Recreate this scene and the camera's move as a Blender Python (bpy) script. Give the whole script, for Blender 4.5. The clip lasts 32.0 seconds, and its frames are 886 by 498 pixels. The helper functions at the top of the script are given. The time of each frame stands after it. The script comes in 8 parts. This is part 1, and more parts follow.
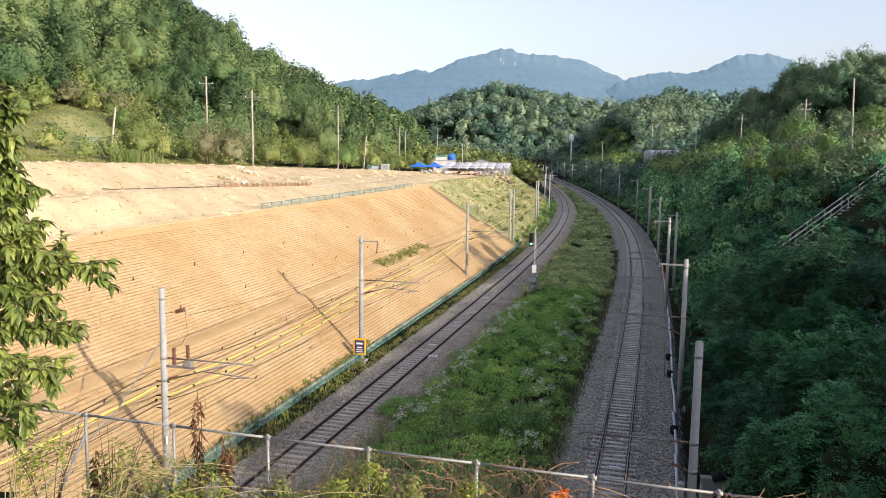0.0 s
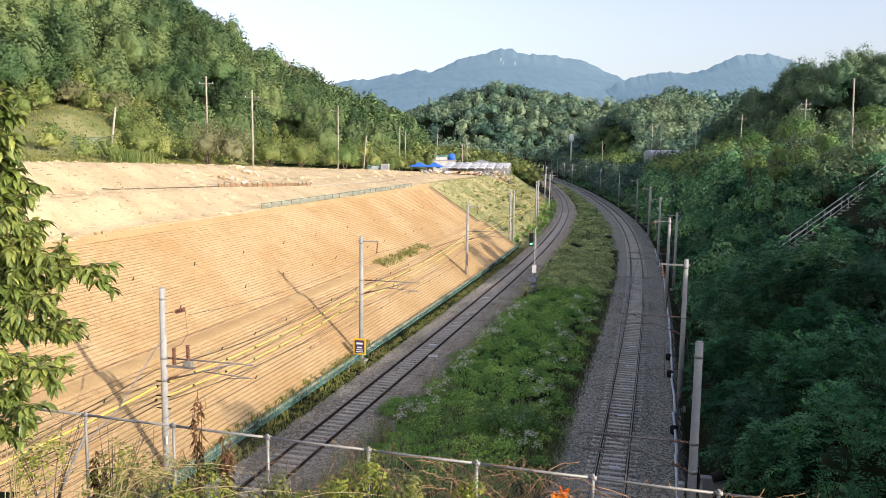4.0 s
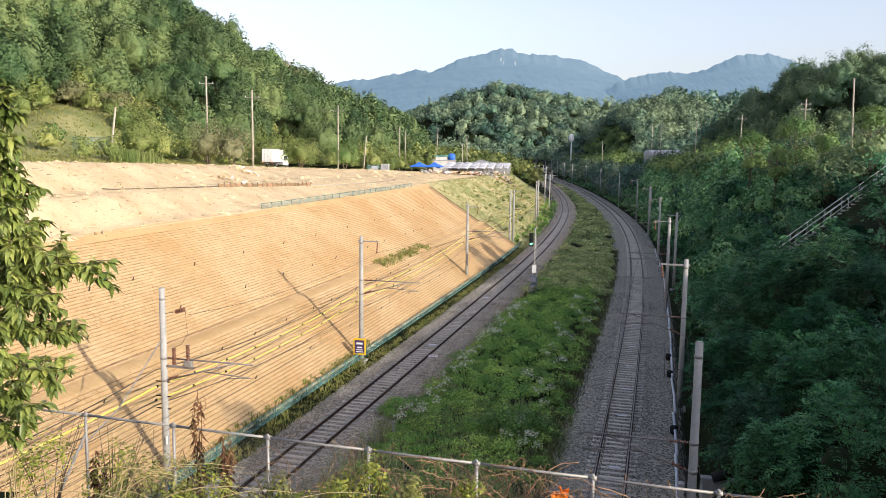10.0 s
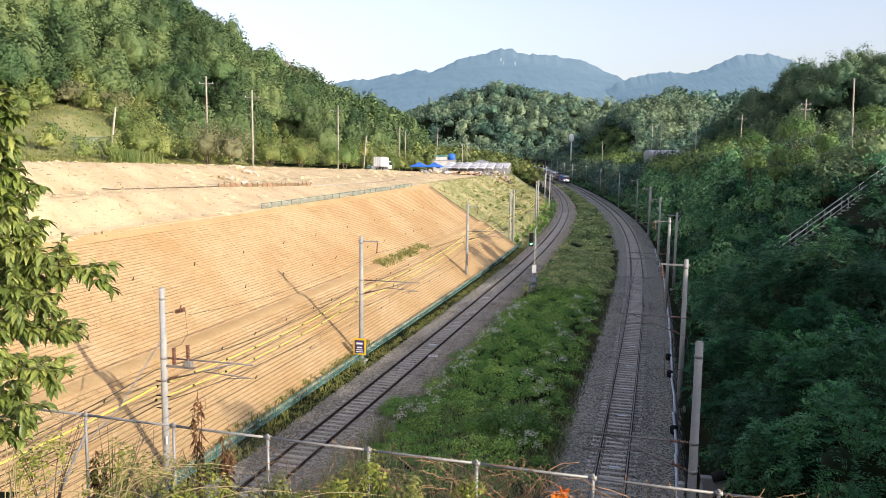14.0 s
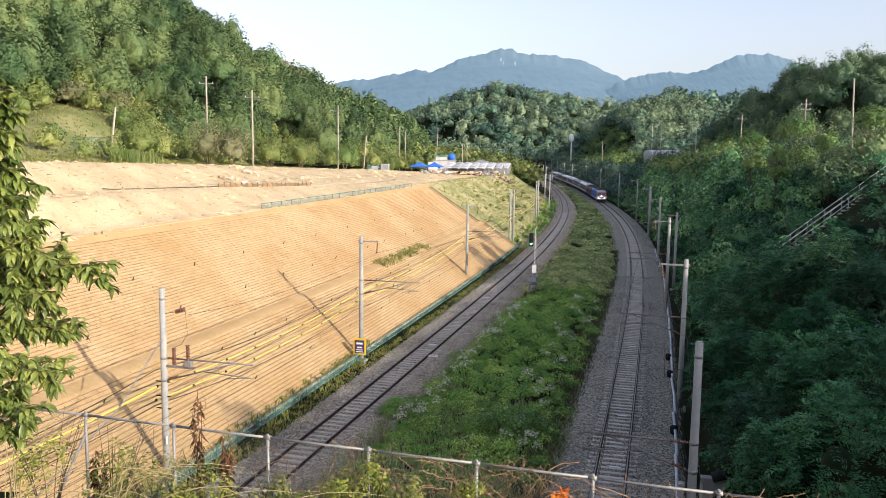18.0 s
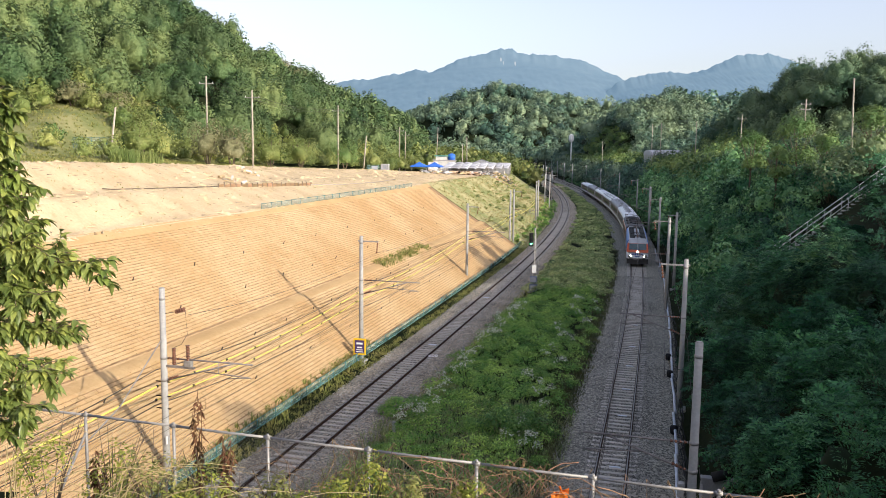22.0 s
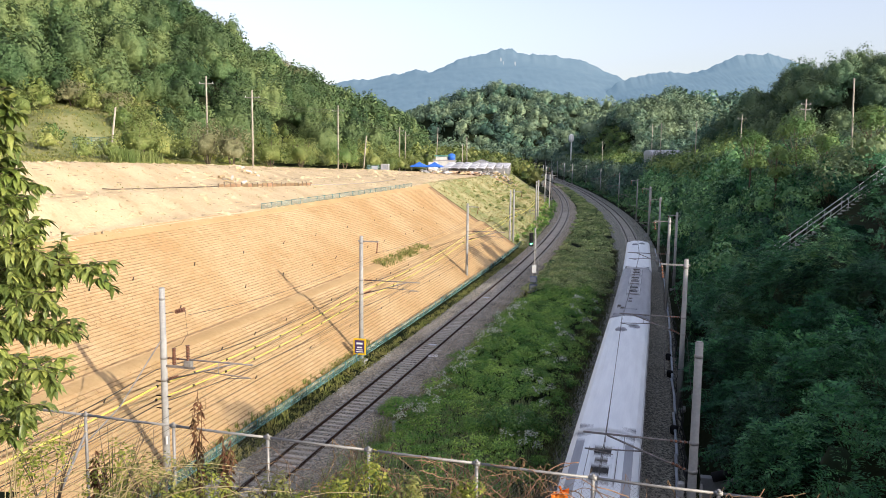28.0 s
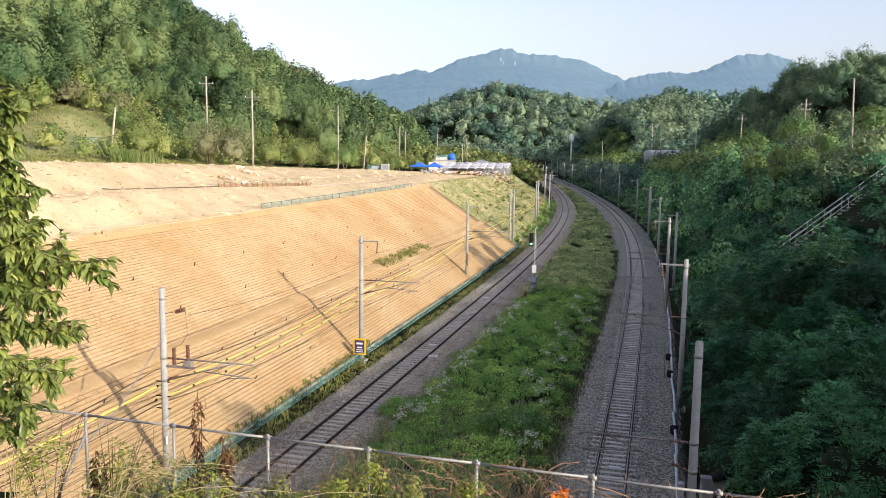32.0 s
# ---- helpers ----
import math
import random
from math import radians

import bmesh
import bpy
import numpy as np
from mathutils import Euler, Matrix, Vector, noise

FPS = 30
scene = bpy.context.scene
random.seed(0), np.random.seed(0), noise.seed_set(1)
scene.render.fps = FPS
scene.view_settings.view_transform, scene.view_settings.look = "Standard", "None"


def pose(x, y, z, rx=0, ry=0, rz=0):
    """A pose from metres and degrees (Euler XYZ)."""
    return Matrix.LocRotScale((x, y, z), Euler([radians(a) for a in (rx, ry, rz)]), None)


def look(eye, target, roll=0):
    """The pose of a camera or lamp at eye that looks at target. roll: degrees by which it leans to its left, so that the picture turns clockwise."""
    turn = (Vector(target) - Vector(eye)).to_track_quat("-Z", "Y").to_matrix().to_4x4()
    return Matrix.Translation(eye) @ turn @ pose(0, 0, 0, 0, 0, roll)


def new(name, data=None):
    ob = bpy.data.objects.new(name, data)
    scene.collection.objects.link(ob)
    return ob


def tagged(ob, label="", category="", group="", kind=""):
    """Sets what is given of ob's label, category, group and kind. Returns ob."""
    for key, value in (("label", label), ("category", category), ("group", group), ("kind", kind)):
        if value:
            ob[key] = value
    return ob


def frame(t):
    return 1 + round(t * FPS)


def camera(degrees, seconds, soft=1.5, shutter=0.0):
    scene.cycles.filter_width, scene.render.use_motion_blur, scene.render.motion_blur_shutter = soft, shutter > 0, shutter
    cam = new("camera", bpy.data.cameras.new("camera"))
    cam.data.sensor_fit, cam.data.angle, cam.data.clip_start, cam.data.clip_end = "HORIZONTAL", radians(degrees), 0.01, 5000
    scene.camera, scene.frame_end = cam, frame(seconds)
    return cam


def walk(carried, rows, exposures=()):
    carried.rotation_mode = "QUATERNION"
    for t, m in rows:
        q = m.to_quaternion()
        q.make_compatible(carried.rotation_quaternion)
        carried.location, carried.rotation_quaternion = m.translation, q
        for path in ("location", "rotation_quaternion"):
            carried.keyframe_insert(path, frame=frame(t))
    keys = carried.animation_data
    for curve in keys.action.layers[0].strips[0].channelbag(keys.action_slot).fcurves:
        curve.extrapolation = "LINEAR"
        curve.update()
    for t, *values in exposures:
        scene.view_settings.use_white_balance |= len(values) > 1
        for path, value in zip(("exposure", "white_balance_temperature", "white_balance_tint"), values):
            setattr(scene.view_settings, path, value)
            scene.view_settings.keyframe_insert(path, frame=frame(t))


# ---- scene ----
# Camera: stands still on the bank above the tunnel mouth. Rail tops of both lines lie at z = 0.
EYE = (0.0, 0.0, 15.679)
cam = camera(56.81, 32.0, soft=0.55, shutter=0.4)
CAM_POSE = look(EYE, (0.0, 9.9242, 15.679 - 1.2286), 0.767)
walk(cam, [(0.0, CAM_POSE), (32.0, CAM_POSE)])

# ---------------------------------------------------------------- light
SUN_DIR = Vector((0.722, -0.606, 0.333)).normalized()
scene.view_settings.exposure = 1.12
world = bpy.data.worlds.new("sky")
scene.world = world
world.use_nodes = True
_nt = world.node_tree
_sky = _nt.nodes.new("ShaderNodeTexSky")
_sky.sky_type = "NISHITA"
_sky.sun_disc = False
_sky.sun_elevation = math.asin(SUN_DIR.z)
_sky.sun_rotation = math.atan2(SUN_DIR.x, SUN_DIR.y)
_sky.altitude = 100
_sky.air_density = 1.0
_sky.dust_density = 2.2
_sky.ozone_density = 1.0
_nt.nodes["Background"].inputs["Strength"].default_value = 0.15
_haze = _nt.nodes.new("ShaderNodeHueSaturation")
_haze.inputs["Saturation"].default_value = 0.62
_haze.inputs["Value"].default_value = 0.77
_nt.links.new(_sky.outputs[0], _haze.inputs["Color"])
_tint = _nt.nodes.new("ShaderNodeMix")
_tint.data_type, _tint.blend_type = "RGBA", "MULTIPLY"
_tint.inputs["Factor"].default_value = 1.0
_tint.inputs["B"].default_value = (1.0, 0.965, 1.06, 1)
_nt.links.new(_haze.outputs[0], _tint.inputs["A"])
_nt.links.new(_tint.outputs["Result"], _nt.nodes["Background"].inputs[0])
sun = new("sun", bpy.data.lights.new("sun", "SUN"))
sun.data.energy = 2.4
sun.data.angle = radians(0.55)
sun.data.color = (1.0, 0.90, 0.76)
sun.matrix_world = look((60, -60, 60), Vector((60, -60, 60)) - SUN_DIR)


# ---------------------------------------------------------------- materials
def mat(name, a, b=None, rough=0.8, scale=3.0, bump=0.0, bscale=None, metal=0.0, island=0.0, obj=0.0, spec=0.3, fine=None, translucent=0.0, stretch=None, lo=0.55, hi=0.9, tint=0.0):
    """Two colours mixed by coarse and fine noise, with variation by island or object, fine bump and optional light passing through."""
    m = bpy.data.materials.new(name)
    m.use_nodes = True
    nt = m.node_tree
    N, L = nt.nodes, nt.links
    bsdf = N["Principled BSDF"]
    b = b or tuple(c * 0.75 for c in a)
    tc = N.new("ShaderNodeTexCoord")
    src = tc.outputs["Object"]
    if stretch:
        mp = N.new("ShaderNodeMapping")
        mp.inputs["Scale"].default_value = stretch
        L.new(src, mp.inputs["Vector"])
        src = mp.outputs[0]
    n1 = N.new("ShaderNodeTexNoise")
    n1.inputs["Scale"].default_value = scale
    n1.inputs["Detail"].default_value = 5
    L.new(src, n1.inputs["Vector"])
    n2 = N.new("ShaderNodeTexNoise")
    n2.inputs["Scale"].default_value = fine or scale * 9
    n2.inputs["Detail"].default_value = 3
    L.new(src, n2.inputs["Vector"])
    add = N.new("ShaderNodeMath")
    add.operation = "MULTIPLY_ADD"
    L.new(n2.outputs["Fac"], add.inputs[0])
    add.inputs[1].default_value = 0.45
    L.new(n1.outputs["Fac"], add.inputs[2])
    ramp = N.new("ShaderNodeMapRange")
    ramp.inputs["From Min"].default_value = lo
    ramp.inputs["From Max"].default_value = hi
    L.new(add.outputs[0], ramp.inputs["Value"])
    fac = ramp.outputs[0]
    mix = N.new("ShaderNodeMix")
    mix.data_type = "RGBA"
    L.new(fac, mix.inputs["Factor"])
    mix.inputs["A"].default_value = (*a, 1)
    mix.inputs["B"].default_value = (*b, 1)
    col = mix.outputs["Result"]
    for amount, out in ((island, "island"), (obj, "obj"), (tint, "tint")):
        if amount:
            if out == "tint":
                at = N.new("ShaderNodeAttribute")
                at.attribute_name = "plant"
                rnd = at.outputs["Fac"]
            elif out == "island":
                rnd = N.new("ShaderNodeNewGeometry").outputs["Random Per Island"]
            else:
                rnd = N.new("ShaderNodeObjectInfo").outputs["Random"]
            mr = N.new("ShaderNodeMapRange")
            mr.inputs["From Min"].default_value = -1.0 if out == "tint" else 0.0
            mr.inputs["To Min"].default_value = 1 - amount
            mr.inputs["To Max"].default_value = 1 + amount
            L.new(rnd, mr.inputs["Value"])
            hs = N.new("ShaderNodeHueSaturation")
            L.new(mr.outputs[0], hs.inputs["Value"])
            hr = N.new("ShaderNodeMapRange")
            hr.inputs["From Min"].default_value = -1.0 if out == "tint" else 0.0
            hr.inputs["To Min"].default_value = 0.5 + amount * 0.05
            hr.inputs["To Max"].default_value = 0.5 - amount * 0.05
            L.new(rnd, hr.inputs["Value"])
            L.new(hr.outputs[0], hs.inputs["Hue"])
            L.new(col, hs.inputs["Color"])
            col = hs.outputs[0]
    L.new(col, bsdf.inputs["Base Color"])
    bsdf.inputs["Roughness"].default_value = rough
    bsdf.inputs["Metallic"].default_value = metal
    bsdf.inputs["Specular IOR Level"].default_value = spec
    if bump:
        bp = N.new("ShaderNodeBump")
        bp.inputs["Strength"].default_value = min(1.0, bump)
        bp.inputs["Distance"].default_value = 0.05 * max(1.0, bump)
        nb = N.new("ShaderNodeTexNoise")
        nb.inputs["Scale"].default_value = bscale or scale * 6
        nb.inputs["Detail"].default_value = 4
        L.new(src, nb.inputs["Vector"])
        L.new(nb.outputs["Fac"], bp.inputs["Height"])
        L.new(bp.outputs[0], bsdf.inputs["Normal"])
    if translucent:
        tr = N.new("ShaderNodeBsdfTranslucent")
        hs2 = N.new("ShaderNodeHueSaturation")
        hs2.inputs["Value"].default_value = 1.3
        hs2.inputs["Hue"].default_value = 0.48
        L.new(col, hs2.inputs["Color"])
        L.new(hs2.outputs[0], tr.inputs["Color"])
        ms = N.new("ShaderNodeMixShader")
        ms.inputs["Fac"].default_value = translucent
        L.new(bsdf.outputs[0], ms.inputs[1])
        L.new(tr.outputs[0], ms.inputs[2])
        L.new(ms.outputs[0], N["Material Output"].inputs["Surface"])
    return m


def glow(name, colour, strength):
    m = bpy.data.materials.new(name)
    m.use_nodes = True
    b = m.node_tree.nodes["Principled BSDF"]
    b.inputs["Base Color"].default_value = (*colour, 1)
    b.inputs["Emission Color"].default_value = (*colour, 1)
    b.inputs["Emission Strength"].default_value = strength
    return m


M = {}
M["leaf_forest"] = mat("leaf_forest", (0.060, 0.120, 0.043), (0.150, 0.212, 0.080), 0.6, 0.10, island=0.07, bump=6, bscale=2.2, fine=0.35, translucent=0.14, lo=0.60, hi=0.84, tint=0.45)
M["weed_brown"] = mat("weed_brown", (0.045, 0.066, 0.024), (0.120, 0.122, 0.046), 0.7, 0.8, island=0.35, translucent=0.15, tint=0.3)
# paler and bluer leaves: distance haze mixed into the base colour
M["leaf_haze"] = mat("leaf_haze", (0.085, 0.165, 0.120), (0.190, 0.265, 0.155), 0.6, 0.03, island=0.07, bump=16, bscale=0.7, fine=0.2, translucent=0.14, lo=0.62, hi=0.80, tint=0.5)
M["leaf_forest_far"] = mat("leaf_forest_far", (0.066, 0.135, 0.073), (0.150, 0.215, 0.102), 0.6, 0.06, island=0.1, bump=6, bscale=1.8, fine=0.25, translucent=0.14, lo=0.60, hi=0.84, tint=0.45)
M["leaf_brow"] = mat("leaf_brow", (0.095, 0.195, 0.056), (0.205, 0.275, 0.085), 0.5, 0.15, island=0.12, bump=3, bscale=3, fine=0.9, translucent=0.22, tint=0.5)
M["leaf_bush"] = mat("leaf_bush", (0.130, 0.195, 0.050), (0.265, 0.295, 0.098), 0.5, 0.15, island=0.1, bump=3, bscale=3, fine=0.9, translucent=0.25, tint=0.42)
M["leaf_pale"] = mat("leaf_pale", (0.165, 0.175, 0.082), (0.270, 0.262, 0.140), 0.6, 0.3, island=0.15, fine=1.6, translucent=0.2, tint=0.25)
# near-black green that paints the shade inside feathery plants
M["shade_core"] = mat("shade_core", (0.012, 0.026, 0.012), (0.022, 0.040, 0.018), 0.9, 0.3)
M["leaf_shrub"] = mat("leaf_shrub", (0.060, 0.195, 0.092), (0.150, 0.330, 0.155), 0.45, 0.25, island=0.3, obj=0.25, fine=1.3, translucent=0.10)
# bank green darkened so hollows between the mounds read as shade
M["leaf_shaded"] = mat("leaf_shaded", (0.019, 0.092, 0.046), (0.086, 0.212, 0.102), 0.6, 0.2, island=0.5, bump=2, bscale=6, fine=1.3, translucent=0.10, tint=0.5, spec=0.12)
M["leaf_olive"] = mat("leaf_olive", (0.240, 0.345, 0.125), (0.405, 0.450, 0.205), 0.6, 0.3, island=0.3, fine=1.6, translucent=0.25, tint=0.35)
# lighter copy of the bank green, for skylit tops of mounds
M["leaf_lit_mound"] = mat("leaf_lit_mound", (0.066, 0.205, 0.080), (0.185, 0.360, 0.145), 0.5, 0.3, island=0.45, bump=2, bscale=6, fine=1.3, translucent=0.10, tint=0.5, spec=0.25)
M["leaf_vine"] = mat("leaf_vine", (0.125, 0.300, 0.058), (0.255, 0.420, 0.100), 0.45, 0.35, island=0.35, fine=2.0, translucent=0.3, tint=0.40)
M["leaf_thicket"] = mat("leaf_thicket", (0.060, 0.165, 0.034), (0.130, 0.250, 0.062), 0.45, 0.35, island=0.4, fine=2.0, translucent=0.25, tint=0.4)
M["leaf_weed"] = mat("leaf_weed", (0.180, 0.215, 0.055), (0.32, 0.305, 0.105), 0.6, 0.6, island=0.35, fine=3.0, translucent=0.3)
M["leaf_tree"] = mat("leaf_tree", (0.120, 0.195, 0.034), (0.265, 0.315, 0.085), 0.40, 1.5, island=0.40, obj=0.1, translucent=0.3, spec=0.5)
M["leaf_dry"] = mat("leaf_dry", (0.115, 0.060, 0.030), (0.205, 0.110, 0.052), 0.8, 4, island=0.4, translucent=0.2)
M["leaf_bright"] = mat("leaf_bright", (0.205, 0.275, 0.045), (0.36, 0.365, 0.08), 0.55, 2.0, island=0.35, translucent=0.35)
M["leaf_rust"] = mat("leaf_rust", (0.125, 0.120, 0.050), (0.200, 0.180, 0.085), 0.8, 1.5, island=0.4, translucent=0.2)
M["straw"] = mat("straw", (0.66, 0.54, 0.30), (0.50, 0.39, 0.19), 0.7, 2, island=0.3, translucent=0.2)
M["flower_white"] = mat("flower_white", (0.62, 0.64, 0.55), (0.45, 0.50, 0.36), 0.7, 3, island=0.25, translucent=0.3)
M["bark"] = mat("bark", (0.10, 0.075, 0.05), (0.19, 0.15, 0.11), 0.9, 4, bump=0.6, stretch=(1, 1, 0.25))
# kept near black so gaps between plants look deeply shaded
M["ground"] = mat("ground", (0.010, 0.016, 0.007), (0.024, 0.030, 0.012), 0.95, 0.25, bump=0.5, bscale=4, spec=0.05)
M["sand"] = mat("sand", (0.610, 0.490, 0.312), (0.475, 0.365, 0.222), 0.95, 0.35, bump=1.0, bscale=5.5, fine=4.5)
M["soil_orange"] = mat("soil_orange", (0.530, 0.365, 0.180), (0.450, 0.300, 0.140), 0.95, 0.3, bump=0.6, bscale=5, fine=3.0)
# brown soil, darkened to carry the shade between bag rows
M["soil_joint_shade"] = mat("soil_joint_shade", (0.200, 0.125, 0.066), (0.360, 0.235, 0.125), 0.95, 0.8, bump=0.6, bscale=6)
M["bag"] = mat("bag", (0.552, 0.402, 0.220), (0.465, 0.306, 0.140), 0.95, 0.16, island=0.06, obj=0.06, fine=2.2, bump=0.4, bscale=9)
M["leaf_slope"] = mat("leaf_slope", (0.30, 0.29, 0.12), (0.43, 0.38, 0.18), 0.8, 0.5, island=0.25, translucent=0.3)
M["grass_slope"] = mat("grass_slope", (0.205, 0.235, 0.085), (0.430, 0.385, 0.200), 0.95, 0.14, bump=0.6, bscale=3, fine=1.4, lo=0.58, hi=0.86)
M["grass_grey"] = mat("grass_grey", (0.170, 0.240, 0.095), (0.290, 0.330, 0.150), 0.7, 0.6, island=0.35, fine=3.0, translucent=0.3)
M["vine_dry"] = mat("vine_dry", (0.20, 0.125, 0.072), (0.36, 0.23, 0.13), 0.85, 4, obj=0.3)
M["field"] = mat("field", (0.130, 0.160, 0.050), (0.270, 0.260, 0.115), 0.95, 0.2, bump=0.6, bscale=4, fine=1.8)
M["ballast"] = mat("ballast", (0.075, 0.073, 0.060), (0.420, 0.402, 0.325), 0.95, 7.0, island=0.6, obj=0.1, bump=1.0, bscale=22, fine=26, lo=0.62, hi=0.84)
M["ballast_old"] = mat("ballast_old", (0.145, 0.122, 0.090), (0.460, 0.405, 0.308), 0.95, 7.0, island=0.6, obj=0.1, bump=1.0, bscale=22, fine=26, lo=0.62, hi=0.84)
M["stone"] = mat("stone", (0.150, 0.145, 0.128), (0.345, 0.335, 0.298), 0.95, 0.3, island=0.5)
M["rust_board"] = mat("rust_board", (0.20, 0.125, 0.065), (0.32, 0.22, 0.13), 0.9, 2, obj=0.3)
M["concrete"] = mat("concrete", (0.40, 0.40, 0.38), (0.30, 0.30, 0.29), 0.9, 1.2, bump=0.15, bscale=20, obj=0.08)
M["sleeper"] = mat("sleeper", (0.40, 0.37, 0.32), (0.50, 0.465, 0.41), 0.9, 2.0, obj=0.18, bump=0.2)
M["rail"] = mat("rail", (0.034, 0.022, 0.016), (0.055, 0.034, 0.024), 0.9, 3, spec=0.1)
M["rail_top"] = mat("rail_top", (0.20, 0.19, 0.18), (0.14, 0.13, 0.12), 0.45, 3, metal=0.6)
M["steel"] = mat("steel", (0.42, 0.43, 0.43), (0.33, 0.33, 0.33), 0.5, 3, metal=0.6)
M["wire"] = mat("wire", (0.055, 0.050, 0.045), (0.08, 0.07, 0.06), 0.6, 3, metal=0.4)
M["pole_wood"] = mat("pole_wood", (0.42, 0.38, 0.31), (0.33, 0.29, 0.24), 0.9, 2, bump=0.2, obj=0.1)
M["insulator"] = mat("insulator", (0.23, 0.105, 0.062), (0.17, 0.075, 0.048), 0.25, 4, spec=0.6)
M["yellow_pipe"] = mat("yellow_pipe", (0.78, 0.68, 0.12), (0.68, 0.60, 0.16), 0.5, 3)
M["black"] = mat("black", (0.016, 0.016, 0.018), (0.03, 0.03, 0.03), 0.75, 4, spec=0.15)
M["teal"] = mat("teal", (0.17, 0.33, 0.31), (0.27, 0.42, 0.39), 0.75, 1.5, bump=0.3, translucent=0.2)
_t = M["teal"].node_tree
_tp = _t.nodes.new("ShaderNodeBsdfTransparent")
_tm = _t.nodes.new("ShaderNodeMixShader")
_tm.inputs["Fac"].default_value = 0.58
_src = _t.nodes["Material Output"].inputs["Surface"].links[0].from_socket
_t.links.new(_src, _tm.inputs[1])
_t.links.new(_tp.outputs[0], _tm.inputs[2])
_t.links.new(_tm.outputs[0], _t.nodes["Material Output"].inputs["Surface"])
M["teal_dark"] = mat("teal_dark", (0.04, 0.135, 0.135), (0.06, 0.17, 0.16), 0.6, 2)
M["teal_net"] = M["teal"].copy()
M["teal_net"].node_tree.nodes[_tm.name].inputs["Fac"].default_value = 0.70
M["white_paint"] = mat("white_paint", (0.80, 0.80, 0.79), (0.70, 0.70, 0.68), 0.4, 1.0, spec=0.5)
M["pipe_white"] = mat("pipe_white", (0.62, 0.66, 0.72), (0.50, 0.54, 0.60), 0.45, 1.0)
M["galvanised"] = mat("galvanised", (0.36, 0.35, 0.33), (0.27, 0.26, 0.25), 0.55, 6, metal=0.3)
M["rail_paint"] = mat("rail_paint", (0.66, 0.66, 0.65), (0.50, 0.50, 0.49), 0.5, 3)
M["bracket"] = mat("bracket", (0.20, 0.18, 0.17), (0.30, 0.27, 0.25), 0.6, 4, metal=0.3)
M["sign_yellow"] = mat("sign_yellow", (0.80, 0.52, 0.02), (0.70, 0.45, 0.02), 0.5, 3)
M["sign_dark"] = mat("sign_dark", (0.05, 0.03, 0.12), (0.07, 0.04, 0.14), 0.5, 3)
M["asphalt"] = mat("asphalt", (0.46, 0.37, 0.25), (0.36, 0.29, 0.20), 0.95, 0.8, bump=0.3)
M["roof_white"] = mat("roof_white", (0.56, 0.56, 0.58), (0.40, 0.40, 0.42), 0.55, 0.5, obj=0.35)
M["blue"] = mat("blue", (0.03, 0.13, 0.55), (0.05, 0.18, 0.62), 0.6, 1.0)
M["green_roof"] = mat("green_roof", (0.05, 0.28, 0.25), (0.08, 0.32, 0.28), 0.5, 1.0)
M["wall_plaster"] = mat("wall_plaster", (0.62, 0.60, 0.56), (0.50, 0.48, 0.44), 0.9, 1.0)
M["glass_dark"] = mat("glass_dark", (0.03, 0.045, 0.055), (0.04, 0.06, 0.07), 0.08, 2, spec=0.8)
M["tyre"] = mat("tyre", (0.02, 0.02, 0.02), (0.03, 0.03, 0.03), 0.85, 6)
M["clutter"] = mat("clutter", (0.42, 0.24, 0.13), (0.55, 0.42, 0.30), 0.9, 2, obj=0.4)
M["orange_cloth"] = mat("orange_cloth", (0.85, 0.20, 0.02), (0.75, 0.26, 0.04), 0.7, 5, translucent=0.3)


# ---------------------------------------------------------------- mesh helpers
def link_mesh(name, me, material, parent=None, label=""):
    me.materials.append(material)
    ob = new(name, me)
    if parent is not None:
        ob.parent = parent
    if label:
        ob["label"] = label
    return ob


def part(name, bm, material, parent, label=""):
    me = bpy.data.meshes.new(name)
    bm.to_mesh(me)
    bm.free()
    return link_mesh(name, me, material, parent, label)


def arr_mesh(name, V, F, material, parent=None, label="", smooth=False):
    """A mesh from arrays: V (n, 3) and F (m, k), with k corners a face."""
    V = np.ascontiguousarray(V, dtype=np.float32).reshape(-1, 3)
    F = np.ascontiguousarray(F, dtype=np.int32)
    k = F.shape[1]
    me = bpy.data.meshes.new(name)
    me.vertices.add(len(V))
    me.vertices.foreach_set("co", V.ravel())
    me.loops.add(F.size)
    me.loops.foreach_set("vertex_index", F.ravel())
    me.polygons.add(len(F))
    me.polygons.foreach_set("loop_start", np.arange(0, F.size, k, dtype=np.int32))
    if smooth:
        me.polygons.foreach_set("use_smooth", np.ones(len(F), dtype=bool))
    me.update(calc_edges=True)
    if not smooth:
        me.shade_flat()
    return link_mesh(name, me, material, parent, label)


def quads(name, Q, material, parent=None, label=""):
    """Loose quads: Q is (n, 4, 3)."""
    Q = np.asarray(Q, dtype=np.float32)
    return arr_mesh(name, Q.reshape(-1, 3), np.arange(len(Q) * 4).reshape(-1, 4), material, parent, label)


def thing(name, m, label, category, group="", kind=""):
    ob = new(name)
    ob.empty_display_size = 0.2
    ob.matrix_basis = m
    return tagged(ob, label, category, group, kind)


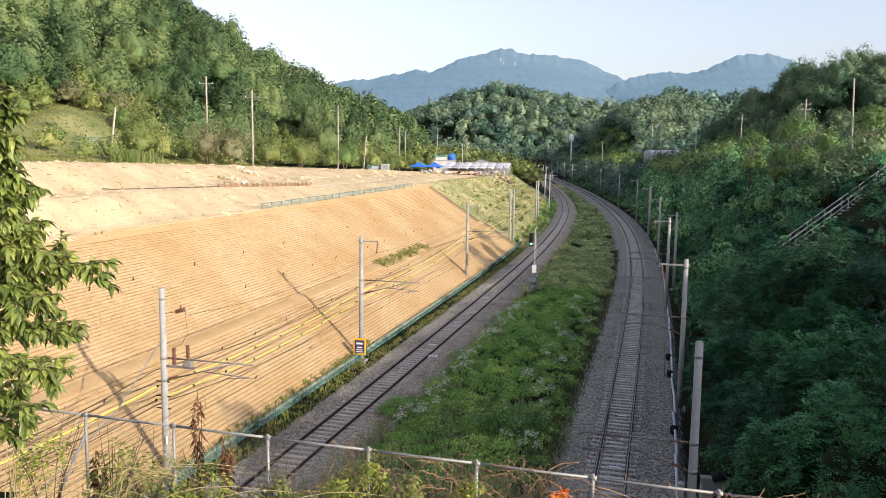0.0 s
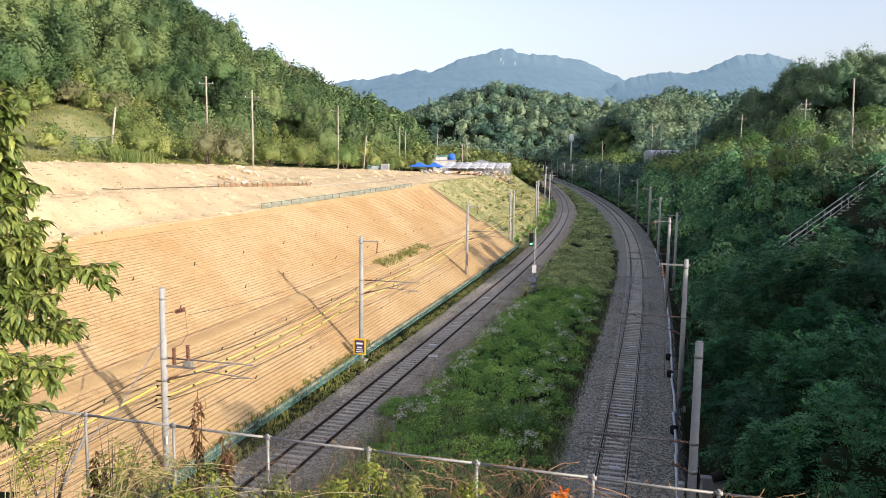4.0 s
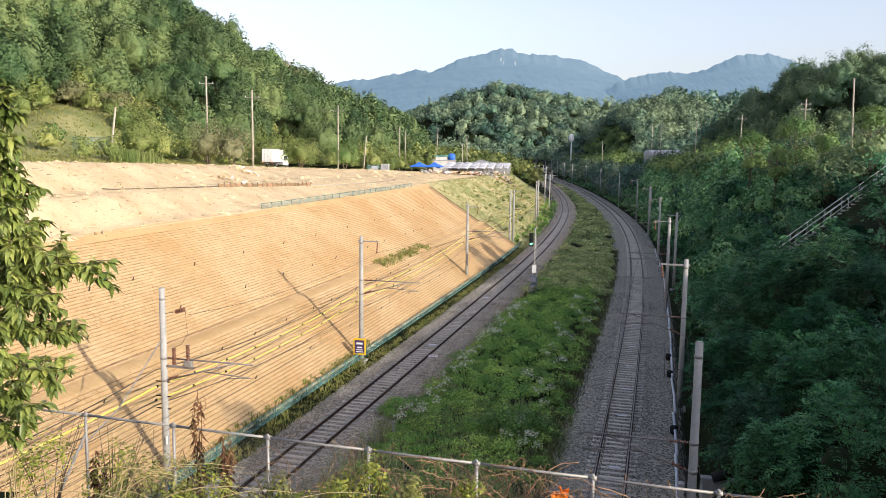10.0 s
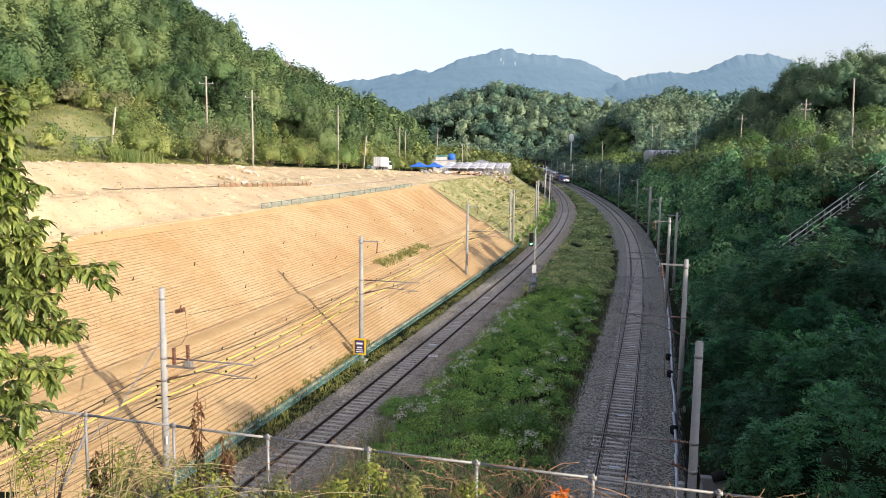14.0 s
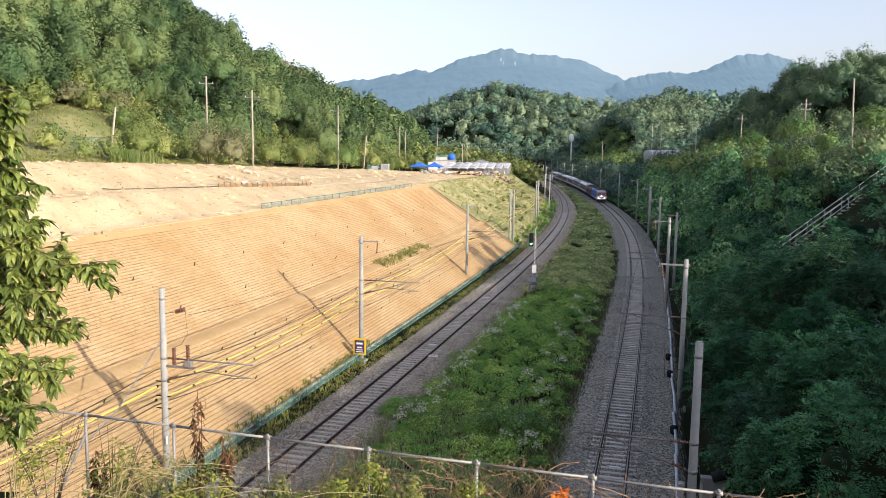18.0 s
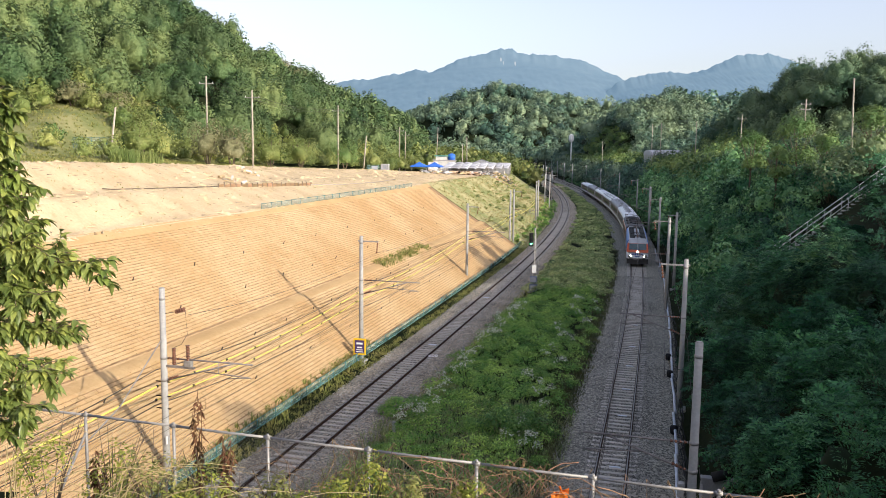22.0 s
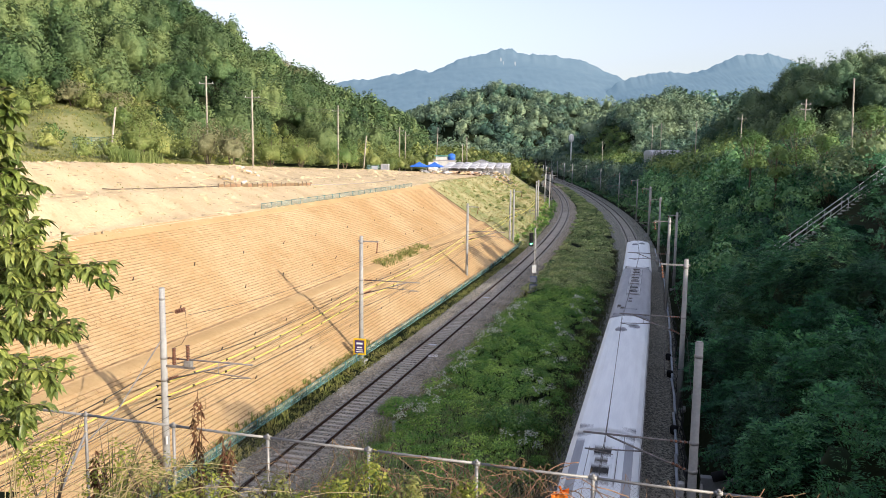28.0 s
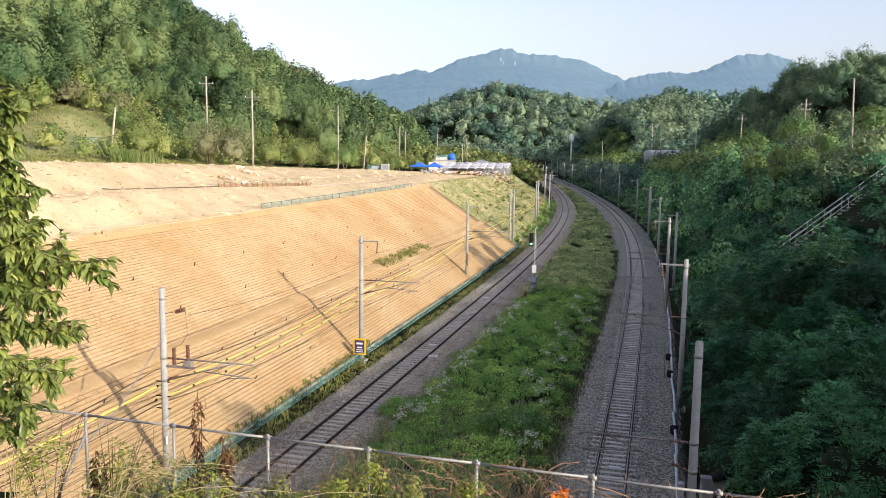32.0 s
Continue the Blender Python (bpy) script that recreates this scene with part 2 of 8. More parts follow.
def add_box(bm, x0, x1, y0, y1, z0, z1, bevel=0.0):
    r = bmesh.ops.create_cube(bm, size=1.0)
    for v in r["verts"]:
        v.co = Vector(((x0 + x1) / 2 + v.co.x * (x1 - x0), (y0 + y1) / 2 + v.co.y * (y1 - y0), (z0 + z1) / 2 + v.co.z * (z1 - z0)))
    if bevel:
        es = list({e for v in r["verts"] for e in v.link_edges})
        bmesh.ops.bevel(bm, geom=es, offset=bevel, segments=2, affect="EDGES", profile=0.6)
    return bm


def box(x0, x1, y0, y1, z0, z1, bevel=0.0):
    return add_box(bmesh.new(), x0, x1, y0, y1, z0, z1, bevel)


def add_tube(bm, pts, r, seg=6, r2=None, caps=True):
    """A tube along a line of points, tapering from r to r2."""
    pts = [Vector(p) for p in pts]
    r2 = r if r2 is None else r2
    rings = []
    n = len(pts)
    for i, p in enumerate(pts):
        d = (pts[min(i + 1, n - 1)] - pts[max(i - 1, 0)]).normalized()
        a = d.cross(Vector((0, 0, 1)))
        if a.length < 1e-3:
            a = Vector((1, 0, 0))
        a.normalize()
        b = d.cross(a)
        rr = r + (r2 - r) * i / max(1, n - 1)
        rings.append([bm.verts.new(p + (a * math.cos(t) + b * math.sin(t)) * rr) for t in [2 * math.pi * k / seg for k in range(seg)]])
    for A, B in zip(rings, rings[1:]):
        for k in range(seg):
            f = bm.faces.new((A[k], A[(k + 1) % seg], B[(k + 1) % seg], B[k]))
            f.smooth = True
    if caps:
        bm.faces.new(rings[0][::-1])
        bm.faces.new(rings[-1])
    return bm


def tube(pts, r, seg=6, r2=None):
    return add_tube(bmesh.new(), pts, r, seg, r2)


def lathe(profile, seg=12):
    """Turn (radius, z) points round the z axis."""
    bm = bmesh.new()
    rings = [[bm.verts.new((r * math.cos(2 * math.pi * k / seg), r * math.sin(2 * math.pi * k / seg), z)) for k in range(seg)] for r, z in profile]
    for A, B in zip(rings, rings[1:]):
        for k in range(seg):
            bm.faces.new((A[k], A[(k + 1) % seg], B[(k + 1) % seg], B[k])).smooth = True
    bm.faces.new(rings[0][::-1])
    bm.faces.new(rings[-1])
    return bm


def sag(a, b, drop, n=10):
    a, b = Vector(a), Vector(b)
    return [a.lerp(b, i / n) - Vector((0, 0, drop * 4 * (i / n) * (1 - i / n))) for i in range(n + 1)]


# ---------------------------------------------------------------- the two lines in plan
def make_track(x0, y0, a, b, c, d, s_end):
    """Centre line: heading as a cubic of the way, straight behind the start, easing out beyond s_end and bending away round the far hill."""
    ds = 1.0
    th_end = a + b * s_end / 100 + c * (s_end / 100) ** 2 + d * (s_end / 100) ** 3
    S = np.arange(0, 900, ds)
    u = S / 100
    th = a + b * u + c * u * u + d * u ** 3
    out = S > s_end
    ease = np.clip((S - s_end) / 120, 0, 1)
    th = np.where(out, th_end + (0.045 - th_end) * ease, th)
    th = th - np.clip((S - 500) / 420, 0, None)
    x = x0 + np.concatenate([[0], np.cumsum(np.sin(th))[:-1]])
    y = y0 + np.concatenate([[0], np.cumsum(np.cos(th))[:-1]])
    Sb = np.arange(-330, 0, ds)
    S, x, y, th = (np.concatenate(q) for q in ((Sb, S), (x0 + Sb * math.sin(a), x), (y0 + Sb * math.cos(a), y), (np.full(len(Sb), a), th)))
    return S, x, y, th


TL = make_track(-10.1483, 30.0, 0.2583, 0.0362, -0.0809, 0.0166, 270)
TR = make_track(3.5498, 20.0, 0.2501, 0.0570, -0.1212, 0.0292, 235)


def on_track(T, s, off=0.0, z=0.0):
    x, y, th = np.interp(s, T[0], T[1]), np.interp(s, T[0], T[2]), np.interp(s, T[0], T[3])
    return Vector((x + off * math.cos(th), y - off * math.sin(th), z))


def heading(T, s):
    return float(np.interp(s, T[0], T[3]))


def track_x(T, y):
    return np.interp(y, T[2], T[1])


def track_cos(T, y):
    return np.cos(np.interp(y, T[2], T[3]))


# ---------------------------------------------------------------- the lie of the land
ROAD_Y = (-60, 20, 45, 70, 95, 117, 140, 160, 176, 190, 205, 240)
ROAD_X = (-36, -33.5, -33.2, -32.7, -30.5, -28.2, -22.5, -16, -10.5, -6, -2.5, 3)
ROAD_Z = (15, 14.6, 14.4, 14.0, 13.3, 12.6, 11.8, 11.2, 10.5, 9.7, 9.3, 8.8)
TOP_Y, TOP_Z = (150, 185, 215, 250, 264, 300), (9.6, 9.15, 8.8, 8.4, 7.2, 5.0)
RIDGES = (
    ((-240, 190, 108), (-130, 225, 69), (-92, 250, 57), (-86, 275, 53), (-80, 330, 47), (-73, 400, 41.5), (-56, 440, 35), (-32, 480, 30), (5, 520, 23), (20, 560, 12)),
    ((-72, 1215, 55), (-5, 1080, 63), (40, 972, 77), (72, 945, 84), (111, 945, 74), (166, 972, 68), (201, 945, 62), (297, 864, 53)),
    ((90, 560, 20), (98, 520, 24), (105, 450, 31), (122, 470, 38), (150, 545, 45), (190, 560, 48), (215, 565, 52), (320, 600, 62)),
    ((93, 246, 27.6), (96, 236, 34.6), (99, 226, 34.0), (101, 214, 32.6), (106, 202, 34.0), (135, 190, 36), (200, 160, 48)),
)
SLOPES = (0.40, 0.36, 0.45, 0.85)


def smooth01(t):
    t = np.clip(t, 0, 1)
    return t * t * (3 - 2 * t)


def fence_line(x):
    return 13.14 + (2.56 - x) * 0.273 + 0.25


def hills(x, y):
    h = np.full(np.shape(x), -50.0)
    for ridge, k in zip(RIDGES, SLOPES):
        R = np.array(ridge, float)
        for A, B in zip(R, R[1:]):
            ab = B[:2] - A[:2]
            t = np.clip(((x - A[0]) * ab[0] + (y - A[1]) * ab[1]) / (ab @ ab), 0, 1)
            d = np.hypot(x - A[0] - t * ab[0], y - A[1] - t * ab[1])
            h = np.maximum(h, A[2] + (B[2] - A[2]) * t - k * np.sqrt(d * d + 64) + k * 8)
    return h


def wave(x, y, s, p=0.0):
    return np.sin(x / s + 1.3 * np.sin(y / s * 0.7 + p)) * np.cos(y / s * 1.1 + 0.8 * np.sin(x / s * 0.9 - p))


def crest_dl(y):
    """Width of the left cut face from toe to brow."""
    return 6.4 + (np.interp(y, TOP_Y, TOP_Z) - 3.73) * 1.5


def land(x, y):
    """Height of the ground."""
    x, y = np.asarray(x, float), np.asarray(y, float)
    yc = np.clip(y, -200, 800)
    cl, cr = track_cos(TL, yc), track_cos(TR, yc)
    dl = (track_x(TL, yc) - 4.3 - x) * cl
    dr = (x - track_x(TR, yc) - 4.6) * cr
    xr, zr = np.interp(yc, ROAD_Y, ROAD_X), np.interp(yc, ROAD_Y, ROAD_Z)
    top = np.interp(yc, TOP_Y, TOP_Z)
    face = np.where(dl < 5.6, dl / 1.5, np.where(dl < 6.4, 5.6 / 1.5 + (dl - 5.6) * 0.12, 3.83 + (dl - 6.4) / 1.5)) - 0.1
    xe = track_x(TL, yc) - 4.3 - crest_dl(yc) / cl
    t = (xe - x) / np.maximum(xe - xr - 2.2, 1.0)
    upper = top + (zr - top) * np.where(t < 0.55, smooth01(t / 0.55) * 0.5, 0.5 + 0.5 * smooth01((t - 0.55) / 0.45))
    beyond = np.maximum(xr - 2.6 - x, 0)
    upper = upper + np.clip(beyond, 0, 12) * 0.05 + np.maximum(beyond - 12, 0) * 0.17
    upper = np.minimum(upper, 40)
    left = np.where(face < top, face, np.maximum(upper, top))
    crest = np.interp(yc, (0, 55, 78, 95, 150, 230, 330, 450), (16.5, 15.5, 14.6, 12.6, 12.0, 11.0, 9.0, 7.0))
    right = np.minimum(-0.1 + dr / 1.2, crest + (dr / 1.2 - crest) * 0.10)
    mid = -0.55 + 0.75 * smooth01((-dl - 7.5) / 2.5) * smooth01((-dr - 7.6) / 2.5) * np.interp(yc, (20, 60, 150, 220), (1.0, 1.0, 0.8, 0.3))
    h = np.where(dl > 0, np.maximum(left, -0.55), np.where(dr > 0, np.maximum(right, -0.55), mid))
    far = smooth01((y - 190) / 120)
    h = h * (1 - far) + np.minimum(h, 9.0) * far
    hh = hills(x, y) + wave(x, y, 21.0) * 1.6 + wave(x, y, 9.0, 2.0) * 0.5
    free = np.maximum(beyond - 9, 0) * (dl > 18) + np.maximum(dr - 22, 0) + np.maximum(y - 830, 0)
    h = np.where(free > 0, np.maximum(h, np.minimum(hh, h + free * (0.5 + 0.4 * (dr > 0) + 1.2 * smooth01((y - 300) / 150)))), h)
    cut = np.where(dl > 0, -0.5 + dl * 1.2, np.where(dr > 0, -0.5 + dr * 1.2, 1.0))
    h = np.where(y > 240, np.minimum(h, np.maximum(cut, -0.55) + np.maximum(y - 830, 0)), h)
    h = h + 3.6 * np.exp(-((x + 50) / 8.0) ** 2 - ((y - 108) / 11.0) ** 2)
    near = 14.05 - 0.415 * np.maximum(y - 1.0, 0)
    near = np.where(y < 1, 14.05 + np.clip(-y, 0, 60) * 0.06, near)
    near = np.maximum(near, 8.4)
    side_l = np.clip((-13.0 - x) / 8.0, 0, 1)
    near = near * (1 - side_l) + np.maximum(near, np.minimum(left, 16)) * side_l
    side_r = np.clip((x - 8.0) / 16.0, 0, 1)
    near = near + side_r * np.maximum(15.0 - near, 0) + np.clip(x - 24, 0, 30) * 0.1
    return np.where(y < fence_line(x), near, h)


def land_z(x, y):
    return float(land(np.array([x]), np.array([y]))[0])


# ---------------------------------------------------------------- ground
def stretched(lo, a, b, hi, step, growth):
    mid = list(np.arange(a, b + 0.01, step))
    out, d, v = [], step, b
    while v < hi:
        d *= growth
        v += d
        out.append(v)
    back, d, v = [], step, a
    while v > lo:
        d *= growth
        v -= d
        back.append(v)
    return np.array(back[::-1] + mid + out)


def build_ground():
    gx = stretched(-2500, -46, 62, 2800, 1.2, 1.07)
    gy = stretched(-900, 8, 150, 4800, 1.2, 1.04)
    X, Y = np.meshgrid(gx, gy)
    Z = land(X, Y)
    # the skin lies a little lower under the sheets of sand, soil and road laid on it
    dl = slope_dist(X, np.clip(Y, -200, 800))
    laid = (dl > -0.2) & (X > np.interp(Y, ROAD_Y, ROAD_X) - 32) & (Y > 12) & (Y < 262) & ((Y < 250) | (dl < crest_dl(Y)))
    Z = Z - 0.45 * laid
    far = np.clip((np.hypot(X, Y - 300) - 960) / 400, 0, 1)
    Z = Z * (1 - far) + np.minimum(Z, 20.0) * far
    n, m = X.shape
    V = np.stack([X, Y, Z], -1).reshape(-1, 3)
    idx = np.arange(n * m).reshape(n, m)
    F = np.stack([idx[:-1, :-1], idx[:-1, 1:], idx[1:, 1:], idx[1:, :-1]], -1).reshape(-1, 4)
    # no ground skin where it would hang down over the tunnel mouth
    c = V[F]
    drop = c[:, :, 2].max(1) - c[:, :, 2].min(1)
    cen = c.mean(1)
    wall = (abs(cen[:, 1] - fence_line(cen[:, 0])) < 1.6) & (drop > 3.0) & (cen[:, 0] > -24) & (cen[:, 0] < 12)
    F = F[~wall]
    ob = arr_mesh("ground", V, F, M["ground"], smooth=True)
    tagged(ob, "valley ground with a railway cutting and wooded hills", "ground", kind="structure")


def sheet(name, x_fn, u0, u1, du, v0, v1, dv, lift, material, label, category, skip=None):
    """A strip of surface that follows the land: x_fn(u, v) gives the plan place."""
    us, vs = np.arange(u0, u1 + du / 2, du), np.arange(v0, v1 + dv / 2, dv)
    U, W = np.meshgrid(us, vs)
    X, Y = x_fn(U, W)
    Z = land(X, Y) + lift
    n, m = U.shape
    idx = np.arange(n * m).reshape(n, m)
    F = np.stack([idx[:-1, :-1], idx[:-1, 1:], idx[1:, 1:], idx[1:, :-1]], -1).reshape(-1, 4)
    ob = arr_mesh(name, np.stack([X, Y, Z], -1), F, material, smooth=True)
    tagged(ob, label, category, kind="structure")
    return ob


def slope_xy(U, W):
    """U: metres to the left of the toe of the left slope; W: y of the place on the toe."""
    c = track_cos(TL, W)
    s = np.sqrt(1 - c * c)
    return track_x(TL, W) - 4.3 * c - U * c, W + 4.3 * s * 0 + U * s


def slope_dist(x, y):
    return (track_x(TL, y) - 4.3 - x) * track_cos(TL, y)


build_ground()
# bare sand between the cut slope and the road
sheet("sand_bank", lambda U, W: (np.interp(W, ROAD_Y, ROAD_X) + 1.8 + U * (track_x(TL, W) - 4.3 - (crest_dl(W) - 0.5) / track_cos(TL, W) - np.interp(W, ROAD_Y, ROAD_X) - 1.8), W),
      0, 1, 0.03, 14, 250, 0.7, 0.05, M["sand"], "bare pale sand terrace above the cut slope", "sand")
sheet("cut_slope", slope_xy, 0.15, 15.4, 0.45, 12, 133, 0.8, 0.035, M["soil_joint_shade"], "cut slope beside the railway faced with rows of soil bags", "slope")
for u0, u1 in ((5.42, 6.44), (14.58, 15.45)):
    sheet("soil_ledge", slope_xy, u0, u1, (u1 - u0) / 2, 12, 133, 0.8, 0.075, M["soil_orange"], "bare orange soil ledge along the cut slope", "ledge")
sheet("grass_slope", lambda U, W: slope_xy(-1.3 + U * (crest_dl(W) + 2.6), W), 0, 1, 0.03, 133, 262, 1.2, 0.08, M["grass_slope"], "dry grassy slope beside the railway", "slope")
sheet("road", lambda U, W: (np.interp(W, ROAD_Y, ROAD_X) + U, W), -2.4, 1.8, 0.6, -40, 215, 1.0, 0.07, M["asphalt"], "narrow dusty country road along the terrace", "road")
sheet("field", lambda U, W: (np.interp(W, ROAD_Y, ROAD_X) - 2.5 - U, W), 0, 30, 0.8, 20, 150, 1.2, 0.06, M["field"], "weedy vegetable field beside the road", "field")


# ---------------------------------------------------------------- far mountains
def build_mountains():
    ridge = ((-1500, 200), (-900, 215), (-606, 240), (-434, 297), (-312, 306), (-239, 326), (-178, 331), (-130, 346), (-69, 338), (4, 365), (52, 394), (149, 412),
             (234, 442), (282, 438), (356, 417), (453, 418), (514, 405), (587, 399), (661, 366), (753, 325), (833, 300), (966, 280), (1300, 230), (1900, 180))
    ridge2 = ((500, 150), (640, 230), (753, 310), (833, 333), (966, 356), (1028, 345), (1124, 363), (1242, 422), (1327, 435), (1364, 428), (1383, 433), (1457, 417), (1536, 390), (1733, 357), (1980, 312), (2600, 260))
    m = bpy.data.materials.new("hazed_mountain")
    m.use_nodes = True
    nt = m.node_tree
    b = nt.nodes["Principled BSDF"]
    tc = nt.nodes.new("ShaderNodeTexCoord")
    no = nt.nodes.new("ShaderNodeTexNoise")
    no.inputs["Scale"].default_value = 0.02
    no.inputs["Detail"].default_value = 8
    nt.links.new(tc.outputs["Object"], no.inputs["Vector"])
    cr = nt.nodes.new("ShaderNodeValToRGB")
    # blue-grey base here and emission below paint the distance haze
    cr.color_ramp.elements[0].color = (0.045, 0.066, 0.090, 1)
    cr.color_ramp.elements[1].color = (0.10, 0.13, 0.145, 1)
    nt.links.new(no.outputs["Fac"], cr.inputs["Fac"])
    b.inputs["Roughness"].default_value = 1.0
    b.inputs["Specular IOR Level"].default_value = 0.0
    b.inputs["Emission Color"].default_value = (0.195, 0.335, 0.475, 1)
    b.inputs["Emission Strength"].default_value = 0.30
    # pale bare rock on the high face and a quarry at the foot
    geo = nt.nodes.new("ShaderNodeNewGeometry")
    col = cr.outputs[0]
    for (px, py, pz), rx, rz, tone in (((236, 3540, 390), 5, 14, 0.24), ((246, 3540, 376), 3, 12, 0.20), ((296, 3540, 374), 4, 12, 0.22), ((30, 2960, 207), 26, 12, 0.26), ((-24, 2980, 212), 18, 4, 0.24)):
        rel = nt.nodes.new("ShaderNodeVectorMath")
        rel.operation = "SUBTRACT"
        nt.links.new(geo.outputs["Position"], rel.inputs[0])
        rel.inputs[1].default_value = (px, py, pz)
        shrink = nt.nodes.new("ShaderNodeVectorMath")
        shrink.operation = "MULTIPLY"
        nt.links.new(rel.outputs[0], shrink.inputs[0])
        shrink.inputs[1].default_value = (1 / rx, 1 / 260, 1 / rz)
        size = nt.nodes.new("ShaderNodeVectorMath")
        size.operation = "LENGTH"
        nt.links.new(shrink.outputs[0], size.inputs[0])
        rough = nt.nodes.new("ShaderNodeMath")
        rough.operation = "ADD"
        nt.links.new(size.outputs["Value"], rough.inputs[0])
        nt.links.new(no.outputs["Fac"], rough.inputs[1])
        edge = nt.nodes.new("ShaderNodeMapRange")
        edge.inputs["From Min"].default_value, edge.inputs["From Max"].default_value = 1.35, 1.05
        nt.links.new(rough.outputs[0], edge.inputs["Value"])
        mixer = nt.nodes.new("ShaderNodeMix")
        mixer.data_type = "RGBA"
        nt.links.new(edge.outputs[0], mixer.inputs["Factor"])
        nt.links.new(col, mixer.inputs["A"])
        mixer.inputs["B"].default_value = (tone, tone * 0.97, tone * 0.9, 1)
        col = mixer.outputs["Result"]
    nt.links.new(col, b.inputs["Base Color"])

    def folds(x, y, seed):
        """Spurs and gullies at four scales, 0 at the hollows."""
        g = np.random.default_rng(seed)
        out = 0.0
        for k, w in enumerate((210.0, 95.0, 42.0, 19.0)):
            a, p = g.uniform(-0.9, 0.9, 2), g.uniform(0, 6, 4)
            u = x * math.cos(a[0]) + y * math.sin(a[0]) + 0.5 * w * np.sin(y / w * 0.9 + p[1]) + 0.4 * w * np.sin((x + y) / w * 0.7 + p[2])
            v = x * math.sin(a[1]) + y * math.cos(a[1]) + 0.6 * w * np.sin(x / w * 0.8 + p[3])
            out = out + (np.abs(np.sin(u / w + p[0])) - 0.6 + 0.35 * np.sin(v / w)) * w * (0.10, 0.085, 0.04, 0.025)[k]
        return out

    mr = np.random.default_rng(2)
    for r, y0, nm in ((ridge, 3600, "mountain_range"), (ridge2, 3350, "mountain_range")):
        k = y0 / 3600
        xs = np.linspace(r[0][0], r[-1][0], 420)
        top = np.interp(xs, [q[0] for q in r], [q[1] for q in r])
        # bumpy skyline
        top = top + 3.2 * np.sin(xs / 17.0 + 2 * np.sin(xs / 41.0)) * np.sin(xs / 67.0) + 1.8 * np.sin(xs / 7.3 + np.sin(xs / 19.0)) + mr.normal(size=len(xs)) * 1.1
        soft_top = np.convolve(np.pad(top, 45, mode="edge"), np.ones(91) / 91, mode="valid")
        rows = 60
        V = []
        for j in range(rows + 1):
            f = j / rows
            g = min(1.0, f * 15.0)
            y = y0 - 900 * f + 0 * xs
            z = (top * (1 - g) + soft_top * g) * (1 - f ** 0.9) - 5.0 * g
            z = z + folds(xs, y, 5) * min(1, f * 4.0) * (1 - f) * 0.36 + mr.normal(size=len(xs)) * 1.0 * min(1, f * 6)
            V.append(np.stack([xs * k, y, (z - 15.7) * k + 15.7], -1))
        V = np.array(V)
        n, w = V.shape[:2]
        idx = np.arange(n * w).reshape(n, w)
        F = np.stack([idx[:-1, :-1], idx[1:, :-1], idx[1:, 1:], idx[:-1, 1:]], -1).reshape(-1, 4)
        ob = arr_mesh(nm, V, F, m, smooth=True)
        tagged(ob, "distant hazy blue forested mountain range", "backdrop", kind="structure")


build_mountains()


# ---------------------------------------------------------------- tunnel mouth under the near bank
def build_portal():
    top = 7.75
    ax = Vector((1.929, -0.527, 0)).normalized()
    ang = math.degrees(math.atan2(ax.y, ax.x))
    c = Vector((-3.0, fence_line(-3.0) + 0.15, 0))
    port = thing("tunnel_portal", pose(c.x, c.y, 0, 0, 0, ang), "plain concrete tunnel portal wall below the bank", "portal", kind="structure")
    port.name = "portal_wall"

    def along(T):
        for s in np.arange(-40, 30, 0.25):
            p = on_track(T, s)
            q = p - c
            if q.x * -ax.y + q.y * ax.x > 0:
                return q.x * ax.x + q.y * ax.y
    a, b = along(TL), along(TR)
    cuts = (a - 6.0, a - 3.1, a + 3.1, b - 3.1, b + 3.1, 22)
    for x0, x1 in ((cuts[0], cuts[1]), (cuts[2], cuts[3]), (cuts[4], cuts[5])):
        part("wall_panel", box(x0, x1, -0.4, 0.4, -0.8, 7.0), M["concrete"], port)
    part("lintel", box(cuts[0], cuts[5], -0.45, 0.45, 7.0, top, 0.03), M["concrete"], port)
    V, F = [], []
    for T in (TL, TR):
        for prof in (((-3.4, -0.7), (-3.4, 7.0)), ((3.4, 7.0), (3.4, -0.7)), ((-3.4, 7.0), (3.4, 7.0)), ((3.4, -0.6), (-3.4, -0.6))):
            i = len(V)
            for s in (-300, -16 if T is TL else -12):
                for o, z in prof:
                    V.append(tuple(on_track(T, s, o, z)))
            F.append((i, i + 1, i + 3, i + 2))
    ob = arr_mesh("tunnel_lining", V, F, M["concrete"])
    tagged(ob, "dark concrete tunnel lining below the bank", "tunnel", kind="structure")


build_portal()


# ---------------------------------------------------------------- the two railway lines
def ribbon(name, T, s0, s1, ds, prof, material, parent=None, label=""):
    """Sweep a cross section of (offset, z) along a line."""
    ss = np.arange(s0, s1 + ds / 2, ds)
    x, y, th = (np.interp(ss, T[0], T[k]) for k in (1, 2, 3))
    V = np.stack([np.stack([x + o * np.cos(th), y - o * np.sin(th), np.full(len(ss), z)], -1) for o, z in prof], 1)
    n, k = V.shape[:2]
    idx = np.arange(n * k).reshape(n, k)
    F = np.stack([idx[:-1, :-1], idx[:-1, 1:], idx[1:, 1:], idx[1:, :-1]], -1).reshape(-1, 4)
    return arr_mesh(name, V, F, material, parent, label)


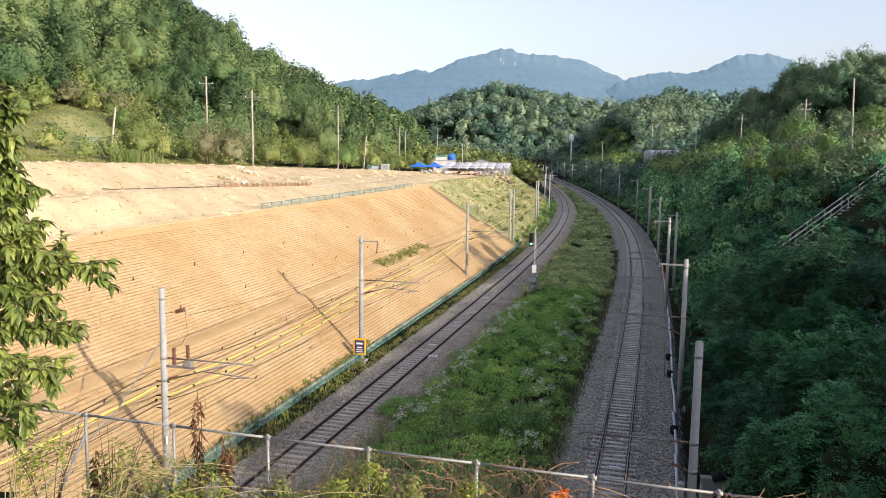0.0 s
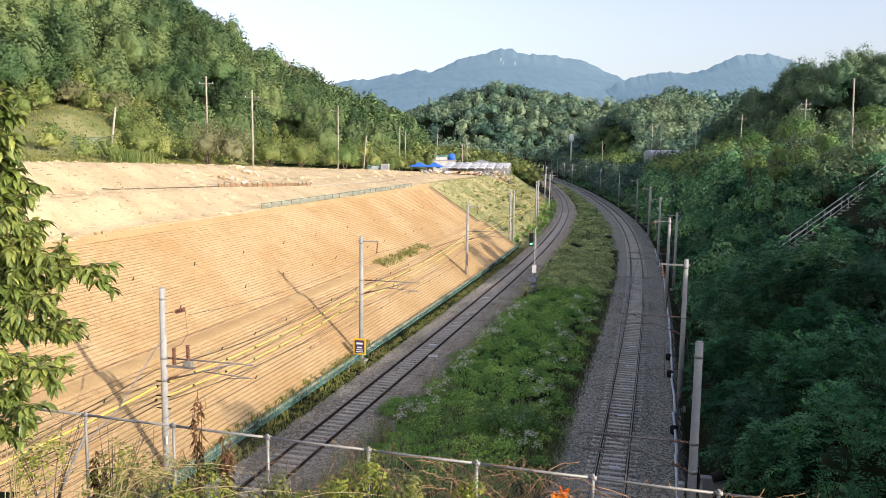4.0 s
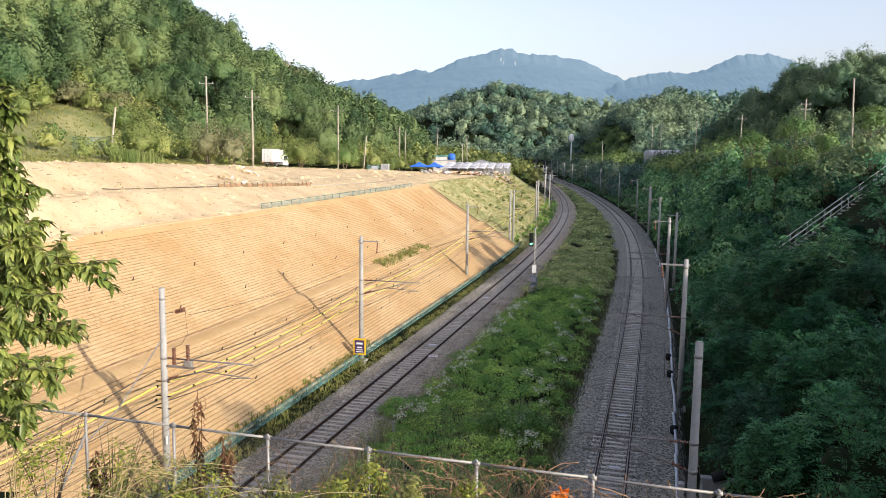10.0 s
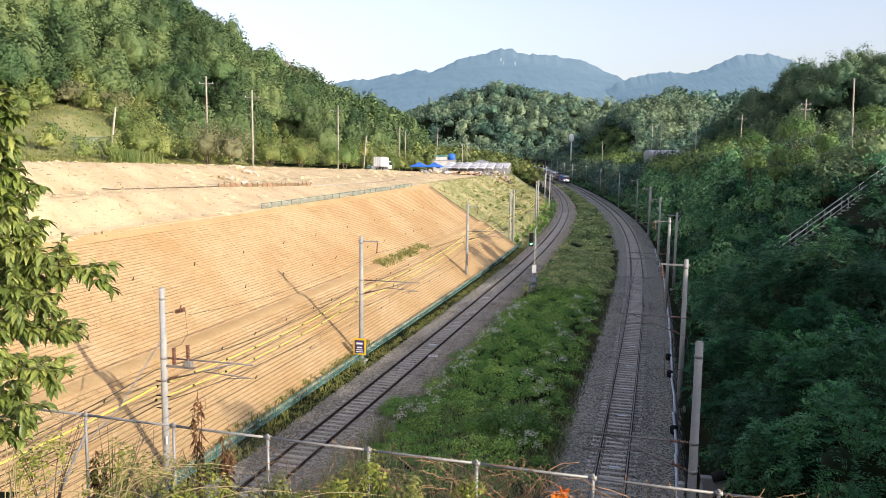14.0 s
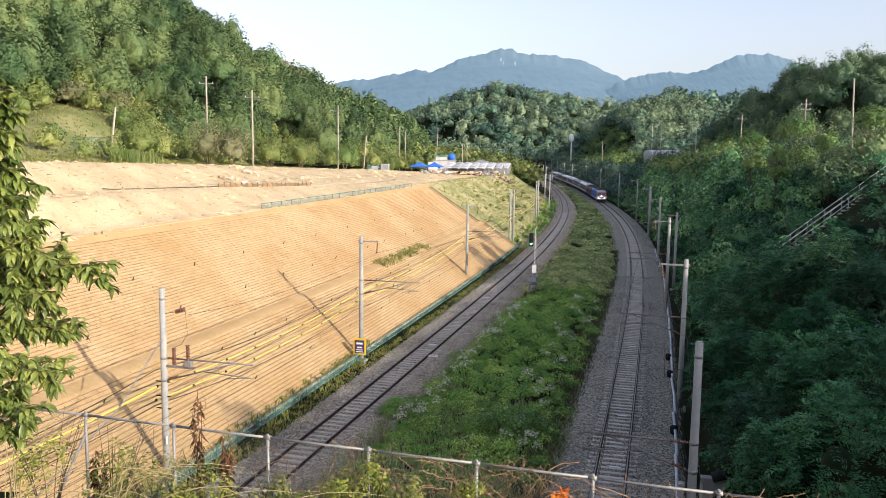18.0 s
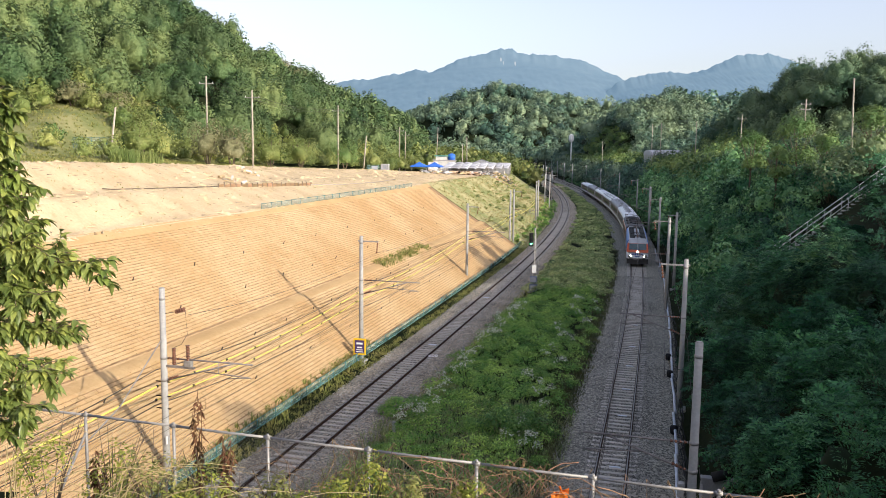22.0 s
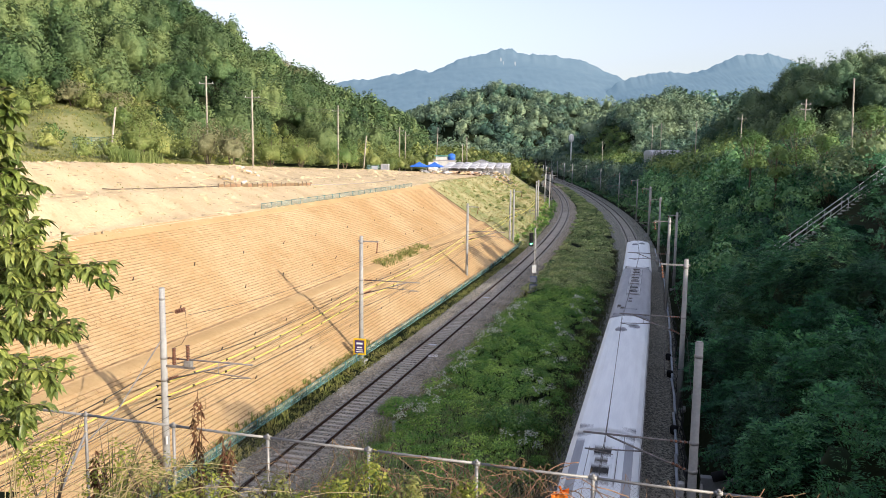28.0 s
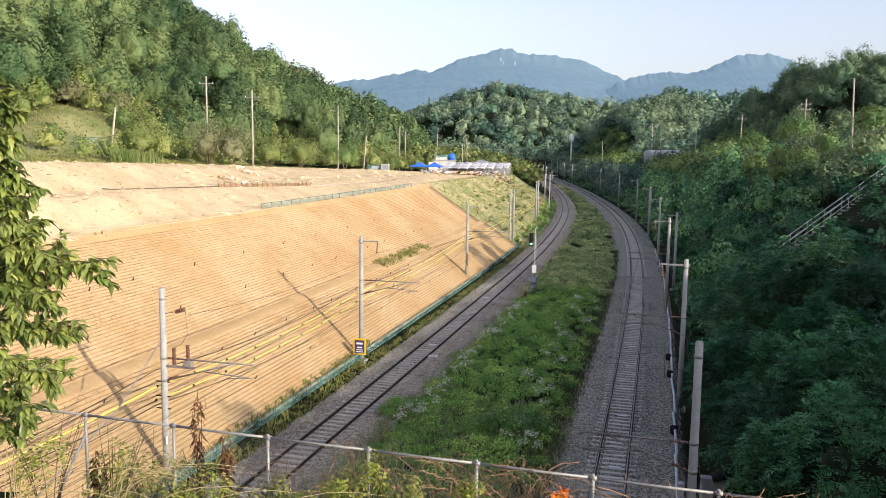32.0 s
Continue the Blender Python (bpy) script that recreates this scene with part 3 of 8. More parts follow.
def build_line(T, s_near, wl, wr, label, bed="ballast"):
    line = thing("railway_track", pose(0, 0, 0), label, "railway", "railway lines", kind="structure")
    line.name = "railway_track"
    ribbon("ballast", T, -300, 700, 1.0, ((-wl - 0.9, -0.75), (-wl, -0.28), (-1.45, -0.17), (-0.75, -0.20), (0.75, -0.20), (1.45, -0.17), (wr, -0.28), (wr + 0.9, -0.75)), M[bed], line, "grey crushed stone ballast bed")
    for o in (-0.7525, 0.7525):
        prof = [(o - 0.082, -0.165), (o - 0.082, -0.145), (o - 0.012, -0.12), (o - 0.012, -0.04), (o - 0.036, -0.03), (o - 0.036, -0.004)]
        prof2 = [(2 * o - a, z) for a, z in prof][::-1]
        rail = ribbon("rail", T, -300, 700, 1.0, prof + prof2, M["rail"], line, "rusty steel rail")
        ribbon("rail_head", T, -300, 700, 1.0, ((o - 0.034, -0.002), (o + 0.034, -0.002)), M["rail_top"], rail, "polished running surface")
    # sleepers
    me = bpy.data.meshes.new("sleeper")
    bm = box(-1.25, 1.25, -0.125, 0.125, -0.30, -0.155, 0.02)
    for v in bm.verts:
        if v.co.z > -0.2 and abs(v.co.x) < 0.45:
            v.co.z -= 0.02
    bm.to_mesh(me)
    bm.free()
    me.materials.append(M["sleeper"])
    rng = random.Random(5)
    n = 0
    s = s_near
    Q = []
    while s < 330:
        if n < 290:
            ob = new("sleeper", me)
            ob.parent = line
            p = on_track(T, s, rng.uniform(-0.02, 0.02))
            ob.matrix_basis = pose(p.x, p.y, rng.uniform(-0.01, 0.008), 0, 0, -math.degrees(heading(T, s)) + rng.uniform(-0.6, 0.6))
        else:
            for z, o0, o1, w in ((-0.155, -1.25, 1.25, 0.125),):
                Q.append([tuple(on_track(T, s + d, o, z)) for o, d in ((o0, -w), (o1, -w), (o1, w), (o0, w))])
        s += 0.62
        n += 1
    far = quads("distant_sleepers", Q, M["sleeper"], line)
    tagged(far, kind="stuff")
    return line


build_line(TL, 4, 2.3, 2.5, "older railway line with rusty rails on grey ballast", "ballast_old")
build_line(TR, 4, 2.9, 3.1, "curving railway line with dark rails on grey ballast")


# ---------------------------------------------------------------- vegetation in masses
RNG = np.random.default_rng(7)


def leaf_quads(C, N, size, rng, ratio=0.6):
    """Kite-shaped leaves at C, facing N (unnormalised), of the sizes given."""
    n = len(C)
    N = N / np.maximum(np.linalg.norm(N, axis=1, keepdims=True), 1e-6)
    A = np.cross(N, rng.normal(size=(n, 3)))
    A /= np.maximum(np.linalg.norm(A, axis=1, keepdims=True), 1e-6)
    B = np.cross(N, A)
    s = np.broadcast_to(np.asarray(size, float).reshape(-1, 1), (n, 1))
    w = s * ratio * rng.uniform(0.7, 1.2, (n, 1))
    k = rng.uniform(-0.15, 0.15, (n, 1))
    bend = N * s * rng.uniform(-0.25, 0.1, (n, 1))
    return np.stack([C - A * s * 0.5, C - B * w * 0.5 + A * k * s, C + A * s * 0.5 + bend, C + B * w * 0.5 + A * k * s], 1)


def crowns(P, R, H, n_leaf, leaf, rng, lobes=7):
    """Leaves of many crowns: P bases, R radii, H crown heights. Each crown is a cluster of rounded lobes with gaps between."""
    n = len(P)
    lob = rng.normal(size=(n, lobes, 3))
    lob /= np.linalg.norm(lob, axis=2, keepdims=True)
    lob[:, :, 2] = np.abs(lob[:, :, 2]) * 1.05 - 0.30
    lob *= rng.uniform(0.75, 1.12, (n, lobes, 1))
    pick = rng.integers(0, lobes, (n, n_leaf))
    d = rng.normal(size=(n, n_leaf, 3))
    d[:, :, 2] = np.where(d[:, :, 2] < -0.5, -d[:, :, 2], d[:, :, 2])
    d /= np.linalg.norm(d, axis=2, keepdims=True)
    lc = np.take_along_axis(lob, pick[:, :, None], 1)
    rad = rng.uniform(0.26, 0.48, (n, lobes))
    rr = np.take_along_axis(rad, pick, 1)[:, :, None]
    loc = lc * 0.66 + d * rr * rng.uniform(0.78, 1.12, (n, n_leaf, 1))
    out = d * 1.25 + lc * 0.45 + rng.normal(size=d.shape) * 0.24 + np.array([0, 0, 0.25])
    sc = np.stack([R, R, H], -1)[:, None, :]
    C = P[:, None, :] + np.array([0, 0, 0.55]) * H[:, None, None] + loc * sc
    size = leaf * rng.uniform(0.65, 1.3, (n, n_leaf)) * np.sqrt(R / R.mean())[:, None]
    return leaf_quads(C.reshape(-1, 3), out.reshape(-1, 3), size.reshape(-1), rng)


def scatter(rng, x0, x1, y0, y1, gap, keep):
    """Jittered grid of plan points that pass the test."""
    xs, ys = np.arange(x0, x1, gap), np.arange(y0, y1, gap)
    X, Y = np.meshgrid(xs, ys)
    X = X + rng.uniform(-0.45, 0.45, X.shape) * gap
    Y = Y + rng.uniform(-0.45, 0.45, Y.shape) * gap
    X, Y = X.ravel(), Y.ravel()
    k = keep(X, Y)
    X, Y = X[k], Y[k]
    return np.stack([X, Y, land(X, Y)], -1)


def in_view(x, y, margin=0.06):
    r = x / np.maximum(y, 1)
    return (y > 5) & (np.abs(r) < 0.545 + margin)


def left_of_road(x, y, d):
    return x < np.interp(y, ROAD_Y, ROAD_X) - d


def side_left(x, y):
    return (track_x(TL, y) - 4.3 - x) * track_cos(TL, y)


def side_right(x, y):
    return (x - track_x(TR, y) - 4.6) * track_cos(TR, y)


def ball_dirs(cuts):
    """Directions and faces of a split icosahedron."""
    bm = bmesh.new()
    bmesh.ops.create_icosphere(bm, subdivisions=cuts, radius=1.0)
    V = np.array([tuple(v.co) for v in bm.verts])
    F = np.array([[v.index for v in f.verts] for f in bm.faces])
    bm.free()
    return V / np.linalg.norm(V, axis=1, keepdims=True), F


BALLS = {k: ball_dirs(k) for k in (2, 3)}


def sprays(C, D, span, leaf, rng, k=7):
    """Feathered leaves: k pairs of leaflets along an arching stalk through C towards D."""
    n = len(C)
    D = D / np.maximum(np.linalg.norm(D, axis=1, keepdims=True), 1e-6)
    side = np.cross(D, np.array([0, 0, 1.0]) + rng.normal(size=(n, 3)) * 0.35)
    side /= np.maximum(np.linalg.norm(side, axis=1, keepdims=True), 1e-6)
    u = np.linspace(0, 1, k)[None, :, None]
    span = np.asarray(span, float).reshape(-1, 1, 1)
    B = C[:, None] + D[:, None] * span * (u - 0.45) - np.array([0, 0, 0.35]) * span * u ** 2
    out = []
    for sg in (-1, 1):
        s = leaf * (1.2 - 0.9 * np.abs(u - 0.42)) * rng.uniform(0.8, 1.2, (n, k, 1))
        a = side[:, None] * sg * 0.9 + D[:, None] * 0.45 + rng.normal(size=B.shape) * 0.12 + np.array([0, 0, -0.10])
        w = D[:, None] + rng.normal(size=B.shape) * 0.2
        out.append(np.stack([B, B + a * s * 0.5 + w * s * 0.2, B + a * s, B + a * s * 0.5 - w * s * 0.2], -2))
    return np.stack(out, 2).reshape(-1, 4, 3)


def clumped(P, R, H, clumps, n_leaf, leaf, rng, feather=False, fine=False):
    """Crowns that swell into clumps of foliage with hollows between: leaves (n, 4, 3), and the vertices and faces of the crowns' hearts."""
    n = len(P)
    z = np.clip(-0.40 + 1.38 * (np.arange(clumps)[None] + rng.uniform(0.1, 0.9, (n, clumps))) / clumps, -0.45, 0.98)
    az = np.arange(clumps)[None] * 2.399 + rng.uniform(0, 6.28, (n, 1)) + rng.normal(size=(n, clumps)) * 0.45
    q = np.sqrt(1 - z * z)
    c = np.stack([np.cos(az) * q, np.sin(az) * q, z], -1)
    high = rng.uniform(0.55, 1.15, (n, clumps))
    wide = 1.7 / clumps * rng.uniform(0.7, 1.5, (n, clumps))

    def swell(d):
        dot = np.einsum("nmi,nki->nmk", d, c)
        b = high[:, None] * np.exp(-((1 - dot) / wide[:, None]) ** 1.3)
        best = b.argmax(-1)
        return 0.46 + 0.56 * b.max(-1), np.take_along_axis(c, best[..., None], 1)

    sc = np.stack([R, R, H], -1)[:, None, :]
    mid = P[:, None] + np.array([0, 0, 0.55]) * H[:, None, None]
    d = rng.normal(size=(n, n_leaf, 3))
    d /= np.linalg.norm(d, axis=-1, keepdims=True)
    d[..., 2] = np.where(d[..., 2] < -0.35, -d[..., 2], d[..., 2])
    r, cb = swell(d)
    L = mid + d * sc * (r * rng.uniform(0.80, 1.08, r.shape))[..., None]
    N = d * 0.8 + 2.0 * (d - cb) + np.array([0, 0, 0.25])
    if feather:
        way = N * np.array([1, 1, 0.35]) + rng.normal(size=d.shape) * 0.25
        Q = sprays(L.reshape(-1, 3), way.reshape(-1, 3), rng.uniform(0.5, 1.0, n * n_leaf) * leaf * 4.6, leaf, rng)
    else:
        size = leaf * rng.uniform(0.6, 1.3, (n, n_leaf)) * np.sqrt(R / R.mean())[:, None]
        Q = leaf_quads(L.reshape(-1, 3), (N + rng.normal(size=d.shape) * 0.35).reshape(-1, 3), size.reshape(-1), rng, 0.7)
    bv, bf = BALLS[3 if fine else 2]
    e = np.broadcast_to(bv[None], (n, len(bv), 3))
    r, _ = swell(e)
    V = mid + e * sc * (r * (0.26 if feather else 0.70 if fine else 0.56) * rng.uniform(0.90, 1.08, r.shape))[..., None]
    F = (np.arange(n)[:, None, None] * len(bv) + bf[None]).reshape(-1, 3)
    return Q, V.reshape(-1, 3), F, np.repeat((N / np.linalg.norm(N, axis=-1, keepdims=True)).reshape(-1, 3), len(Q) // (n * n_leaf), 0)


def soften(ob, N):
    """Leaves of a clump take the clump's own roundness for their normals: N, one for each leaf."""
    ob.data.shade_smooth()
    ob.data.attributes.new("custom_normal", "FLOAT_VECTOR", "POINT").data.foreach_set("vector", np.repeat(N, 4, 0).astype(np.float32).ravel())


def forest(name, P, r0, r1, tall, n_leaf, leaf, material, label, lobes=7, hearts=True, spray=False, lift=0.0, rough=0.12):
    """Many plants in one mass: n_leaf leaves (or sprays) on each plant, spread over its clumps (lobes)."""
    P = P + np.array([0, 0, lift])
    R = r0 + (r1 - r0) * RNG.random(len(P)) ** 1.4
    H = R * RNG.uniform(0.85, 1.35, len(P)) * tall
    if hearts:
        Q, V, F, N = clumped(P, R, H, lobes, n_leaf, leaf, RNG, spray, lobes > 12)
    else:
        Q = crowns(P, R, H, n_leaf, leaf, RNG, lobes)
    ob = quads(name, Q, material)
    if hearts and not spray:
        soften(ob, N + RNG.normal(size=N.shape) * rough)
    # one shade of green for each plant
    tone = RNG.uniform(-1, 1, len(P)).astype(np.float32)
    ob.data.attributes.new("plant", "FLOAT", "FACE").data.foreach_set("value", np.repeat(tone, len(Q) // len(P)))
    tagged(ob, label, "woods", kind="stuff")
    if hearts:
        # feathery plants get a dark core as painted inner shade
        core = arr_mesh("inner_foliage", V, F, M["shade_core"] if spray else material, smooth=True)
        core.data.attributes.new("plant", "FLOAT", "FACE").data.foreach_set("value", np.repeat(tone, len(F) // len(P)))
        tagged(core, "solid core inside the " + name.replace("_", " "), "woods", kind="stuff")
    return ob


hill_l = scatter(RNG, -200, 60, 95, 560, 6.9, lambda x, y: in_view(x, y, 0.03) & left_of_road(x, y, 12.5 + 3 * np.sin(y / 9) * 0.6) & (side_left(x, y) > 18) & (x > -112) & (np.hypot((x + 48) / 9, (y - 106) / 13) > 1))
STAIRS = lambda x, y: (y > 59.5) & (y < 73.4) & (x > 27) & (x < 45)
forest("hillside_woods", hill_l[hill_l[:, 1] < 200], 3.2, 5.8, 1.1, 2000, 0.42, M["leaf_forest"], "dense sunlit deciduous woods on the hillside", 17)
forest("hillside_woods", hill_l[(hill_l[:, 1] >= 200) & (hill_l[:, 1] < 310)], 3.2, 5.9, 1.1, 850, 0.64, M["leaf_forest"], "dense sunlit deciduous woods on the hillside", 14, lift=-0.8)
forest("hillside_woods", hill_l[hill_l[:, 1] >= 310], 3.4, 6.2, 1.1, 220, 1.15, M["leaf_forest"], "dense sunlit deciduous woods on the hillside", 10, lift=-1.5)
blooming = np.array([(-71.0, 322.0), (-57.0, 321.0), (-64.0, 330.0)])
blooming = np.concatenate([blooming, land(blooming[:, 0], blooming[:, 1])[:, None] + 1.6], 1)
forest("blooming_trees", blooming, 3.8, 4.6, 1.1, 420, 0.5, M["leaf_pale"], "pale cream-flowered trees among the hillside woods", 12)
hill_c = scatter(RNG, -150, 380, 520, 1220, 12.5, lambda x, y: in_view(x, y, 0.0) & (y < np.interp(x, (-70, -5, 40, 72), (1220, 1090, 990, 965))) & ((side_right(x, y) > 12) | (side_left(x, y) > 12)))
forest("valley_woods", hill_c, 6.0, 10.5, 1.0, 150, 2.0, M["leaf_haze"], "distant green woods on low hills", 9, lift=-4.0)
hill_r = scatter(RNG, 40, 300, 110, 520, 5.6, lambda x, y: in_view(x, y, 0.02) & (side_right(x, y) > 29) & (x < 165))
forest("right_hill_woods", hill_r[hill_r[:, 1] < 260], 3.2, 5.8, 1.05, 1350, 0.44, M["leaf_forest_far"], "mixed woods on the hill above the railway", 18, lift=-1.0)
forest("right_hill_woods", hill_r[hill_r[:, 1] >= 260], 3.4, 6.4, 1.2, 280, 1.0, M["leaf_haze"], "mixed woods on the hill above the railway", 11)
crest = scatter(RNG, 25, 120, 118, 260, 6.5, lambda x, y: in_view(x, y, 0.02) & (side_right(x, y) > 13) & (side_right(x, y) < 30) & (np.sin(x * 0.7 + y) > -0.5))
forest("brow_trees", crest, 1.8, 3.4, 1.4, 700, 0.28, M["leaf_forest_far"], "young trees on the brow of the bank", 12)
low_crest = np.concatenate([scatter(RNG, 34, 62, 79, 112, 4.6, lambda x, y: in_view(x, y, 0.02) & (side_right(x, y) > 9) & (side_right(x, y) < 21) & (np.sin(x + y * 1.7) > -0.2)), scatter(RNG, 30, 60, 58, 76, 4.8, lambda x, y: in_view(x, y, 0.02) & (side_right(x, y) > 15) & (side_right(x, y) < 30) & (np.sin(x * 1.3 + y) > 0) & ~((y < 75) & (x < 47)))])
forest("brow_bushes", low_crest, 1.2, 2.3, 1.1, 420, 0.26, M["leaf_forest_far"], "green bushes on the brow of the bank", 10)
verge_l = scatter(RNG, -45, 40, 88, 300, 3.2, lambda x, y: in_view(x, y) & left_of_road(x, y, 5.5 + 2 * np.sin(y / 5)) & (~left_of_road(x, y, 22)) & (np.abs(np.sin(y / 11.0)) > 0.2) & ((x / y > -0.27) | (np.sin(x * 1.7 + y * 0.9) > 0.9)))
forest("roadside_bushes", verge_l, 1.4, 2.7, 1.15, 420, 0.29, M["leaf_bush"], "dense green bushes beside the country road", 9)
foot_l = scatter(RNG, -75, -28, 104, 134, 3.4, lambda x, y: in_view(x, y, 0.03) & left_of_road(x, y, 9) & (np.hypot((x + 47.5) / 6.5, (y - 105) / 9.5) > 1))
forest("hill_foot_bushes", foot_l, 1.5, 2.9, 1.2, 520, 0.28, M["leaf_bush"], "olive green bushes at the foot of the wooded hill", 11)
valley = scatter(RNG, -10, 62, 232, 520, 5.0, lambda x, y: in_view(x, y) & (side_left(x, y) > 4) & (side_left(x, y) < 60) & ((y > 266) | (x < np.interp(y, (230, 262), (-4, 4)))))
forest("valley_bushes", valley, 2.2, 3.8, 1.2, 80, 1.05, M["leaf_bush"], "green bushes and trees behind the village")

# undergrowth on the shaded bank
bank = scatter(RNG, 8, 120, 18, 130, 3.3, lambda x, y: in_view(x, y, 0.0) & (side_right(x, y) > np.where(y < 40, 1.6, 0.5)) & (side_right(x, y) < 29) & ~STAIRS(x, y) & ~((np.hypot((x - 24.6) / 1.9, (y - 53.6) / 2.6) < 1)))
near_bank = bank[:, 1] < 62
forest("bank_undergrowth", bank[near_bank], 1.4, 3.0, 1.2, 330, 0.21, M["leaf_shaded"], "dense dark green feathery undergrowth on the shaded bank", 10, spray=True)
forest("bank_undergrowth", bank[~near_bank], 1.1, 2.5, 0.9, 300, 0.28, M["leaf_shaded"], "dense dark green undergrowth on the shaded bank", 12, rough=0.35)
foot = scatter(RNG, 8, 60, 22, 130, 1.6, lambda x, y: in_view(x, y, 0.0) & (side_right(x, y) > 0.3) & (side_right(x, y) < 2.6) & (y > 30))
forest("bank_foot_weeds", foot, 0.6, 1.2, 0.9, 130, 0.2, M["leaf_shaded"], "dark green weeds along the foot of the bank", 7, False)
mounds = scatter(RNG, 8, 120, 20, 130, 4.8, lambda x, y: in_view(x, y, 0.0) & (side_right(x, y) > 2.0) & (side_right(x, y) < 29) & ~((y > 50) & (y < 75) & (x > 25)) & ~((np.hypot((x - 24.6) / 3.2, (y - 53.6) / 4.2) < 1)))
# mounds low on the near bank take the darkened green as shade
low_mound = (mounds[:, 1] < 47) & (side_right(mounds[:, 0], mounds[:, 1]) < 12)
forest("bank_thicket", mounds[low_mound], 1.5, 3.0, 1.2, 360, 0.22, M["leaf_shaded"], "mounds of feathery thicket coloured as shaded at the foot of the bank", 11, spray=True)
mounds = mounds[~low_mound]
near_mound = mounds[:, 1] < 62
forest("bank_thicket", mounds[near_mound], 1.5, 3.2, 1.2, 360, 0.22, M["leaf_lit_mound"], "mounds of feathery green thicket on the shaded bank", 11, spray=True)
upper = ~near_mound & (side_right(mounds[:, 0], mounds[:, 1]) > 13)
forest("bank_thicket", mounds[upper], 1.4, 3.3, 0.95, 480, 0.30, M["leaf_forest_far"], "mounds of green thicket below the brow of the bank", 12, rough=0.35)
forest("bank_thicket", mounds[~near_mound & ~upper], 1.4, 3.3, 0.95, 560, 0.30, M["leaf_lit_mound"], "mounds of green thicket on the shaded bank", 12, rough=0.35)
bank2 = scatter(RNG, 8, 190, 130, 545, 3.0, lambda x, y: in_view(x, y, 0.0) & (side_right(x, y) > 0.4) & (side_right(x, y) < 30) & (np.hypot((x - 71.5) / 9.5, (y - 262) / 11) > 1))
high = (side_right(bank2[:, 0], bank2[:, 1]) > 9.0) & (bank2[:, 1] > 165)
dist = (bank2[:, 1] > 235) & ~high
forest("bank_undergrowth", bank2[dist], 1.8, 3.4, 1.1, 110, 0.6, M["leaf_haze"], "undergrowth on the distant bank in a hazed pale green", 8)
forest("bank_undergrowth", bank2[~high & ~dist], 1.5, 3.0, 1.1, 150, 0.5, M["leaf_lit_mound"], "dense dark green undergrowth on the shaded bank", 8)
foot2 = scatter(RNG, 8, 80, 130, 420, 1.5, lambda x, y: in_view(x, y, 0.0) & (side_right(x, y) > -0.3) & (side_right(x, y) < 1.5))
forest("bank_foot_weeds", foot2, 0.7, 1.4, 0.9, 46, 0.42, M["leaf_lit_mound"], "weeds along the foot of the distant bank", 7, False)
# bushes on the brow get a brighter green that paints sunlight
far_high = high & (bank2[:, 1] > 240)
forest("bank_bushes", bank2[far_high], 1.5, 3.4, 1.1, 125, 0.50, M["leaf_brow"], "green bushes on the brow of the distant bank, coloured as sunlit", 8)
forest("bank_bushes", bank2[high & ~far_high], 1.5, 3.4, 1.1, 125, 0.50, M["leaf_brow"], "green bushes on the brow of the bank, coloured as sunlit", 8)

# strip of vines between the lines
strip = scatter(RNG, -14, 60, 26, 300, 0.97, lambda x, y: (side_left(x, y) < -7.4) & (side_right(x, y) < -7.95) & (y < 120) & (np.hypot(x - 9.6, y - 89.0) > 2.6))
far_strip = strip[:, 1] > 88
forest("vine_strip", strip[far_strip], 0.7, 1.4, 0.55, 170, 0.2, M["leaf_olive"], "pale green weeds between the two railway lines", 7, False)
strip = strip[~far_strip]
forest("vine_strip", strip, 0.5, 1.2, 0.62, 230, 0.12, M["leaf_vine"], "bright green vines between the two railway lines", 7, False)
heap = scatter(RNG, -14, 60, 30, 92, 2.3, lambda x, y: (side_left(x, y) < -8.6) & (side_right(x, y) < -9.2) & (np.hypot(x - 9.6, y - 89.0) > 3.5) & ~((y < 46) & (x < 2.0)))
forest("vine_mounds", heap, 0.6, 1.5, 0.62, 420, 0.115, M["leaf_vine"], "mounded bright green vines between the two railway lines", 11, False)
strip2 = scatter(RNG, -14, 60, 120, 380, 1.9, lambda x, y: (side_left(x, y) < -7.4) & (side_right(x, y) < -8.4))
forest("vine_strip", strip2, 1.0, 1.6, 0.40, 90, 0.38, M["leaf_olive"], "bright green vines between the two railway lines", 7, False)

# trees on the near bank behind the viewer's shoulder, which throw their shade on the foot of the slope
shade = np.array([(33.0, 8.0), (28.0, 1.0), (37.0, 12.0), (24.0, -6.0)])
shade = np.concatenate([shade, land(shade[:, 0], shade[:, 1])[:, None]], 1)
forest("near_bank_trees", shade, 2.2, 2.8, 1.1, 900, 0.3, M["leaf_shaded"], "leafy trees on the near bank above the tunnel", 9)


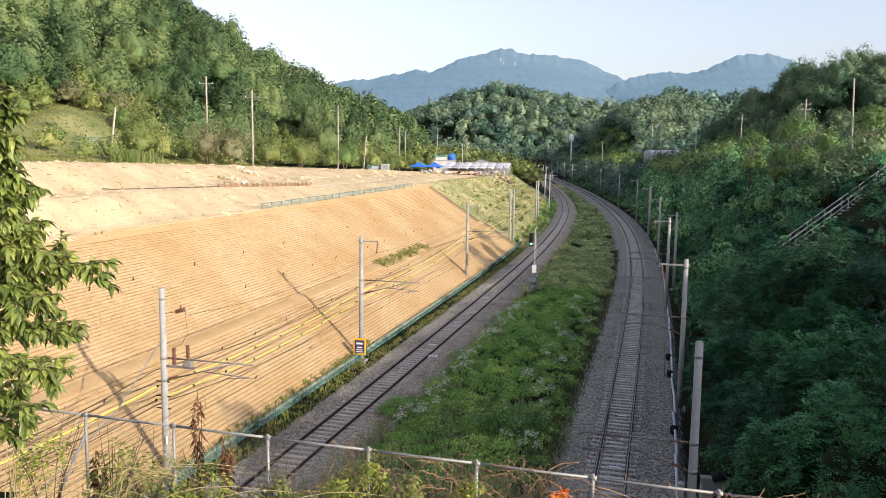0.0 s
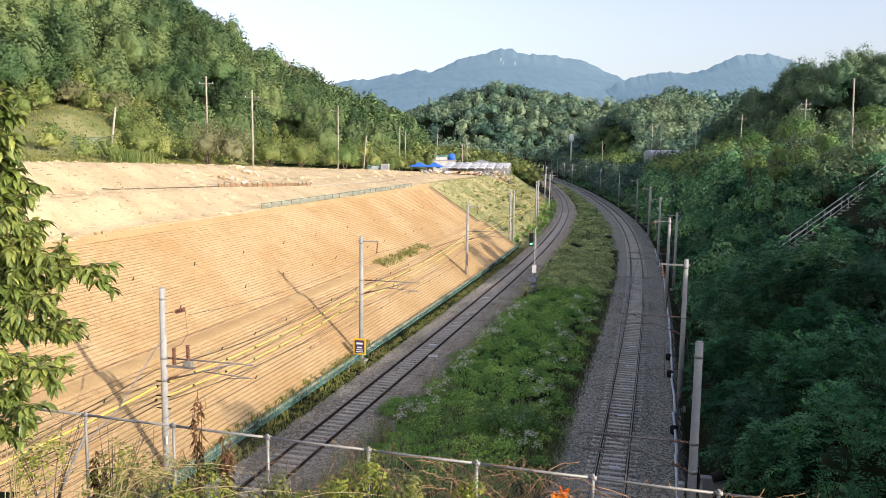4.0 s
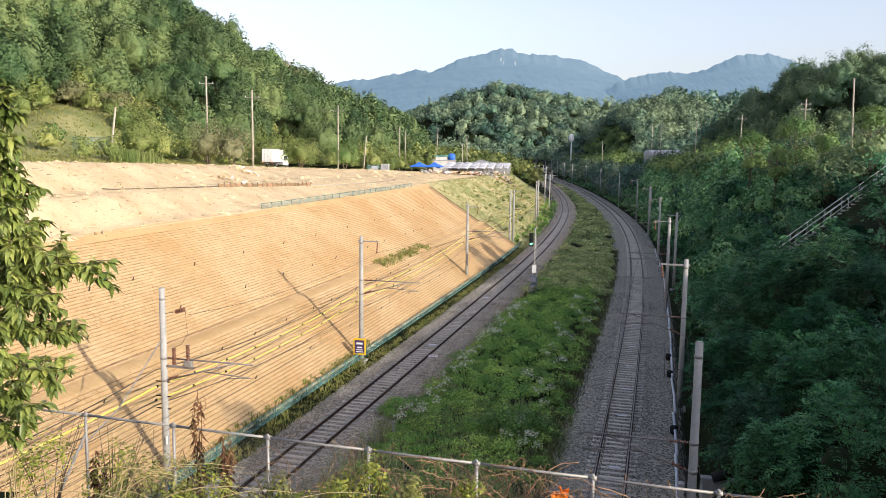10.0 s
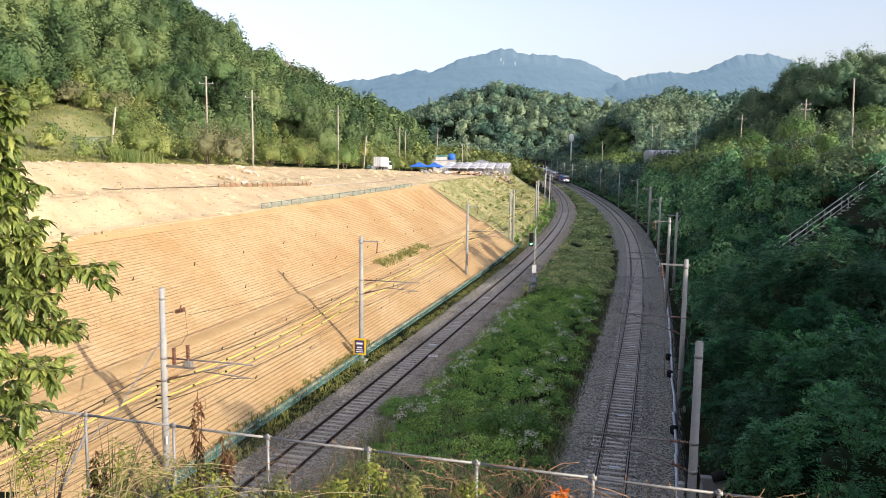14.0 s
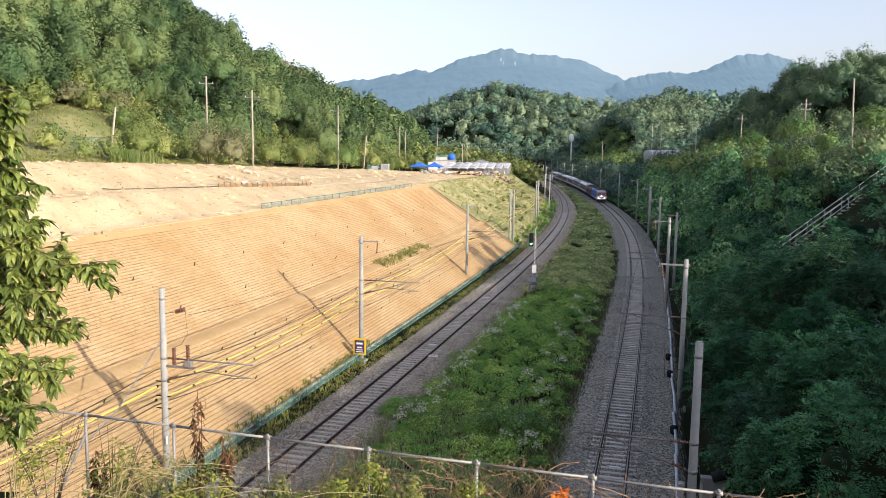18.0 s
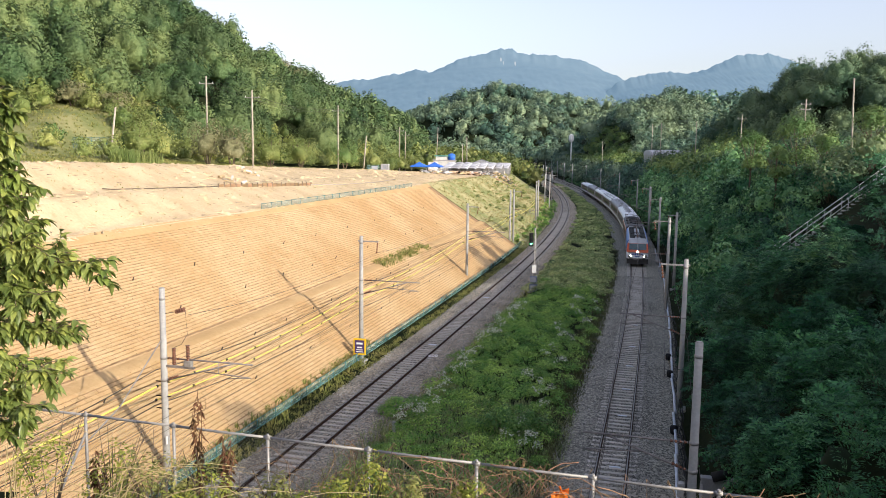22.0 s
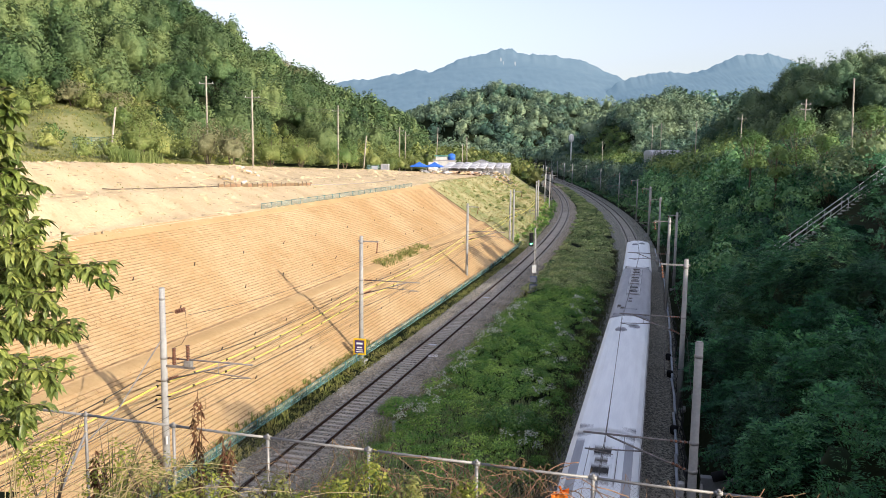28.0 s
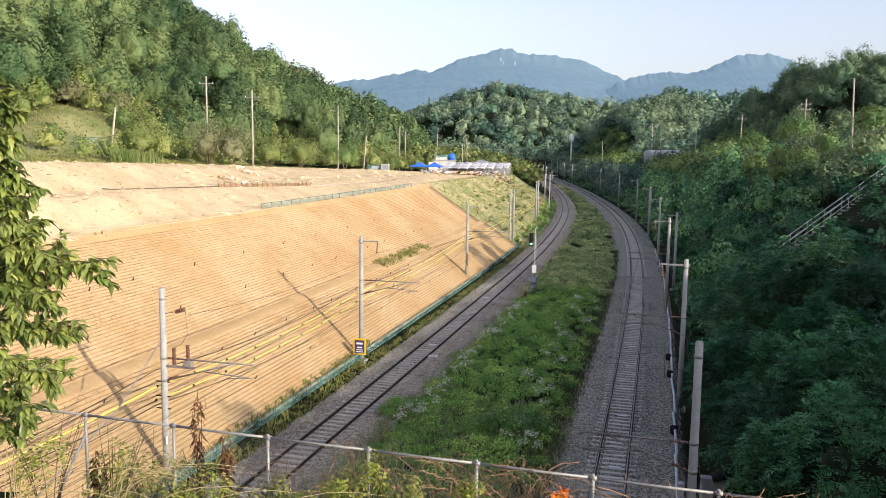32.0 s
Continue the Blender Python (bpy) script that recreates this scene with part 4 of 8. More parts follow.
# ---------------------------------------------------------------- single young trees on the brow of the bank
def brow_tree(x, y, z, r, seed):
    rng = np.random.default_rng(seed)
    g = land_z(x, y)
    t = thing("young_tree", pose(x, y, g), "young round-crowned tree with sunlit yellow-green leaves", "tree", "young trees on the brow")
    h = z - g
    part("trunk", tube([(0, 0, -0.3), (0.1, 0, h * 0.5), (0.0, 0.1, h)], 0.14, 8, 0.06), M["bark"], t)
    for k in range(5):
        a = k * 1.26 + seed
        part("limb", tube([(0.05, 0, h * 0.55), (0.4 * r * math.cos(a), 0.4 * r * math.sin(a), h * 0.85), (0.8 * r * math.cos(a), 0.8 * r * math.sin(a), h + 0.3 * r)], 0.06, 5, 0.02), M["bark"], t)
    Q = crowns(np.array([[0, 0, h - 0.6 * r]]), np.array([r]), np.array([r * 1.1]), 1700, 0.27, rng, 14)
    lower = crowns(np.array([[0.2 * r, -0.2 * r, h - 1.75 * r]]), np.array([r * 0.9]), np.array([r]), 1200, 0.27, rng, 12)
    quads("crown", np.concatenate([Q, lower]), M["leaf_brow"], t)


for k, (x, y, z, r) in enumerate(((40.5, 95, 17.1, 2.4), (40.8, 88, 15.7, 1.6), (41.2, 80, 18.0, 1.7), (41.6, 112, 16.2, 1.9), (37.1, 92, 14.7, 1.4))):
    brow_tree(x, y, z + 0.5, r * 1.2, 400 + k)


def roadside_tree(x, y, r, h, material, label, seed):
    """A tree or tall shrub with several stems and a lumpy crown down to the grass."""
    rng = np.random.default_rng(seed)
    t = thing("roadside_tree", pose(x, y, land_z(x, y)), label, "tree", "trees beside the country road")
    for k in range(4):
        a = k * 1.57 + seed
        part("stem", tube([(0.1 * math.cos(a), 0.1 * math.sin(a), -0.3), (0.3 * r * math.cos(a), 0.3 * r * math.sin(a), h * 0.35), (0.6 * r * math.cos(a), 0.6 * r * math.sin(a), h * 0.75)], 0.10, 6, 0.03), M["bark"], t)
    Q, V, F, N = clumped(np.array([[0, 0, 0.02 * h]]), np.array([r * 1.25]), np.array([h * 0.62]), 15, int(560 * r), 0.27, rng)
    crown = quads("crown", Q, material, t)
    soften(crown, N + rng.normal(size=N.shape) * 0.15)
    arr_mesh("inner_crown", V, F, material, crown, smooth=True)


for k, (x, y, r, h, m, lb) in enumerate((
        (-37.2, 100.5, 2.7, 6.4, "leaf_bush", "dense rounded green tree beside a leaning pole"), (-32.6, 113.5, 2.6, 6.6, "leaf_pale", "olive-brown shrubby tree by the road"),
        (-29.4, 114.0, 2.7, 6.0, "leaf_pale", "olive-brown shrubby tree by the road"), (-27.0, 128.0, 2.6, 5.6, "leaf_bush", "bushy green tree at the edge of the woods"),
        (-24.0, 138.0, 2.8, 6.2, "leaf_bush", "bushy green tree at the edge of the woods"), (-18.3, 152.0, 2.8, 6.0, "leaf_brow", "bushy green tree at the edge of the woods"),
        (-46.6, 98.5, 1.2, 2.6, "leaf_brow", "small dark green shrub on a grassy mound"), (-52.5, 117.0, 2.4, 4.2, "leaf_pale", "thin grey-brown bush below the woods"),
        (-48.0, 121.0, 2.4, 4.4, "leaf_pale", "thin grey-brown bush below the woods"), (-42.5, 124.0, 2.6, 4.6, "leaf_bush", "bushy green tree at the edge of the woods"))):
    roadside_tree(x, y, r, h, M[m], lb, 500 + k)


# ---------------------------------------------------------------- the train
M["coach_white"] = mat("coach_white", (0.83, 0.86, 0.88), (0.72, 0.75, 0.78), 0.4, 0.6, stretch=(4, 0.5, 1), spec=0.4)
M["coach_grey"] = mat("coach_grey", (0.34, 0.35, 0.38), (0.26, 0.27, 0.30), 0.5, 0.6, stretch=(4, 0.5, 1))
M["coach_side"] = mat("coach_side", (0.20, 0.115, 0.125), (0.15, 0.09, 0.10), 0.4, 1.0)
M["coach_sooty"] = mat("coach_sooty", (0.030, 0.032, 0.038), (0.075, 0.076, 0.082), 0.55, 0.7, stretch=(3, 0.6, 1), spec=0.4)
M["coach_dark"] = mat("coach_dark", (0.075, 0.065, 0.06), (0.13, 0.115, 0.10), 0.6, 0.8)
M["loco_red"] = mat("loco_red", (0.70, 0.155, 0.080), (0.62, 0.13, 0.065), 0.4, 2)
M["loco_blue"] = mat("loco_blue", (0.03, 0.15, 0.52), (0.04, 0.18, 0.58), 0.4, 2)
M["loco_white"] = mat("loco_white", (0.84, 0.84, 0.85), (0.76, 0.77, 0.78), 0.4, 2)
M["loco_grey"] = mat("loco_grey", (0.46, 0.48, 0.51), (0.38, 0.40, 0.43), 0.5, 2)
# teal base colour paints in the reflected sky
M["cab_glass_sky"] = mat("cab_glass_sky", (0.085, 0.130, 0.140), (0.06, 0.095, 0.105), 0.10, 2, spec=0.8)
M["loco_letters"] = mat("loco_letters", (0.012, 0.055, 0.26), (0.02, 0.07, 0.30), 0.4, 3)
M["under"] = mat("under", (0.04, 0.037, 0.035), (0.06, 0.055, 0.05), 0.8, 3)
M["head_lamp"] = glow("head_lamp", (1.0, 0.97, 0.9), 7.0)


def hull(half, L0, L1, z0, z1, shoulder, bevel=0.0, seg=5):
    """A coach shell from y = L0 to L1: straight sides and a rounded roof."""
    prof = [(-half, z0), (-half * 1.0, z1 - shoulder)]
    for i in range(1, seg * 2):
        t = math.pi * (1 - i / (seg * 2))
        prof.append((half * math.cos(t) * (1 - 0.0), z1 - shoulder + shoulder * math.sin(t) ** 0.8))
    prof += [(half, z1 - shoulder), (half, z0)]
    bm = bmesh.new()
    rings = []
    for y, k in ((L0, 0.97), (L0 + 0.12, 1.0), (L1 - 0.12, 1.0), (L1, 0.97)):
        rings.append([bm.verts.new((x * k, y, z0 + (z - z0) * k)) for x, z in prof])
    for A, B in zip(rings, rings[1:]):
        for a, b, c, d in zip(A, A[1:], B[1:], B):
            bm.faces.new((a, d, c, b))
        bm.faces.new((A[-1], B[-1], B[0], A[0]))
    bm.faces.new(rings[0])
    bm.faces.new(rings[-1][::-1])
    bmesh.ops.recalc_face_normals(bm, faces=bm.faces)
    return bm


def wheelset(parent, y):
    bog = part("bogie", box(-1.05, 1.05, y - 1.6, y + 1.6, 0.35, 0.75, 0.05), M["under"], parent)
    for dy in (-1.15, 1.15):
        for x in (-0.75, 0.75):
            bm = lathe(((0.02, -0.06), (0.43, -0.06), (0.46, 0.06), (0.02, 0.06)), 18)
            bmesh.ops.transform(bm, matrix=pose(x, y + dy, 0.45, 0, 90, 0), verts=bm.verts)
            part("wheel", bm, M["rail"], bog)


def ac_unit(parent, y, hood, w=1.10, l=3.7, z=3.72):
    """A long roof air conditioner: dark plinth, hood with rounded corners, two fan wells between raised frames and louvred ends."""
    part("unit_plinth", box(-w / 2 - 0.10, w / 2 + 0.10, y - l / 2 - 0.16, y + l / 2 + 0.16, z - 0.3, z + 0.035, 0.12), M["coach_sooty"], parent)
    u = part("roof_unit", box(-w / 2, w / 2, y - l / 2, y + l / 2, z - 0.25, z + 0.17, 0.12), hood, parent, "roof air conditioning unit")
    for k in (-1.0, 1.0):
        m = y + k
        part("fan_well", box(-w * 0.30, w * 0.30, m - 0.42, m + 0.42, z + 0.155, z + 0.182), M["black"], u)
        for q in (-0.54, 0.54):
            part("well_rim", box(-w * 0.40, w * 0.40, m + q - 0.05, m + q + 0.05, z + 0.15, z + 0.22, 0.02), hood, u)
        part("grille_bar", box(-w * 0.29, w * 0.29, m - 0.03, m + 0.03, z + 0.182, z + 0.20), M["coach_dark"], u)
    part("middle_panel", box(-w * 0.22, w * 0.22, y - 0.22, y + 0.22, z + 0.15, z + 0.20, 0.02), M["coach_dark"], u)
    for k in (-1, 1):
        part("end_louvre", box(-w * 0.34, w * 0.34, y + k * l / 2 - 0.03, y + k * l / 2 + 0.03, z - 0.05, z + 0.12), M["coach_dark"], u)


def coach(roof, units, label, half_len=12.55, bands=False):
    """A passenger coach; y runs from its tail (-) to its head (+)."""
    c = thing("passenger_coach", pose(0, 0, 0), label, "train coach", "coaches of the train")
    part("body", hull(1.46, -half_len, half_len, 1.0, 3.2, 0.05), M["coach_side"], c)
    part("roof", hull(1.47, -half_len - 0.02, half_len + 0.02, 3.12, 3.78, 0.52), roof, c)
    for sx in (-1, 1):
        part("stripe", box(sx * 1.462, sx * 1.475, -half_len + 0.15, half_len - 0.15, 1.15, 1.62), M["coach_white"], c, "pale stripe along the side")
        part("gutter", box(sx * 1.455, sx * 1.50, -half_len, half_len, 3.10, 3.16), M["coach_dark"], c)
        for i in range(9):
            y = -half_len + 3.1 + i * 2.36
            part("window", box(sx * 1.463, sx * 1.478, y - 0.85, y + 0.85, 2.0, 2.78), M["glass_dark"], c)
        for y in (-half_len + 1.1, half_len - 1.1):
            part("door", box(sx * 1.464, sx * 1.482, y - 0.42, y + 0.42, 1.05, 2.95), M["coach_white"], c)
    part("underframe", box(-1.25, 1.25, -half_len + 0.4, half_len - 0.4, 0.72, 1.02), M["under"], c)
    for y in (-half_len + 3.6, half_len - 3.6):
        wheelset(c, y)
    for y in (-half_len - 0.18, half_len + 0.18):
        part("gangway", box(-0.65, 0.65, y - 0.2, y + 0.2, 1.0, 3.35, 0.05), M["black"], c)
    if units:
        n = 3
        for i in range(n):
            ac_unit(c, -8.9 + i * 5.5, M["coach_white"] if bands else M["loco_grey"])
        part("roof_hatch", box(-0.50, 0.30, 9.7, 10.5, 3.62, 3.81, 0.02), M["coach_grey"], c)
        for x, y in ((0.12, 6.0), (0.12, 7.2), (0.62, 10.1), (0.88, 9.3)):
            part("roof_vent", box(x - 0.14, x + 0.14, y - 0.14, y + 0.14, 3.55, 3.82, 0.02), M["coach_dark"], c)
    else:
        for y, x in ((-7.6, 0.35), (-8.9, -0.45)):
            bm = lathe(((0.36, 3.6), (0.40, 3.78), (0.26, 3.90), (0.04, 3.93)), 14)
            bmesh.ops.transform(bm, matrix=pose(x, y, 0.0), verts=bm.verts)
            part("roof_ventilator", bm, M["coach_grey"], c)
    if bands:
        for sx in (-1, 1):
            part("roof_band", box(sx * 0.90 - 0.26, sx * 0.90 + 0.26, -half_len + 1.0, half_len - 6.0, 3.50, 3.705, 0.02), M["coach_grey"], c, "dark ribbed band on the roof")
    for y in (-half_len + 0.25, half_len - 0.25):
        part("end_rib", box(-1.2, 1.2, y - 0.05, y + 0.05, 3.55, 3.74, 0.02), M["coach_grey"], c)
    return c


def generator_van(half_len=9.1):
    c = thing("generator_van", pose(0, 0, 0), "dark generator van with sooty roof equipment behind the locomotive", "train van")
    part("body", hull(1.46, -half_len, half_len, 1.0, 3.2, 0.05), M["coach_side"], c)
    part("roof", hull(1.46, -half_len - 0.02, half_len + 0.02, 3.12, 3.66, 0.46), M["coach_sooty"], c, "sooty dark roof")
    part("end_band", hull(1.475, -half_len - 0.03, -half_len + 0.35, 3.1, 3.80, 0.5), M["coach_white"], c, "white roof end band")
    for sx in (-1, 1):
        part("stripe", box(sx * 1.462, sx * 1.478, -half_len + 0.1, half_len - 0.1, 2.7, 3.05), M["loco_red"], c, "red stripe along the eaves")
        part("eaves_strip", box(sx * 1.455, sx * 1.50, -half_len, half_len, 3.10, 3.17), M["coach_white"], c)
        for i in range(5):
            y = -half_len + 2.2 + i * 3.5
            part("louvre", box(sx * 1.463, sx * 1.48, y - 1.0, y + 1.0, 1.6, 2.6), M["coach_dark"], c)
    # cooler well with its worn brown surround at the tail
    part("cooler_surround", box(-1.14, 1.14, -8.7, -4.6, 3.50, 3.69, 0.05), M["coach_dark"], c, "worn brownish roof plate")
    part("cooler_intake", box(-0.55, 0.45, -8.65, -8.0, 3.68, 3.705), M["black"], c)
    part("cooler_box", box(-0.42, 0.32, -7.95, -7.55, 3.66, 3.84, 0.03), M["coach_grey"], c)
    for x in (-0.85, 0.72):
        part("cooler_flap", box(x - 0.22, x + 0.22, -8.3, -7.5, 3.66, 3.76, 0.02), M["coach_grey"], c)
    bm = lathe(((0.98, 3.5), (1.0, 3.73), (0.92, 3.74), (0.88, 3.71), (0.05, 3.705)), 24)
    bmesh.ops.transform(bm, matrix=pose(0, -6.2, 0) @ Matrix.Diagonal((1, 1.35, 1, 1)), verts=bm.verts)
    part("cooler_well", bm, M["black"], c)
    for y in (-0.8, 4.1):
        bm = lathe(((0.74, 3.5), (0.76, 3.76), (0.66, 3.84), (0.62, 3.75), (0.05, 3.73)), 22)
        bmesh.ops.transform(bm, matrix=pose(0, y, 0), verts=bm.verts)
        fan = part("roof_fan", bm, M["black"], c)
        hub = lathe(((0.14, 3.72), (0.14, 3.79), (0.03, 3.80)), 10)
        bmesh.ops.transform(hub, matrix=pose(0, y, 0), verts=hub.verts)
        part("fan_hub", hub, M["coach_sooty"], fan)
        for k in (-0.3, 0.0, 0.3):
            part("fan_guard", box(-0.62, 0.62, y + k - 0.015, y + k + 0.015, 3.80, 3.83), M["coach_dark"], fan)
        for sx in (-1, 1):
            part("roof_duct", box(sx * 1.10 - 0.17, sx * 1.10 + 0.17, y - 0.9, y + 0.6, 3.3, 3.67, 0.12), M["black"], c)
    for y in (-3.6, 1.3, 5.6):
        part("roof_silencer", box(-0.52, 0.52, y - 0.35, y + 0.35, 3.55, 3.85, 0.14), M["coach_sooty"], c)
        part("roof_seam", box(-1.15, 1.15, y - 0.60, y - 0.53, 3.50, 3.69), M["coach_dark"], c)
    for i in range(7):
        part("roof_rib", box(-1.05 + 0.35 * i - 0.03, -1.05 + 0.35 * i + 0.03, 6.3, 8.8, 3.50, 3.68), M["coach_dark"], c)
    for sx in (-1, 1):
        part("side_rail", box(sx * 0.86 - 0.02, sx * 0.86 + 0.02, -4.2, 6.2, 3.60, 3.71), M["coach_dark"], c)
    part("underframe", box(-1.25, 1.25, -half_len + 0.4, half_len - 0.4, 0.72, 1.02), M["under"], c)
    for y in (-half_len + 3.2, half_len - 3.2):
        wheelset(c, y)
    return c


def locomotive(half_len=10.3):
    c = thing("electric_locomotive", pose(0, 0, 0), "electric locomotive with red and white front and blue sides, headlamps lit", "locomotive")
    h = half_len
    # body with a raked nose at both ends
    prof = ((-1.48, 1.0), (-1.48, 2.6), (-1.40, 3.25), (-1.10, 3.55), (1.10, 3.55), (1.40, 3.25), (1.48, 2.6), (1.48, 1.0))
    bm = bmesh.new()
    rings = []
    for y, k, dz in ((-h + 1.35, 1.0, 0.0), (h - 1.35, 1.0, 0.0)):
        rings.append([bm.verts.new((x * k, y, z)) for x, z in prof])
    for A, B in zip(rings, rings[1:]):
        for a, b, cc, d in zip(A, A[1:], B[1:], B):
            bm.faces.new((a, d, cc, b))
        bm.faces.new((A[-1], B[-1], B[0], A[0]))
    bm.faces.new(rings[0])
    bm.faces.new(rings[1][::-1])
    bmesh.ops.recalc_face_normals(bm, faces=bm.faces)
    part("body", bm, M["loco_blue"], c, "blue body sides")
    part("skirt_stripe", box(-1.49, 1.49, -h + 1.4, h - 1.4, 1.02, 1.3, 0.01), M["loco_white"], c)
    for end in (1, -1):
        # cab: lower white part, red band, raked windscreen
        def cab(z0, z1, y0, y1, w0, w1, material, name, label="", thick=1.6):
            b2 = bmesh.new()
            vs = [b2.verts.new(v) for v in ((-w0, h - thick, z0), (w0, h - thick, z0), (w0 * 0.93, y0, z0), (-w0 * 0.93, y0, z0), (-w1, h - thick, z1), (w1, h - thick, z1), (w1 * 0.93, y1, z1), (-w1 * 0.93, y1, z1))]
            for f in ((0, 3, 2, 1), (4, 5, 6, 7), (0, 1, 5, 4), (1, 2, 6, 5), (2, 3, 7, 6), (3, 0, 4, 7)):
                b2.faces.new([vs[k] for k in f])
            bmesh.ops.bevel(b2, geom=[e for e in b2.edges if abs(e.verts[0].co.z - e.verts[1].co.z) > 0.2], offset=0.18, segments=3, affect="EDGES")
            bmesh.ops.recalc_face_normals(b2, faces=b2.faces)
            if end < 0:
                bmesh.ops.transform(b2, matrix=pose(0, 0, 0, 0, 0, 180), verts=b2.verts)
            return part(name, b2, material, c, label)
        cab(1.0, 1.86, h - 0.05, h, 1.49, 1.49, M["loco_white"], "nose", "white lower nose")
        cab(1.86, 2.12, h, h - 0.05, 1.50, 1.50, M["loco_red"], "nose_band", "red band below the windscreen")
        cab(2.12, 3.05, h - 0.05, h - 0.55, 1.49, 1.38, M["loco_red"], "cab_front", "red windscreen surround")
        cab(3.05, 3.62, h - 0.55, h - 1.05, 1.38, 1.15, M["loco_grey"], "cab_roof", "grey cab roof")
        e = part("windscreen", box(-1.14, 1.14, -0.02, 0.02, -0.45, 0.45, 0.01), M["cab_glass_sky"], c, "two-part windscreen, glass colour tinted as reflected sky")
        e.matrix_basis = pose(0, 0, 0, 0, 0, 0 if end > 0 else 180) @ pose(0, h - 0.275, 2.62, 28, 0, 0)
        d = part("windscreen_pillar", box(-0.03, 0.03, 0.0, 0.035, -0.45, 0.45), M["loco_grey"], c)
        d.matrix_basis = e.matrix_basis.copy()
        lamp_m = M["head_lamp"] if end > 0 else M["glass_dark"]
        for x, z, r in ((-0.88, 1.36, 0.12), (0.88, 1.36, 0.12), (0.0, 1.92, 0.11)):
            b3 = lathe(((0.02, 0.0), (r + 0.05, 0.0), (r, 0.05), (0.02, 0.07)), 16)
            bmesh.ops.transform(b3, matrix=pose(0, 0, 0, 0, 0, 0 if end > 0 else 180) @ pose(x, h - 0.035, z, -90, 0, 0), verts=b3.verts)
            part("headlamp", b3, lamp_m, c, "bright headlamp" if end > 0 else "unlit headlamp")
            if z < 1.5:
                b5 = bmesh.new()
                add_box(b5, x - 0.32 if x < 0 else x - 0.18, x + 0.18 if x < 0 else x + 0.32, h - 0.04, h + 0.0, z - 0.17, z + 0.17, 0.02)
                if end < 0:
                    bmesh.ops.transform(b5, matrix=pose(0, 0, 0, 0, 0, 180), verts=b5.verts)
                part("lamp_housing", b5, M["black"], c)
        for x0, x1, z0, z1 in ((-0.70, -0.47, 1.50, 1.74), (-0.41, -0.14, 1.48, 1.76), (-0.08, 0.12, 1.50, 1.74), (0.17, 0.34, 1.50, 1.74), (0.39, 0.46, 1.50, 1.74), (0.51, 0.68, 1.50, 1.74), (-0.28, 0.30, 1.24, 1.38)):
            b4 = box(x0, x1, h - 0.005, h + 0.012, z0, z1)
            if end < 0:
                bmesh.ops.transform(b4, matrix=pose(0, 0, 0, 0, 0, 180), verts=b4.verts)
            part("lettering_bar", b4, M["loco_letters"], c)
        b6 = bmesh.new()
        add_box(b6, -1.4, 1.4, h - 1.5, h - 0.05, 0.28, 1.0, 0.08)
        add_box(b6, -0.2, 0.2, h - 0.1, h + 0.35, 0.75, 1.0, 0.04)
        for x in (-0.85, 0.85):
            add_box(b6, x - 0.2, x + 0.2, h - 0.1, h + 0.25, 0.85, 1.15, 0.05)
        if end < 0:
            bmesh.ops.transform(b6, matrix=pose(0, 0, 0, 0, 0, 180), verts=b6.verts)
        part("buffer_beam", b6, M["under"], c, "dark buffer beam and coupler")
    # roof: light frame with dark panels, busbars and the current collector
    part("roof_deck", box(-1.18, 1.18, -h + 1.5, h - 1.5, 3.52, 3.60), M["loco_grey"], c, "grey roof deck")
    for i in range(6):
        y0 = -h + 2.0 + i * 2.80
        for x0, x1 in ((-1.08, -0.36), (0.36, 1.08)):
            part("roof_panel", box(x0, x1, y0, y0 + 2.5, 3.59, 3.66, 0.02), M["black"], c, "dark roof panel")
    part("busbar_tray", box(-0.2, 0.2, -h + 2.2, h - 2.2, 3.60, 3.70), M["coach_grey"], c)
    for y in np.arange(-h + 2.6, h - 2.5, 1.5):
        bm = lathe(((0.05, 3.68), (0.10, 3.72), (0.05, 3.76), (0.10, 3.80), (0.05, 3.84), (0.09, 3.88), (0.04, 3.93)), 10)
        bmesh.ops.transform(bm, matrix=pose(0, float(y), 0), verts=bm.verts)
        part("insulator", bm, M["insulator"], c)
    part("busbar", tube([(0, -h + 2.6, 3.95), (0, h - 2.6, 3.95)], 0.025), M["steel"], c)
    for y, up in ((h - 4.2, 0.35), (-h + 4.2, 1.75)):
        pan = part("current_collector", box(-0.55, 0.55, y - 0.6, y + 0.6, 3.70, 3.78, 0.02), M["black"], c, "folding current collector")
        s = 1 if y > 0 else -1
        k = (y - s * 1.2, 3.8 + up * 0.5)
        for x in (-0.3, 0.3):
            part("lower_arm", tube([(x, y + s * 0.4, 3.8), (x * 0.4, k[0], k[1])], 0.04), M["black"], pan)
            part("upper_arm", tube([(x * 0.4, k[0], k[1]), (x * 1.6, y + s * 0.3, 3.8 + up)], 0.03), M["black"], pan)
        part("contact_strip", tube([(-0.85, y + s * 0.3, 3.72 + up), (-0.5, y + s * 0.3, 3.84 + up), (0.5, y + s * 0.3, 3.84 + up), (0.85, y + s * 0.3, 3.72 + up)], 0.035), M["black"], pan)
    part("underframe", box(-1.25, 1.25, -h + 1.2, h - 1.2, 0.6, 1.02), M["under"], c)
    for y in (-h + 4.3, h - 4.3):
        wheelset(c, y)
    return c


